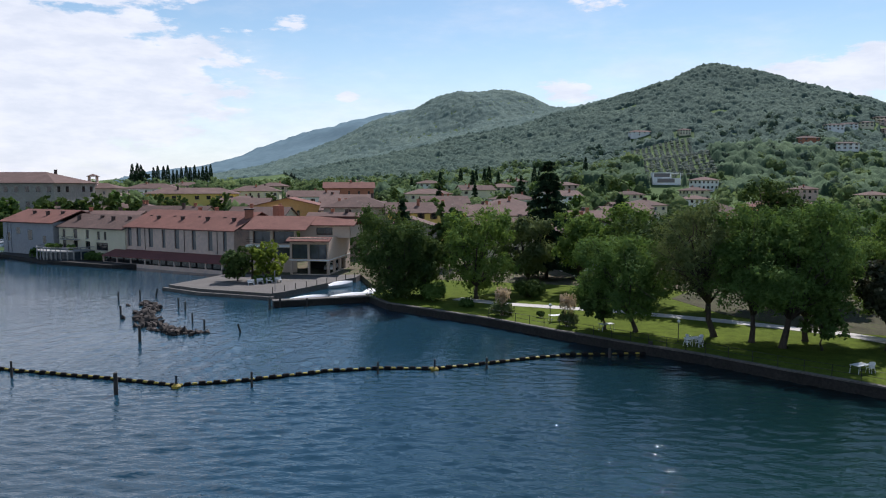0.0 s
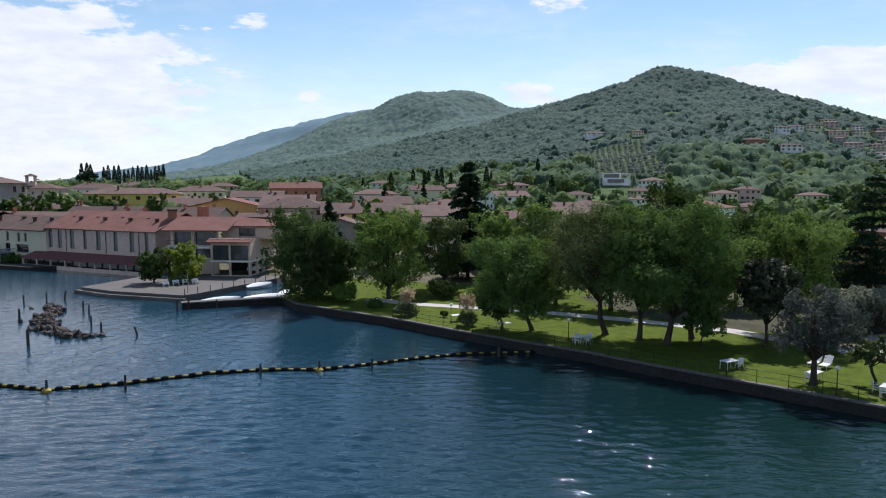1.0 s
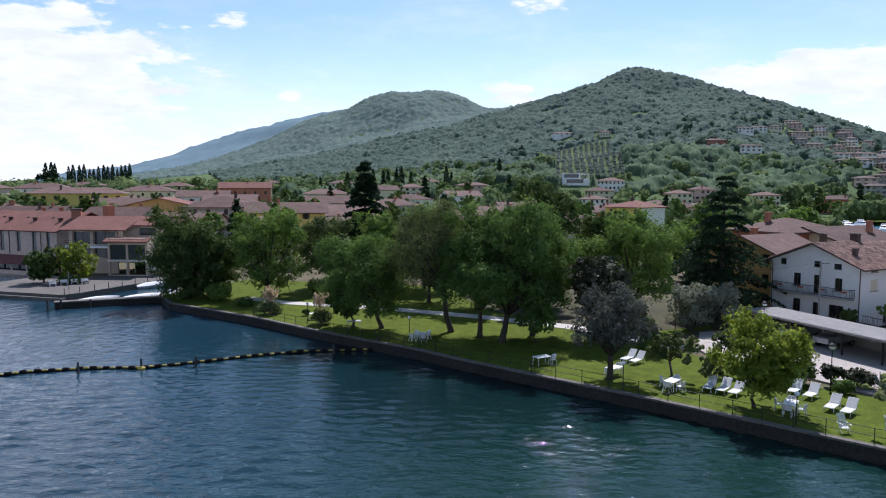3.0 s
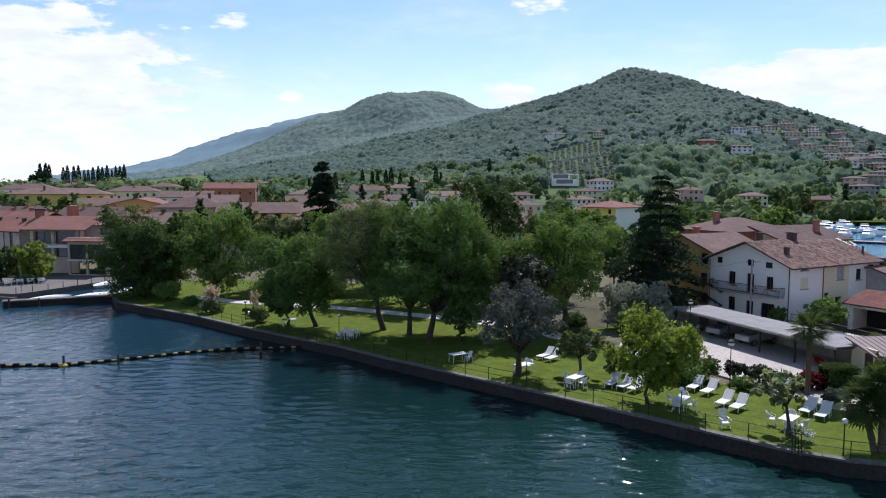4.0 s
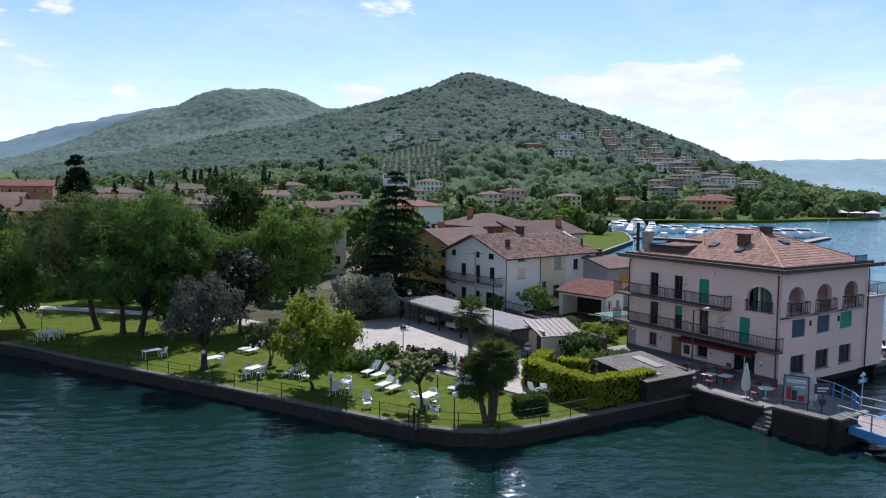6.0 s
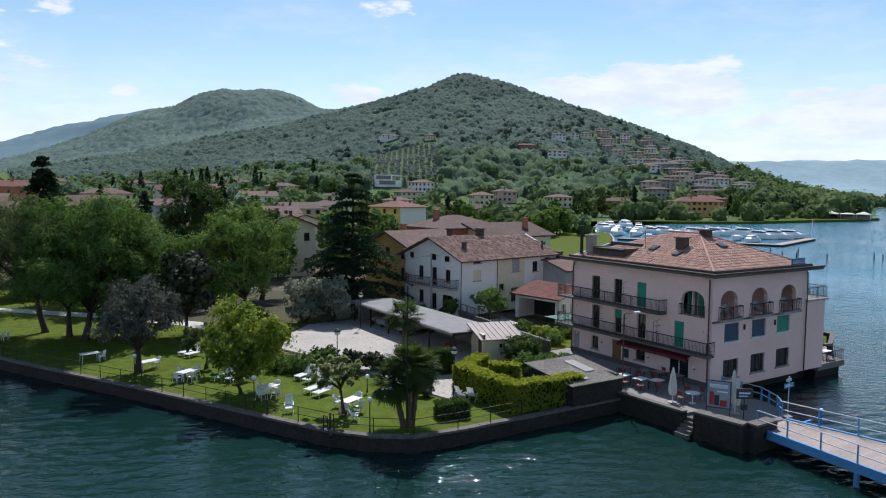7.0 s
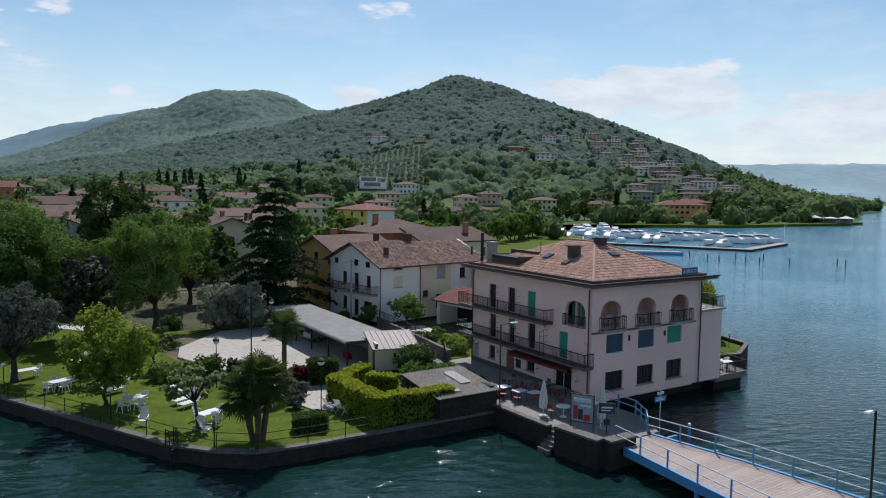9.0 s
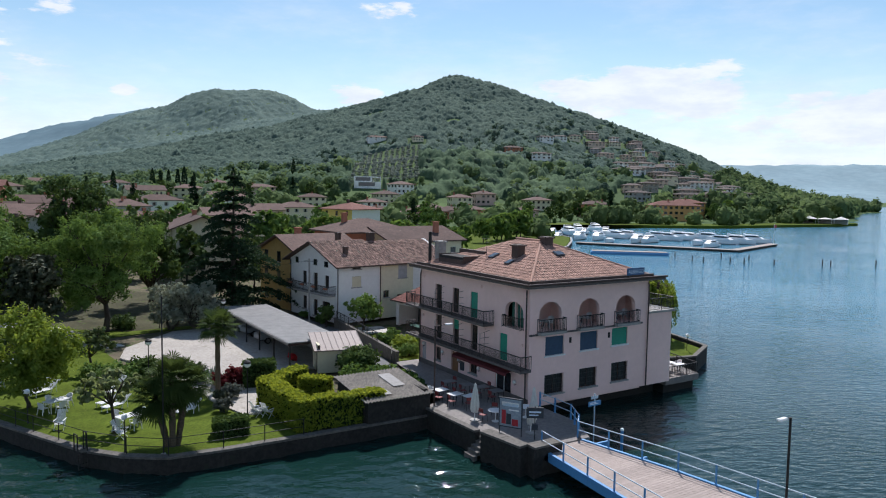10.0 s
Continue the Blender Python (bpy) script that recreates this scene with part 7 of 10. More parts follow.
for y in (1.2, 3.7, 6.2, 8.8):
    pl = part("planter", boxes((-1.1, -0.85, y - 0.3, y + 0.3, 4.9, 5.1)), M["brick_red"], bal, "clay flower box")
wp = roof_planes_gable(0, 5.9, 0, 10.6, 7.8, 2.15, 0.75)
bm = bmesh.new()
roof_slab(bm, wp, 0.14)
wroof = part("roof", bm, M["brown_trim"], white)
tile_mesh("roof_tiles", wp, M["old_tile"], wroof, 9, "mottled old clay roof tiles", pitch=0.24, course=0.42, rag=0.02)
chimney(wroof, 2.2, 2.1, 8.3, 9.35, 0.45, 0.45)
chimney(wroof, 4.6, 7.4, 8.9, 10.6, 0.5, 0.6)
for x, y in ((-0.06, 10.4), (-0.06, 0.06), (5.55, -0.08)):
    bm = bmesh.new()
    tube(bm, ((x, y, 7.5), (x, y, 1.2)), 0.05, 8)
    part("downpipe", bm, M["brown_trim"], white)
cream = thing("cream_house", pose(86.3, 47.0, 0, 0, 0, 8.6), "cream and white terraced house joined to the farmhouse", "house")
fr = sides_of(5.5, 16.2, 0.1, 10.4)
bm = bmesh.new()
o1 = [(2.7, 4.0, 5.7, 7.45), (0.6, 1.4, 3.6, 4.4), (2.6, 3.8, 2.2, 3.8)]
o2 = [(6.4, 7.3, 5.5, 6.75), (8.6, 9.7, 5.45, 7.1), (6.4, 7.3, 2.4, 3.8), (8.4, 9.6, 2.2, 3.8)]
wall_mesh(bm, 4.9, 7.7, o1, 0.35, fr["front"], GZ)
wall_mesh(bm, 10.3, 7.7, (), 0.35, sides_of(5.5, 16.2, 0.1, 10.4)["left"], GZ)
part("wall", bm, M["cream_plaster"], cream)
bm = bmesh.new()
wall_mesh(bm, 5.8, 7.7, [(a - 4.9, b - 4.9, c, d) for a, b, c, d in o2], 0.35, fr["front"] @ pose(4.9, 0.06, 0), GZ, True)
wall_mesh(bm, 10.3, 7.7, (), 0.35, fr["right"], GZ)
wall_mesh(bm, 10.7, 7.7, (), 0.35, fr["back"], GZ)
gable_fill(bm, 15.85, 0.1, 10.4, 7.7, 2.1, 0.35)
part("wall", bm, M["white_plaster"], cream)
for o in o1 + o2:
    old_window(cream, fr["front"], *o, shutter="grey_plaster", closed=(o == o1[0]))
cp = roof_planes_gable(6.5, 15.7, 0.1, 10.4, 7.72, 2.0, 0.62)
bm = bmesh.new()
roof_slab(bm, cp, 0.14)
croof = part("roof", bm, M["brown_trim"], cream)
tile_mesh("roof_tiles", cp, M["old_tile"], croof, 10, "mottled old clay roof tiles", pitch=0.24, course=0.42, rag=0.02)
chimney(croof, 8.2, 5.8, 9.3, 10.6, 0.7, 0.9)
chimney(croof, 15.0, 1.4, 8.0, 9.0, 0.2, 0.2)
ty = thing("utility_pole", pose(84.2, 50.2, 1.0), "wooden utility pole with wires to the house", "pole")
part("pole", rods((((0, 0, 0), (0, 0, 7.2)),), 0.1, 8), M["concrete"], ty)
part("arm", rods((((-0.6, 0.2, 6.9), (0.9, -0.3, 6.9)),), 0.03), M["iron"], ty)
bm = bmesh.new()
tube(bm, [(-0.0 - 16 * s, 0.2 + 4.0 * s, 7.0 - 1.6 * s * (1 - s) * 2) for s in (0, 0.15, 0.3, 0.45, 0.6, 0.8, 1)], 0.012, 4)
part("wire", bm, M["iron"], ty)
fl = thing("mast", pose(62.3, 16.75, 0.92), "tall thin dark mast at the garden corner", "pole")
part("pole", rods((((0, 0, 0), (0, 0, 8.9)),), 0.04), M["iron"], fl)
part("foot", boxes((-0.12, 0.12, -0.12, 0.12, -0.05, 0.06), bevel=0.01), M["concrete"], fl)

# carport, shed, corrugated lean-to
port = thing("carport", pose(0, 0, 0), "long open carport with a flat pale metal roof", "carport")
n = 40
for k in range(n):
    bm = bmesh.new()
    y0, y1 = 31.1 + 20.7 * k / n, 31.1 + 20.7 * (k + 1) / n - 0.03
    vs = [bm.verts.new(p) for p in ((74.8, y0, 3.20), (79.9, y0, 3.10), (79.9, y1, 3.10), (74.8, y1, 3.20), (74.8, y0, 3.28), (79.9, y0, 3.18), (79.9, y1, 3.18), (74.8, y1, 3.28))]
    for q in ((3, 2, 1, 0), (4, 5, 6, 7), (0, 1, 5, 4), (1, 2, 6, 5), (2, 3, 7, 6), (3, 0, 4, 7)):
        bm.faces.new([vs[i] for i in q])
    part("roof_sheet", bm, M["tin"], port)
part("fascia", boxes((74.72, 74.8, 31.1, 51.8, 3.06, 3.24)), M["worn_tin"], port)
part("back_wall", boxes((79.6, 79.8, 31.3, 51.5, 0.9, 3.09)), M["stone_plaster"], port)
part("end_wall", boxes((75.6, 79.6, 51.3, 51.5, 0.9, 3.05)), M["stone_plaster"], port)
for k in range(6):
    y = 31.4 + 3.95 * k
    part("post", boxes((75.0, 75.12, y, y + 0.12, 0.9, 3.1)), M["iron"], port)
    part("beam", boxes((74.9, 79.6, y, y + 0.12, 2.93, 3.08)), M["brown_trim"], port)


def parked_car(m, paint, label, length=4.1, width=1.7, h=1.48):
    t = thing("parked_car", m, label, "car", "parked cars")
    prof = [(-0.5, 0.30), (-0.49, 0.62), (-0.44, 0.68), (-0.20, 0.74), (-0.08, 1.0), (0.22, 1.0), (0.38, 0.78), (0.49, 0.72), (0.5, 0.32)]
    bm = bmesh.new()
    L, R = [], []
    for x, z in prof:
        k = 1.0 if z < 0.8 else 0.82
        L.append(bm.verts.new((x * length, -width / 2 * k, z * h)))
        R.append(bm.verts.new((x * length, width / 2 * k, z * h)))
    for i in range(len(prof) - 1):
        bm.faces.new((L[i], L[i + 1], R[i + 1], R[i]))
    bm.faces.new((L[-1], L[0], R[0], R[-1]))
    bm.faces.new(L[::-1])
    bm.faces.new(R)
    bmesh.ops.bevel(bm, geom=list(bm.edges), offset=0.05, segments=2, affect="EDGES")
    part("body", bm, M[paint], t, smooth_=False)
    part("windscreen", boxes((-0.185 * length, -0.10 * length, -width * 0.36, width * 0.36, 0.80 * h, 0.985 * h)), M["boat_dark"], t)
    for s in (-1, 1):
        part("side_window", boxes((-0.08 * length, 0.27 * length, s * width * 0.44 - 0.03, s * width * 0.44 + 0.03, 0.79 * h, 0.95 * h)), M["boat_dark"], t)
        part("headlight", boxes((-0.49 * length, -0.455 * length, s * width * 0.38 - 0.12, s * width * 0.38 + 0.12, 0.5 * h, 0.6 * h)), M["lamp_globe"], t)
        for x in (-0.31, 0.31):
            bm = bmesh.new()
            tube(bm, ((x * length, s * width * 0.40, 0.31), (x * length, s * width * 0.51, 0.31)), 0.31, 16)
            wh = part("wheel", bm, M["tyre"], t)
            bm = bmesh.new()
            tube(bm, ((x * length, s * width * 0.505, 0.31), (x * length, s * width * 0.52, 0.31)), 0.19, 12)
            part("rim", bm, M["tin"], wh)
    return t


parked_car(pose(77.6, 46.3, 1.02, 0, 0, 6), "silver_car", "silver hatchback parked under the carport")
parked_car(pose(77.8, 42.5, 1.02, 0, 0, 4), "silver_car", "silver-grey hatchback parked in the carport's shade")
bk = thing("motor_scooter", pose(76.4, 48.9, 1.02, 0, 0, 30), "parked scooter by the carport end", "scooter")
part("body", boxes((-0.6, 0.5, -0.15, 0.15, 0.35, 0.75), bevel=0.08), M["white_car"], bk)
for x in (-0.55, 0.6):
    bm = bmesh.new()
    tube(bm, ((x, -0.06, 0.25), (x, 0.06, 0.25)), 0.25, 14)
    part("wheel", bm, M["tyre"], bk)
part("handlebar", rods((((0.5, 0, 0.6), (0.45, 0, 1.05)), ((0.45, -0.3, 1.05), (0.45, 0.3, 1.05))), 0.025), M["iron"], bk)
shed = thing("garden_shed", pose(76.5, 29.0, 1.0, 0, 0, -14), "small cream shed with a brown ribbed metal roof", "shed")
bm = bmesh.new()
fs = sides_of(0, 3.4, 0, 2.8)
wall_mesh(bm, 3.4, 1.95, [(1.5, 2.2, 1.0, 1.5)], 0.2, fs["front"])
wall_mesh(bm, 2.8, 2.3, [(1.5, 2.5, 0.0, 1.9)], 0.2, fs["left"])
wall_mesh(bm, 3.4, 2.6, (), 0.2, fs["back"])
wall_mesh(bm, 2.8, 2.1, (), 0.2, fs["right"])
part("wall", bm, M["cream_plaster"], shed)
d = part("door", boxes((1.5, 2.5, 0.08, 0.13, 0, 1.9)), M["brown_shutter"], shed)
d.matrix_local = fs["left"]
w = window_in(shed, fs["front"], 1.5, 2.2, 1.0, 1.5)
bm = bmesh.new()
vs = [(-0.35, -0.35, 1.92), (3.75, -0.35, 1.92), (3.75, 3.2, 2.75), (-0.35, 3.2, 2.75)]
roof_slab(bm, [vs], 0.08)
rf = part("roof", bm, M["brown_tin"], shed)
for k in range(9):
    x = -0.33 + 4.06 * k / 8
    part("seam", rods((((x, -0.35, 1.95), (x, 3.2, 2.78)),), 0.025, 4), M["brown_tin"], rf)
lean = thing("lean_to", pose(0, 0, 0), "low stone lean-to with a patched corrugated roof", "outbuilding")
part("wall", boxes((74.4, 79.0, 15.6, 15.95, -2.0, 2.35), (78.7, 79.0, 15.95, 20.3, 0.8, 2.6), (74.4, 74.7, 15.95, 20.3, 0.8, 2.6)), M["shore_wall"], lean)
bm = bmesh.new()
lo, hi = [], []
for k in range(85):
    x, w = 74.2 + 5.1 * k / 84, 0.05 * math.sin(math.pi / 2 * k)
    lo.append([bm.verts.new((x, 15.5, 2.40 + w)), bm.verts.new((x, 20.6, 2.96 + w))])
    hi.append([bm.verts.new((x, 15.5, 2.42 + w)), bm.verts.new((x, 20.6, 2.98 + w))])
for k in range(84):
    bm.faces.new((hi[k][0], hi[k + 1][0], hi[k + 1][1], hi[k][1]))
    bm.faces.new((lo[k][1], lo[k + 1][1], lo[k + 1][0], lo[k][0]))
    bm.faces.new((lo[k][0], lo[k + 1][0], hi[k + 1][0], hi[k][0]))
    bm.faces.new((hi[k][1], hi[k + 1][1], lo[k + 1][1], lo[k][1]))
part("roof", bm, M["rusty"], lean)
for x, y, w, d in ((77.6, 18.5, 0.9, 2.4), (76.0, 16.6, 0.8, 0.9)):
    sh = part("patch_sheet", boxes((-w / 2, w / 2, -d / 2, d / 2, 0, 0.02)), M["worn_tin"], lean, "pale replacement roof sheet")
    sh.matrix_local = pose(x, y, 2.42 + 0.73 * (y - 15.5) / 6.7 + 0.06, 6.2, 0, 0)
for x, y, r, h, lf in ((79.4, 23.6, 1.4, 0.9, "leaf_fresh"), (77.6, 24.2, 1.6, 1.1, "leaf_mid"), (81.0, 22.6, 1.1, 0.7, "leaf_fresh"), (78.0, 22.6, 1.3, 1.0, "leaf_mid"), (80.6, 20.4, 0.9, 0.7, "leaf_mid")):
    bush("creeper", "low green creeper behind the lean-to", x, y, 1.0, r, h + 0.45, lf, 1500, 0.15, int(x * 3 + y))

# garage, garden plot and wall across the lane
gar = thing("garage", pose(92.0, 38.4, 1.0, 0, 0, 8.6), "open-fronted white garage with a red-brown pitched roof", "garage")
bm = bmesh.new()
wall_mesh(bm, 3.3, 2.9, [(0.5, 1.2, 1.2, 2.2), (2.0, 2.7, 1.2, 2.2)], 0.25, pose(1.3, 0, 0), 0, True)
wall_mesh(bm, 6.4, 2.7, [(0.5, 5.9, 0, 2.35)], 0.25, pose(1.3, 6.4, 0, 0, 0, -90), 0, True)
wall_mesh(bm, 6.4, 3.6, (), 0.25, pose(4.6, 0, 0, 0, 0, 90), 0)
wall_mesh(bm, 3.3, 2.9, (), 0.25, pose(4.6, 6.4, 0, 0, 0, 180), 0)
part("wall", bm, M["white_plaster"], gar)
# dark panels added to paint the shade inside the open garage
part("back_panel", boxes((4.2, 4.3, 0.3, 6.1, 0.05, 2.6), (1.5, 4.2, 0.26, 0.3, 0.05, 1.1)), M["dark_room"], gar)
for a, b in ((0.5, 1.2), (2.0, 2.7)):
    window_in(gar, pose(1.3, 0, 0), a, b, 1.2, 2.2)
gp = [[(0.8, 6.9, 2.78), (0.8, -0.5, 2.78), (5.2, -0.5, 3.9), (5.2, 6.9, 3.9)]]
bm = bmesh.new()
roof_slab(bm, gp, 0.12)
gr = part("roof", bm, M["brown_trim"], gar)
tile_mesh("roof_tiles", gp, M["rust_roof"], gr, 12, "red-brown clay roof tiles", pitch=0.26, course=0.42)
run_wall("wall_lane", [(85.8, 46.4), (84.4, 33.5), (83.9, 29.0)], 0.8, 2.05, 0.25, M["old_wall"], "low dark stone garden wall along the lane", M["old_wall"])
fence = thing("wire_fence", pose(0, 0, 0), "iron fence on the garden wall", "fence")
railing(fence, (85.6, 46.0, 2.05), (84.2, 33.5, 2.05), 0.8, 0.3)
gate = thing("iron_gate", pose(82.4, 27.4, 1.03, 0, 0, 62), "wrought iron driveway gate", "gate")
part("gate_frame", rods((((0, 0, 0.1), (3.0, 0, 0.1)), ((0, 0, 0.1), (0, 0, 1.3)), ((3.0, 0, 0.1), (3.0, 0, 1.3)), ((0, 0, 1.3), (1.5, 0, 1.65)), ((1.5, 0, 1.65), (3.0, 0, 1.3))), 0.025), M["iron"], gate)
for k in range(1, 20):
    part("bar", rods((((0.15 * k, 0, 0.1), (0.15 * k, 0, 1.3 + 0.35 * (1 - abs(k - 10) / 10))),), 0.01, 4), M["iron"], gate)
slab("garden_plot", [(85.9, 46.0), (84.6, 33.5), (84.2, 29.5), (92, 29), (97, 36), (90, 37), (89.5, 46)], 1.06, M["grass"], "small vegetable garden with beds and shrubs")
slab("garden_yard", [(86.2, 41.5), (90.0, 41.0), (90.2, 44.5), (86.6, 45.0)], 1.075, M["path"], "pale paved yard before the garage", 0.3)
for x, y, r, h, lf, lab in ((86.8, 32.6, 1.2, 1.3, "leaf_lime", "bright yellow-green garden shrub"), (87.6, 34.6, 1.3, 1.0, "leaf_lime", "bright yellow-green garden shrub"), (89.2, 33.4, 1.1, 1.4, "leaf_mid", "green garden shrub in the beds"), (86.2, 36.2, 0.9, 1.1, "leaf_mid", "green garden shrub in the beds"),
                            (88.4, 38.2, 0.9, 1.0, "leaf_fresh", "green garden shrub in the beds"), (90.6, 31.5, 1.2, 1.6, "leaf_mid", "green garden shrub in the beds"), (86.0, 30.8, 1.0, 1.2, "leaf_fresh", "green garden shrub in the beds"), (92.4, 33.0, 1.4, 1.8, "leaf_fresh", "green garden shrub in the beds"), (81.7, 45.0, 0.7, 1.0, "leaf_lime", "yellow-green shrub by the lane"), (85.0, 48.8, 0.7, 1.1, "leaf_mid", "potted shrub by the farmhouse"), (84.6, 53.0, 0.6, 1.0, "leaf_mid", "potted shrub by the farmhouse")):
    bush("garden_shrub", lab, x, y, 1.06, r, h, lf, int(900 * r * h + 400), 0.15, int(x * 11 + y * 5))
broadleaf("persimmon_tree", "small rounded garden tree by the farmhouse", 87.6, 43.4, 1.0, 4.0, 1.7, "leaf_fresh", 0.25, 0.12, 2600, 0.2, 11, 0.45, 50)
broadleaf("fruit_tree", "small dark garden tree by the farmhouse", 84.9, 47.0, 1.0, 2.4, 0.9, "leaf_dark", 0.2, 0.1, 2200, 0.18, 8, 0.5, 51)
sh = thing("shade_sail", pose(91.0, 34.5, 1.0), "green shade net on thin posts", "awning")
part("net", boxes((-2.2, 2.0, -1.2, 1.2, 1.75, 1.79)), M["green_net"], sh)
for x in (-2.1, 1.9):
    for y in (-1.1, 1.1):
        part("post", rods((((x, y, 0), (x, y, 1.75)),), 0.03), M["iron"], sh)
# ---- on the water: boom of floats, poles, rock heap, jetty, small boats ----
boom = thing("floating_boom", pose(0, 0, 0), "floating boom of yellow and black floats with a curved line", "boom")
line = [(-34, 78.5), (-20.4, 69.7), (-10.1, 63.4), (-5.1, 60.0), (0.5, 60.2), (7.6, 61.4), (12.0, 60.9), (16.2, 59.6), (20.5, 60.0), (25.2, 60.8), (30.0, 61.2), (34.0, 60.4), (37.2, 59.6)]
fy = fb = None
pts = []
for a, b in zip(line, line[1:]):
    ln = math.hypot(b[0] - a[0], b[1] - a[1])
    n = max(1, round(ln / 0.56))
    for k in range(n):
        pts.append((a[0] + (b[0] - a[0]) * k / n, a[1] + (b[1] - a[1]) * k / n, math.atan2(b[1] - a[1], b[0] - a[0])))
for i, (x, y, a) in enumerate(pts):
    m = Matrix.Translation((x, y, 0.06 + 0.02 * math.sin(i * 0.7))) @ Matrix.Rotation(a, 4, "Z")
    if i % 2 == 0:
        if fy is None:
            bm = bmesh.new()
            tube(bm, ((0.06, 0, 0.03), (0.1, 0, 0.03), (0.42, 0, 0.03), (0.46, 0, 0.03)), (0.09, 0.13, 0.13, 0.09), 10)
            fy = part("float", bm, M["yellow_float"], boom, "yellow float")
            fy.matrix_local = m
        else:
            share("float", fy, boom, m)
    else:
        if fb is None:
            bm = bmesh.new()
            tube(bm, ((0.0, 0, 0.03), (0.06, 0, 0.03), (0.49, 0, 0.03), (0.56, 0, 0.03)), (0.13, 0.2, 0.2, 0.13), 8)
            fb = part("link", bm, M["black_float"], boom, "black rubber link")
            fb.matrix_local = m
        else:
            share("link", fb, boom, m)


for a, b in zip(line, line[1:]):
    bm = bmesh.new()
    ln = math.hypot(b[0] - a[0], b[1] - a[1])
    box(bm, 0, ln, -0.13, 0.13, -0.25, 0.09, Matrix.Translation((a[0], a[1], 0)) @ Matrix.Rotation(math.atan2(b[1] - a[1], b[0] - a[0]), 4, "Z"))
    part("skirt", bm, M["black_float"], boom, "dark rubber skirt under the floats")


def water_pole(x, y, h, r, lean=(0, 0)):
    t = thing("mooring_pole", pose(x, y, 0), "weathered dark wooden mooring pole in the water", "pole", "mooring poles")
    bm = bmesh.new()
    tube(bm, ((-lean[0], -lean[1], -2.4), (0, 0, 0), (lean[0], lean[1], h)), (r * 1.1, r, r * 0.9), 8)
    part("shaft", bm, M["wood_pole"], t)
    return t


for x, y, h, r, lx in ((-9.4, 58.9, 1.7, 0.17, 0), (-10.1, 78.7, 1.7, 0.16, 0), (-14.4, 95.8, 1.2, 0.14, 0), (-16.6, 109, 1.1, 0.12, 0), (-13.7, 108.5, 1.4, 0.12, 0), (-11.8, 110.5, 1.2, 0.14, 0.2), (-7.9, 99.5, 1.3, 0.12, 0), (-6.9, 97, 1.2, 0.11, 0), (-5.5, 88, 1.2, 0.11, 0),
                       (-4.0, 84, 1.1, 0.12, 0), (-0.1, 81, 0.9, 0.12, -0.25), (3.6, 95.2, 1.5, 0.16, 0), (11.2, 59.7, 1.0, 0.10, 0), (0.7, 58.4, 1.2, 0.10, 0), (20.7, 58.6, 1.0, 0.10, 0), (-18.6, 66.6, 1.4, 0.1, 0), (33.2, 59.4, 0.9, 0.14, 0), (37.6, 59.5, 1.3, 0.2, 0), (5.0, 96.2, 1.3, 0.14, 0), (8.5, 96.0, 1.2, 0.12, 0)):
    water_pole(x, y, h, r, (lx, 0))
for x, y in ((-5.1, 59.8), (16.2, 59.5)):
    t = thing("marker_buoy", pose(x, y, 0), "yellow and dark marker buoy on the boom", "buoy", "marker buoys")
    bm = bmesh.new()
    lathe(bm, ((0.2, -0.2), (0.36, -0.05), (0.36, 0.12), (0.2, 0.26)), 14)
    part("float", bm, M["yellow_float"], t)
    part("staff", rods((((0, 0, 0.2), (0, 0, 0.95)),), 0.1, 8), M["sign_dark"], t)
rng = np.random.RandomState(8)
heap = thing("rock_heap", pose(-10, 92, 0), "low curved heap of brown rocks in the water", "rocks")
spine = [(-12.6, 104), (-11.2, 100), (-11.6, 95), (-10.8, 90), (-9.2, 85.5), (-7.2, 82.4), (-4.9, 81.6)]
for i in range(150):
    s = rng.rand() * (len(spine) - 1.001)
    k, f = int(s), s - int(s)
    x, y = spine[k][0] + f * (spine[k + 1][0] - spine[k][0]) + rng.normal() * 0.75, spine[k][1] + f * (spine[k + 1][1] - spine[k][1]) + rng.normal() * 0.4
    bm = bmesh.new()
    vs = ball(bm, (0, 0, 0), rng.uniform(0.3, 0.62), 1, 0.6)
    for v in vs:
        v.co += Vector(rng.normal(size=3)) * 0.09
    o = part("rock", bm, M["rock"], heap)
    o.matrix_local = pose(x + 10, y - 92, rng.uniform(-0.15, 0.18), rng.rand() * 60, rng.rand() * 60, rng.rand() * 360)
jt = thing("jetty", pose(0, 0, 0), "dark stone jetty with timber edge", "jetty")
bm = bmesh.new()
prism(bm, [(4.2, 96.6), (19.8, 97.6), (19.7, 98.8), (4.1, 97.8)], -2.4, 0.75)
part("body", bm, M["shore_wall"], jt)
bm = bmesh.new()
prism(bm, [(4.1, 96.5), (19.8, 97.5), (19.7, 98.9), (4.0, 97.9)], 0.75, 0.9)
part("deck", bm, M["coping"], jt)
slab("quay_left", [(-10.6, 117.2), (-5.8, 111.3), (4.2, 103.6), (6.0, 104.8), (18.6, 118.6), (20.6, 123.5), (14, 124), (-2.5, 128.5)], 0.85, M["quay_stone"], "brown paved quay in front of the restaurant", 3.2)
slab("quay_step", [(-11.6, 117.4), (-6.2, 110.6), (4.2, 102.8), (4.6, 103.6), (-5.4, 111.6), (-10.0, 117.9)], 0.45, M["coping"], "lower stone step of the quay", 2.8)


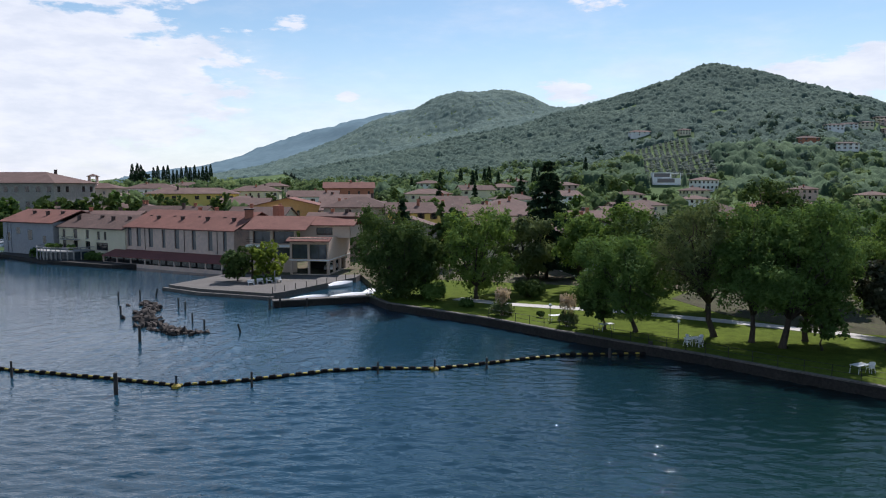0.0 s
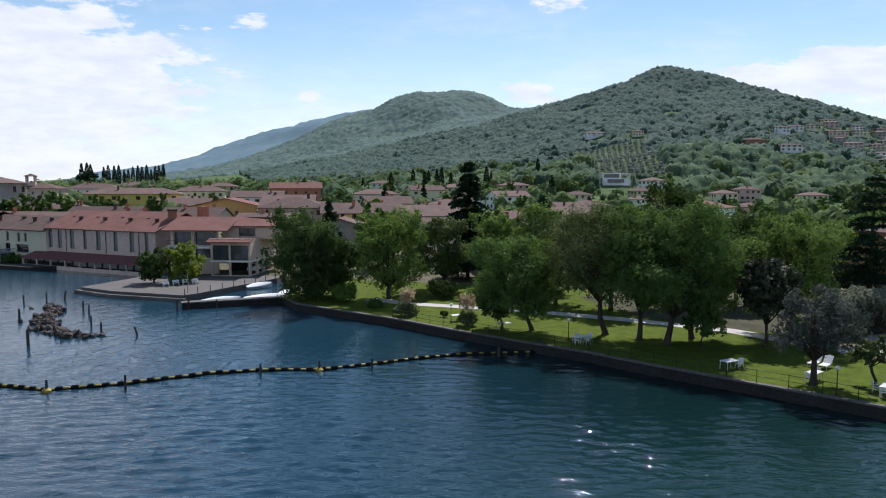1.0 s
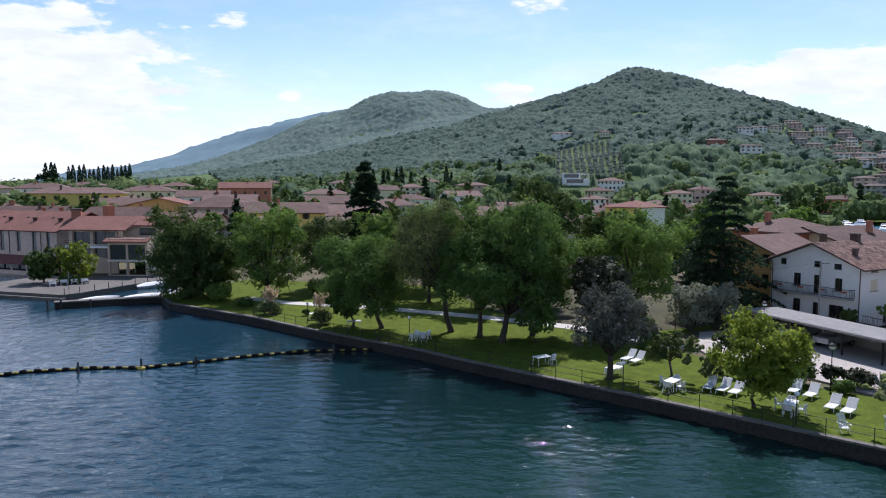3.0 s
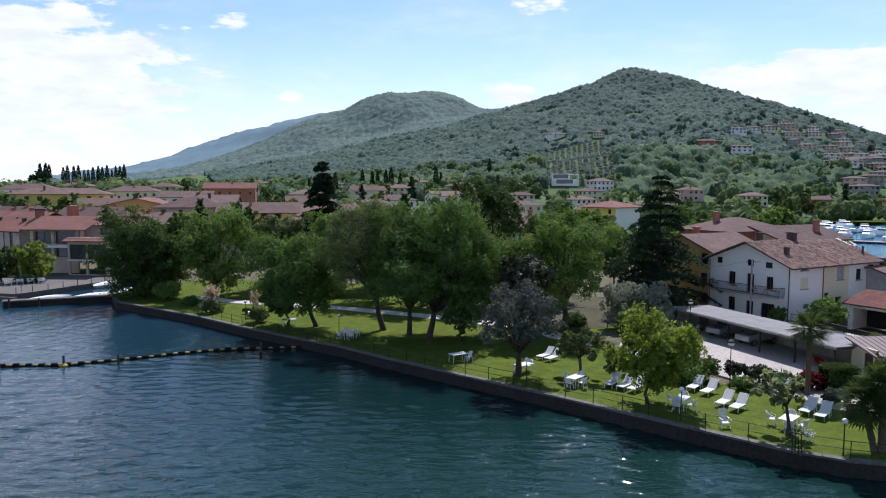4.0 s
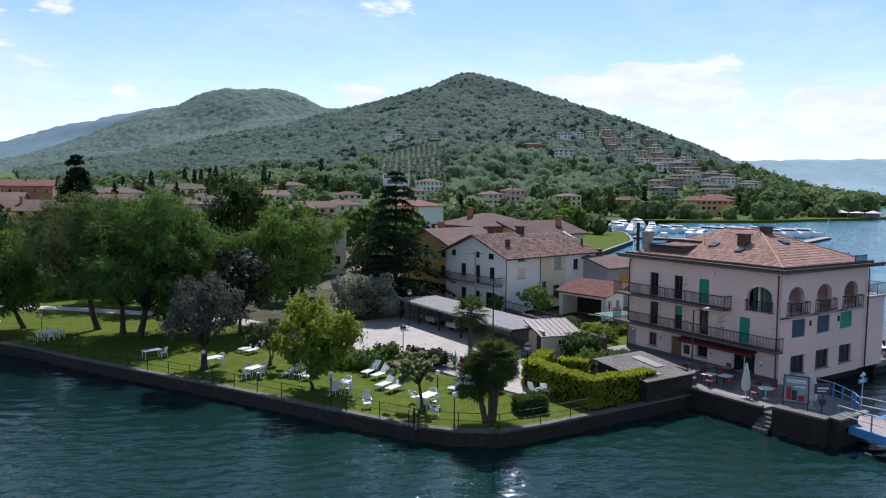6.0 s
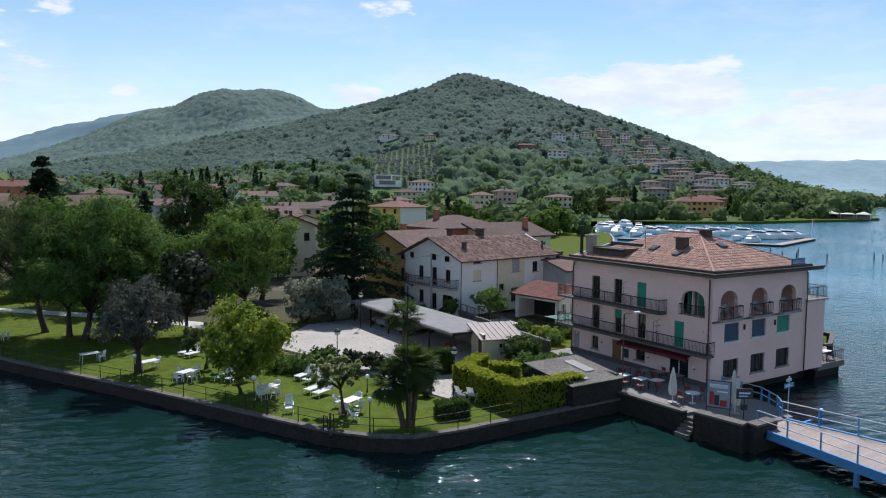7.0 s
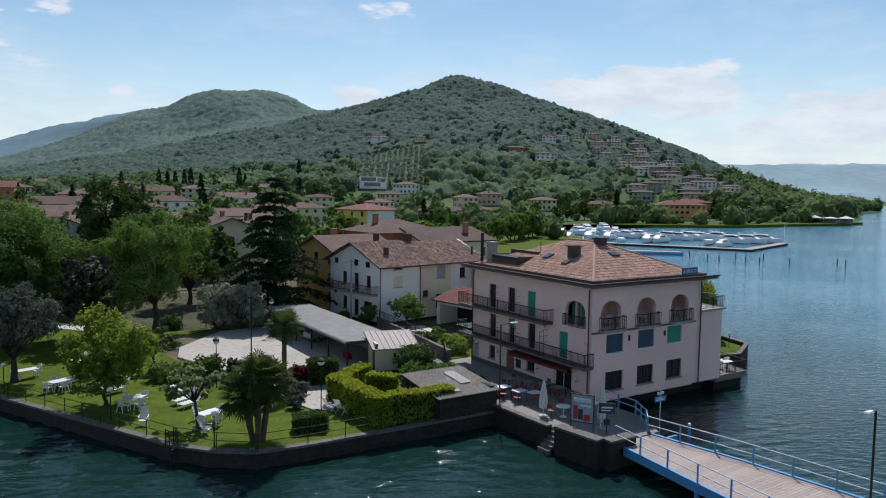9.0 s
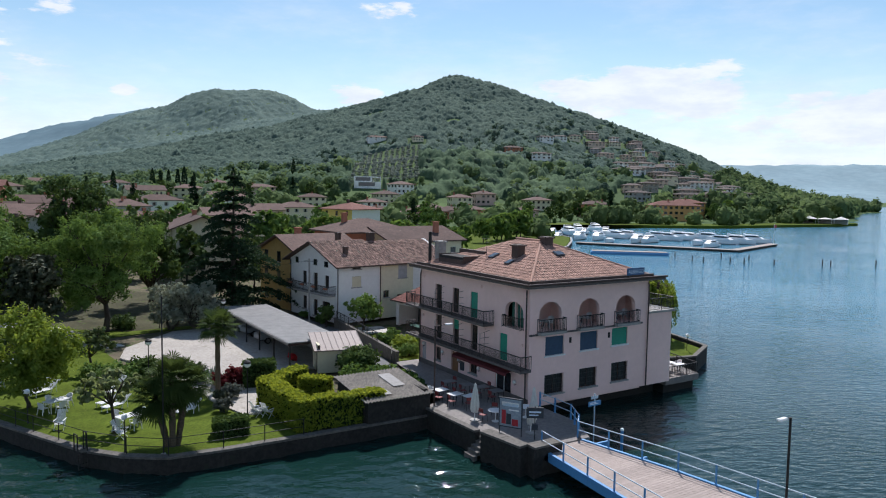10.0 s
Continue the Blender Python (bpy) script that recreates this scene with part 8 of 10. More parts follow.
def small_boat(m, length, label, cover="boat_white"):
    """An open boat under a cloth cover."""
    t = thing("small_boat", m, label, "boat", "small moored boats")
    n = 9
    bm = bmesh.new()
    rows = []
    for i in range(n):
        f = i / (n - 1)
        w = length * 0.19 * math.sin(min(1.0, (1 - f) * 1.35 + 0.0) * 1.5708) ** 0.8 if f > 0.25 else length * 0.19 * (0.86 + 0.56 * f)
        x = length * (f - 0.5)
        zt = 0.42 + 0.22 * f * f
        rows.append([bm.verts.new((x, s * w * k, z)) for s, k, z in ((-1, 1.0, zt), (-1, 0.8, 0.05), (-1, 0.2, -0.2), (1, 0.2, -0.2), (1, 0.8, 0.05), (1, 1.0, zt))])
    for a, b in zip(rows, rows[1:]):
        for k in range(5):
            bm.faces.new((a[k], a[k + 1], b[k + 1], b[k]))
    bm.faces.new(rows[0])
    part("hull", bm, M["boat_white"], t, smooth_=True)
    bm = bmesh.new()
    top = []
    for i in range(n):
        f = i / (n - 1)
        a, b = rows_xyz(length, f)
        top.append([bm.verts.new((a, s * b * k, 0.46 + 0.22 * f * f + h)) for s, k, h in ((-1, 1.03, -0.02), (-1, 0.5, 0.12 + 0.25 * math.sin(f * 3.1)), (1, 0.5, 0.12 + 0.25 * math.sin(f * 3.1)), (1, 1.03, -0.02))])
    for a, b in zip(top, top[1:]):
        for k in range(3):
            bm.faces.new((a[k], b[k], b[k + 1], a[k + 1]))
    part("cover", bm, M[cover], t)
    return t


def rows_xyz(length, f):
    w = length * 0.19 * math.sin(min(1.0, (1 - f) * 1.35) * 1.5708) ** 0.8 if f > 0.25 else length * 0.19 * (0.86 + 0.56 * f)
    return length * (f - 0.5), w


small_boat(pose(9.2, 100.2, 0, 0, 0, 5), 5.2, "small white motorboat under a pale cover")
small_boat(pose(15.2, 100.9, 0, 0, 0, 5), 6.0, "small white motorboat under a pale cover")
small_boat(pose(18.6, 104.5, 0, 0, 0, 60), 5.0, "small white motorboat under a pale cover")
small_boat(pose(15.3, 113.8, 0, 0, 0, 20), 4.6, "small white rowing boat under a pale cover")
for a, b in (((4.4, 103.9), (18.3, 117.9)),):
    t = thing("quay_posts", pose(0, 0, 0), "row of low dark quay posts with a rail", "railing")
    for k in range(9):
        x, y = a[0] + (b[0] - a[0]) * k / 8, a[1] + (b[1] - a[1]) * k / 8
        part("post", rods((((x, y, 0.85), (x, y, 1.7)),), 0.06), M["wood_pole"], t)
lp = thing("street_lamp", pose(4.8, 105.4, 0.85), "slim grey lamp post on the quay", "street lamp")
part("pole", rods((((0, 0, 0), (0, 0, 3.0)),), 0.05), M["concrete"], lp)
for x, y in ((3.0, 114.5), (4.4, 114.9), (5.8, 115.3), (1.6, 113.4)):
    t = thing("bench", pose(x, y, 0.85, 0, 0, 20), "white slatted bench on the quay", "bench", "white benches on the quay")
    part("seat", boxes((-0.5, 0.5, -0.2, 0.2, 0.4, 0.45)), M["white_plastic"], t)
    part("backrest", boxes((-0.5, 0.5, 0.2, 0.25, 0.5, 0.85)), M["white_plastic"], t)
    for s in (-0.42, 0.42):
        part("leg", boxes((s - 0.03, s + 0.03, -0.18, 0.22, 0, 0.4)), M["white_plastic"], t)
# ---- town: restaurant row on the left, old town, suburbs, hillside villas ----
WINDOW_MESH = {}


def flat_window(parent, x, z, w, h, m, shutters=None):
    """A recessed-looking far window: a dark pane in a proud surround, shared by size."""
    key = (round(w, 1), round(h, 1), shutters)
    if key not in WINDOW_MESH:
        bm = boxes((-w / 2, w / 2, -0.02, 0.04, 0, h))
        ob = part("window", bm, M["dark_glass"], parent)
        ob.matrix_local = m @ pose(x, 0, z)
        me = bmesh.new()
        parts_ = [(-w / 2 - 0.08, w / 2 + 0.08, -0.08, -0.0, -0.1, 0.0)]
        if shutters:
            parts_ += [(-w / 2 - 0.42, -w / 2 - 0.02, -0.06, -0.02, 0, h), (w / 2 + 0.02, w / 2 + 0.42, -0.06, -0.02, 0, h)]
        for q in parts_:
            box(me, *q)
        s = part("shutter" if shutters else "sill", me, M[shutters or "concrete"], ob)
        WINDOW_MESH[key] = (ob, s)
        return ob
    a, b = WINDOW_MESH[key]
    ob = share("window", a, parent, m @ pose(x, 0, z))
    share(b.name.split(".")[0], b, ob, Matrix.Identity(4))
    return ob


def house(name, label, x, y, z, w, d, h, rot=0, wall="cream_plaster", roof="far_roof", kind="gable", rise=None, floors=2, cols=3, over=0.5, seed=1, shutters="brown_shutter", along="x", chim=1, category="house", faces=("front", "left"), win=(0.9, 1.3)):
    """A town house with walls, pitched roof, windows and chimneys; centre of its plan at x, y."""
    rng = random.Random(seed)
    t = thing(name, pose(x, y, z, 0, 0, rot), label, category)
    x0, x1, y0, y1 = -w / 2, w / 2, -d / 2, d / 2
    rise = rise or 0.19 * min(w, d)
    bm = boxes((x0, x1, y0, y1, -3.0, h))
    if kind == "gable":
        if along == "x":
            gable_fill(bm, x0, y0, y1, h, rise, 0.3)
            gable_fill(bm, x1 - 0.3, y0, y1, h, rise, 0.3)
        else:
            for yy in (y0, y1 - 0.3):
                gable_fill(bm, -yy - 0.3, x0, x1, h, rise, 0.3, Matrix.Rotation(-math.pi / 2, 4, "Z"))
    part("wall", bm, M[wall], t)
    bm = bmesh.new()
    planes = roof_planes_gable(x0, x1, y0, y1, h + 0.05, rise, over, along) if kind == "gable" else roof_planes_hip(x0, x1, y0, y1, h, rise, over)
    roof_slab(bm, planes, 0.2)
    rf = part("roof", bm, M[roof], t)
    for k in range(chim):
        cx, cy = rng.uniform(x0 * 0.6, x1 * 0.6), rng.uniform(y0 * 0.5, y1 * 0.5)
        part("chimney", boxes((cx - 0.35, cx + 0.35, cy - 0.3, cy + 0.3, h + rise * 0.3, h + rise + 0.7), (cx - 0.45, cx + 0.45, cy - 0.4, cy + 0.4, h + rise + 0.7, h + rise + 0.82)), M["brown_trim" if rng.random() < 0.5 else "brick_red"], rf)
    fr = sides_of(x0, x1, y0, y1)
    for f in faces:
        ln = w if f in ("front", "back") else d
        n = cols if f in ("front", "back") else max(1, round(cols * d / w))
        for i in range(floors):
            for k in range(n):
                if rng.random() < 0.1:
                    continue
                flat_window(t, ln * (k + 0.5) / n, h * (i + 0.38) / floors, *win, fr[f], shutters if rng.random() < 0.7 else None)
    return t


# -- lakeside restaurant row; plan directions run at 45 degrees --
rest = thing("restaurant_hall", pose(-0.98, 137.4, 0, 0, 0, -45), "long worn cream hall with tall dark windows and a red canopy", "restaurant")
U = 30.0
tall = [(U - b, U - a, 3.85, 7.55) for a, b in ((1.8, 2.75), (5.5, 6.7), (9.9, 11.0), (14.5, 15.8), (18.4, 19.4), (22.0, 23.3), (25.6, 26.9), (28.4, 29.7))]
mm = pose(-U, 0, 0)
bm = bmesh.new()
wall_mesh(bm, U, 7.95, tall, 0.35, mm, 0.3)
wall_mesh(bm, 14, 7.95, (), 0.35, pose(0, 0, 0, 0, 0, 90), 0.3)
wall_mesh(bm, 14, 7.95, (), 0.35, pose(-U, 14, 0, 0, 0, -90), 0.3)
wall_mesh(bm, U, 7.95, (), 0.35, pose(0, 14, 0, 0, 0, 180), 0.3)
part("wall", bm, M["worn_plaster"], rest)
for o in tall:
    window_in(rest, mm, *o, 0.18, None, False, None, "sea_glass", "brown_trim")
part("inner_wall", boxes((-U + 0.5, -0.5, 2.6, 2.7, 0.4, 7.9)), M["dark_room"], rest)
rp = roof_planes_gable(-U, 0, 0, 14, 8.0, 3.1, 0.5)
bm = bmesh.new()
roof_slab(bm, rp, 0.2)
rr = part("roof", bm, M["red_roof"], rest)
for k in range(8):
    x, y = -3.0 - 3.5 * k, 3.2 + 1.4 * (k % 2)
    chimney(rr, x, y, 8.5, 9.9, 0.55, 0.6)
bm = bmesh.new()
vs = [(-U - 3.4, -3.4, 2.05), (0.2, -3.4, 2.05), (0.2, 0.0, 3.15), (-U - 3.4, 0.0, 3.15)]
roof_slab(bm, [vs], 0.18)
part("canopy", bm, M["rest_canopy"], rest, "long red-brown canopy over the waterside gallery")
part("gallery", boxes((-U - 3.3, 0.1, -3.2, -3.0, -1.5, 0.75), (-U - 3.3, 0.1, -0.4, -0.3, 0.3, 2.6)), M["worn_plaster"], rest)
part("gallery_room", boxes((-U - 3.2, 0.0, -2.3, -2.25, 0.3, 2.1)), M["dark_glass"], rest)
for k in range(9):
    x = -U - 3.2 + (U + 3.3) * k / 8
    part("pillar", boxes((x - 0.12, x + 0.12, -3.22, -2.95, 0.75, 2.0)), M["worn_plaster"], rest)
for x in (-4.2, -13.0, -24.3):
    part("downpipe", rods((((x, -0.08, 3.3), (x, -0.08, 7.8)),), 0.06), M["brown_trim"], rest)
stack = chimney(rr, 3.0, 8.8, 4.0, 12.3, 1.5, 1.5, "brick_red", False)

# cream house with a round terrace, next along the row
cz = thing("terrace_house", pose(-0.98, 137.4, 0, 0, 0, -45), "cream waterside house with shutters and a rounded terrace", "house")
fo = [(a, b, c, d) for a, b, c, d in ((1.2, 2.2, 4.9, 6.7), (5.0, 6.4, 4.9, 6.7), (9.4, 10.3, 4.9, 6.7), (1.2, 2.4, 2.7, 4.3), (5.0, 6.4, 2.7, 4.3), (9.0, 10.6, 2.7, 4.3), (13.0, 13.9, 4.8, 6.5), (15.2, 16.0, 4.8, 6.5), (12.6, 16.4, 2.6, 4.2))]
mc = pose(-52.0, -0.3, 0)
bm = bmesh.new()
wall_mesh(bm, 22.0, 7.4, fo, 0.35, mc, 0.3, True)
wall_mesh(bm, 12, 7.4, (), 0.35, pose(-52, 11.7, 0, 0, 0, -90), 0.3)
wall_mesh(bm, 22, 7.4, (), 0.35, pose(-30, 11.7, 0, 0, 0, 180), 0.3)
part("wall", bm, M["cream_plaster"], cz)
part("inner_wall", boxes((-51.5, -30.4, 2.0, 2.1, 0.4, 7.3)), M["dark_room"], cz)
for o in fo:
    old_window(cz, mc, *o)
rp = roof_planes_gable(-52, -30.5, -0.3, 11.7, 7.45, 2.4, 0.6)
bm = bmesh.new()
roof_slab(bm, rp, 0.2)
rr = part("roof", bm, M["far_roof"], cz)
for x, y in ((-49, 2.6), (-43, 4.0), (-38, 3.0), (-33.5, 3.6)):
    chimney(rr, x, y, 8.0, 9.5, 0.6, 0.6)
bb_ = part("balcony", boxes((-51.0, -44.8, -1.3, -0.3, 4.45, 4.6)), M["concrete"], cz)
railing(bb_, (-51.0, -1.25, 4.6), (-44.8, -1.25, 4.6), 0.6, 0.4)
bm = bmesh.new()
ring = [(-53.0, -0.35), (-53.0, -3.5), (-52.0, -5.6), (-49.5, -7.0), (-46.0, -7.2), (-42.5, -6.4), (-40.5, -4.8), (-40.0, -0.35)]
prism(bm, ring[::-1] if sum(a[0] * b[1] - b[0] * a[1] for a, b in zip(ring, ring[1:] + ring[:1])) < 0 else ring, 2.35, 2.6)
tr = part("terrace", bm, M["concrete"], cz, "rounded terrace on pillars over the water")
bm = bmesh.new()
prism(bm, [(-52.2, -0.4), (-39.8, -0.4), (-40.8, -4.4), (-43.0, -5.6), (-46.0, -6.2), (-49.3, -6.0), (-51.4, -4.8)][::-1], -1.5, 2.35)
part("glazed_room", bm, M["sea_glass"], tr)
for a, b in zip(ring, ring[1:]):
    n = max(1, round(math.hypot(b[0] - a[0], b[1] - a[1]) / 1.3))
    for k in range(n):
        x, y = a[0] + (b[0] - a[0]) * k / n, a[1] + (b[1] - a[1]) * k / n
        part("pillar", rods((((x * 1, y + 0.15, -1.5), (x, y + 0.15, 2.35)),), 0.13, 8), M["concrete"], tr)
        part("baluster", rods((((x, y + 0.1, 2.6), (x, y + 0.1, 3.2)),), 0.1, 8), M["concrete"], tr)
    part("rail", rods((((a[0], a[1] + 0.1, 3.24), (b[0], b[1] + 0.1, 3.24)),), 0.09, 6), M["concrete"], tr)
gh = thing("grey_house", pose(-0.98, 137.4, 0, 0, 0, -45), "blue-grey plastered house at the end of the row", "house")
part("wall", boxes((-72, -53.0, -1.0, 12, 0, 8.1)), M["grey_plaster"], gh)
rp = roof_planes_gable(-72, -53.0, -1.0, 12, 8.2, 2.4, 0.7)
bm = bmesh.new()
roof_slab(bm, rp, 0.2)
rr = part("roof", bm, M["red_roof"], gh)
for x, y in ((-66, 3), (-60, 2.4), (-56, 3.4)):
    chimney(rr, x, y, 9.0, 10.2, 0.6, 0.6)
for x, z, w, h in ((-66, 5.2, 1.5, 1.5), (-61.5, 4.0, 1.6, 2.2), (-56.2, 3.4, 1.2, 1.6), (-69.8, 3.6, 2.2, 1.8)):
    flat_window(gh, x, z, w, h, pose(0, -1.0, 0))
for x in (-70.5, -69.0):
    part("loggia_post", boxes((x, x + 0.3, -1.15, -1.0, 0, 7.8)), M["grey_plaster"], gh)
slab("quay_row", [(-57, 187), (-49.5, 180), (-38, 163), (-34, 160), (-24, 151), (-14, 152), (-40, 190)], 0.7, M["shore_wall"], "dark stone base below the waterside row", 2.5)
for u, v, r, h, lf in ((-54.0, -4.5, 1.6, 2.6, "leaf_mid"), (-50.5, -3.5, 1.0, 1.2, "leaf_fresh"), (-47.5, -3.8, 1.0, 1.2, "leaf_mid"), (-44.0, -3.0, 0.9, 1.1, "leaf_fresh"), (-36.0, -2.6, 2.0, 1.9, "leaf_mid"), (-38.0, -2.8, 1.6, 1.9, "leaf_mid")):
    q = pose(-0.98, 137.4, 0, 0, 0, -45) @ Vector((u, v, 0))
    bush("terrace_shrub", "green shrub on the waterside terrace", q.x, q.y, 2.6 if -52 < u < -40 else 0.6, r, h, lf, 900, 0.3, int(-u * 3))

# modern wing of the restaurant with open ground floor
mod = thing("restaurant_wing", pose(14.6, 122.4, 0, 0, 0, -24), "modern beige wing with glazed loggias over an open ground floor", "restaurant")
mw = pose(-6.9, 0, 0)
bays = [(0.35, 3.15, 1.0, 3.2), (3.5, 6.6, 1.0, 3.2), (0.35, 3.15, 3.6, 6.1), (3.5, 6.6, 3.6, 6.1)]
bm = bmesh.new()
wall_mesh(bm, 6.9, 7.2, bays, 0.4, mw, 0.8)
side_b = [(0.7, 3.6, 1.0, 3.1), (4.2, 7.0, 1.0, 3.1), (7.6, 10.4, 1.0, 3.1)]
wall_mesh(bm, 13.5, 7.2, side_b, 0.4, pose(0, 0, 0, 0, 0, 90), 0.8)
wall_mesh(bm, 6.9, 7.2, (), 0.4, pose(0, 13.5, 0, 0, 0, 180), 0.8)
part("wall", bm, M["beige_plaster"], mod)
for o in bays[2:]:
    window_in(mod, mw, *o, 0.25, None, True, None, "sea_glass", "iron")
part("upper_floor", boxes((-6.8, -0.1, 0.2, 13.2, 3.25, 3.55), (-6.8, -0.1, 4.2, 4.3, 3.6, 7.1)), M["dark_room"], mod)
part("back_room", boxes((-6.8, -0.4, 9.0, 9.2, 0.9, 3.2)), M["dark_room"], mod)
part("band", boxes((-7.0, 0.06, -0.06, 0.0, 3.3, 3.5), (0.0, 0.06, 0.0, 13.5, 3.35, 3.5)), M["white_paint"], mod)
part("flat_roof", boxes((-6.6, -0.3, 0.4, 13.2, 6.9, 7.0)), M["concrete"], mod)
bm = bmesh.new()
roof_slab(bm, [[(-7.3, -1.0, 6.75), (0.4, -1.0, 6.75), (0.4, 0.9, 7.35), (-7.3, 0.9, 7.35)]], 0.18)
part("porch_roof", bm, M["red_roof"], mod, "narrow red tiled roof strip")
upb = [(0.4, 3.8, 3.6, 5.2), (4.3, 8.2, 3.6, 5.2), (0.6, 3.8, 5.9, 8.1), (4.3, 8.2, 5.9, 8.1)]
mu = pose(-15.4, 3.0, 0)
bm = bmesh.new()
wall_mesh(bm, 8.6, 8.5, upb, 0.4, mu, 0.8, True)
wall_mesh(bm, 9.2, 9.0, [(3.0, 6.0, 7.4, 8.7)], 0.4, pose(-6.8, 5.0, 0), 6.9, True)
wall_mesh(bm, 9.0, 9.0, (), 0.4, pose(2.4, 5.0, 0, 0, 0, 90), 6.9)
part("wall", bm, M["beige_plaster"], mod)
for o in upb:
    window_in(mod, mu, *o, 0.6, None, True, None, "sea_glass", "iron")
window_in(mod, pose(-6.8, 5.0, 0), 3.0, 6.0, 7.4, 8.7, 0.2, None, True, None, "dark_glass", "brown_trim")
part("loggia_floor", boxes((-15.6, -6.9, 1.6, 3.2, 5.4, 5.75)), M["white_paint"], mod)
part("loggia_rail", rods((((-15.5, 1.7, 6.7), (-7.0, 1.7, 6.7)), ((-15.5, 1.7, 6.3), (-7.0, 1.7, 6.3))), 0.03), M["iron"], mod)
bm = bmesh.new()
up = roof_planes_gable(-15.8, 2.6, 2.2, 14.5, 8.7, 1.9, 0.6)
up[0][1], up[0][2] = (-4.6, 1.6, 8.52), (-4.6, 8.35, 10.6)
roof_slab(bm, up, 0.2)
part("roof", bm, M["red_roof"], mod)
bm = bmesh.new()
roof_slab(bm, [[(-4.6, 4.2, 9.2), (3.4, 4.2, 9.2), (3.0, 9.2, 10.4), (-4.6, 8.35, 10.6)]], 0.2)
part("roof", bm, M["red_roof"], mod)
parked_car(pose(15.8, 129.0, 0.86, 0, 0, 70), "white_car", "white car parked under the restaurant wing")
broadleaf("quay_tree", "small light green tree on the quay", 4.4, 118.6, 0.85, 6.2, 2.9, "leaf_lime", 0.12, 0.12, 3600, 0.3, 11, 0.46, 60, flat_bottom=0.7)
broadleaf("quay_tree", "small dark palm-like tree on the quay", -0.4, 119.0, 0.85, 5.6, 2.8, "leaf_dark", 0.1, 0.12, 3600, 0.3, 11, 0.46, 61, flat_bottom=0.8)
fan_palm("fan_palm", "fan palm among the quay trees", 1.9, 118.8, 0.85, 4.4, 26, 1.8, ((0, 0, 1.0),), 62)
bush("quay_shrub", "low shrub at the foot of the quay trees", 3.4, 116.2, 0.85, 2.2, 1.2, "leaf_mid", 1500, 0.2, 63)

# big stone block, bell turret, villas behind
house("stone_palace", "large old stone building with rows of small windows", -70, 262, 3, 44, 20, 14.0, -24, "stone_plaster", "far_roof", "hip", 3.5, 3, 12, 0.8, 2, None, "x", 2, "building", ("front", "right"), (1.4, 1.8))
house("turret_house", "rose house with a small roof turret", -61, 362, 6.5, 20, 14, 8.5, -10, "rose_plaster", "far_roof", "hip", 2.4, 2, 5, 0.7, 3, None)
tu = thing("roof_turret", pose(-63.5, 360, 16.5), "square lookout turret with a tiled cap", "turret")
for sx in (-1, 1):
    for sy in (-1, 1):
        part("pillar", boxes((sx * 1.6 - 0.3, sx * 1.6 + 0.3, sy * 1.6 - 0.3, sy * 1.6 + 0.3, 1.2, 4.0)), M["rose_plaster"], tu)
part("base", boxes((-1.9, 1.9, -1.9, 1.9, -1.5, 1.2)), M["rose_plaster"], tu)
bm = bmesh.new()
roof_slab(bm, roof_planes_hip(-1.9, 1.9, -1.9, 1.9, 4.0, 1.1, 0.5), 0.2)
part("roof", bm, M["far_roof"], tu)
house("yellow_villa", "long yellow villa with dark windows", -18, 318, 5.5, 36, 14, 7.5, -4, "yellow_plaster", "far_roof", "hip", 2.4, 2, 8, 0.8, 4, None, category="villa", win=(1.6, 1.4))
house("yellow_villa", "lower yellow house beside the villa", 2, 300, 5.0, 14, 10, 5.5, -4, "yellow_plaster", "far_roof", "hip", 1.6, 1, 4, 0.6, 5, None, category="villa")
house("grey_townhouse", "grey plastered townhouse with hip roof", 30.5, 186, 1.8, 17, 14, 9.0, -14, "stone_plaster", "far_roof", "hip", 2.6, 3, 4, 0.7, 6, "grey_plaster", faces=("front", "left"))
house("ochre_townhouse", "yellow townhouse with brown shutters", 45.5, 176, 1.6, 19, 12, 8.2, -10, "yellow_plaster", "far_roof", "gable", 2.2, 3, 6, 0.7, 7, "brown_shutter", faces=("front",))
house("porch_house", "white house with an open balcony storey", 62.5, 172, 1.6, 15, 12, 7.6, -8, "white_plaster", "far_roof", "gable", 2.2, 2, 4, 0.9, 8, None)
house("red_barn", "orange brick barn with low gable", 16, 232, 2.5, 26, 16, 7.0, -12, "orange_plaster", "red_roof", "gable", 3.0, 2, 4, 0.8, 9, None, "y")
house("red_tower_house", "dark red house with flat-pitched roof", 49, 330, 6.0, 22, 14, 9.5, -8, "brick_red", "red_roof", "gable", 2.4, 2, 5, 0.8, 10, None)
house("white_gable_house", "white house with wide gable", 62.0, 122, 1.0, 11, 13, 7.4, -12, "white_plaster", "far_roof", "gable", 2.2, 2, 3, 0.8, 11, None, "y", faces=("front", "left"))
house("cream_gable_house", "cream house with wide low gable", 84.0, 101.0, 1.0, 9, 14, 8.4, -6, "cream_plaster", "far_roof", "gable", 1.8, 2, 3, 0.9, 12, None, "y", faces=("front", "left"))
house("ochre_house", "ochre plastered house beside the farmhouse", 89.5, 63.2, 1.0, 9.0, 10.0, 7.2, 8.6, "ochre_plaster", "far_roof", "gable", 1.9, 3, 3, 0.6, 13, None, faces=("front", "left"))
house("brown_house", "brown rendered house with hip roof", 101, 71.5, 1.0, 11, 9, 9.0, 6, "brick_red", "far_roof", "hip", 1.7, 2, 2, 0.7, 14, None, faces=("front", "left"))
house("long_barn", "long low building with a weathered roof", 106.5, 68.0, 1.0, 12, 11, 8.0, 4, "cream_plaster", "far_roof", "gable", 1.6, 2, 4, 0.6, 15, None, faces=("front",))
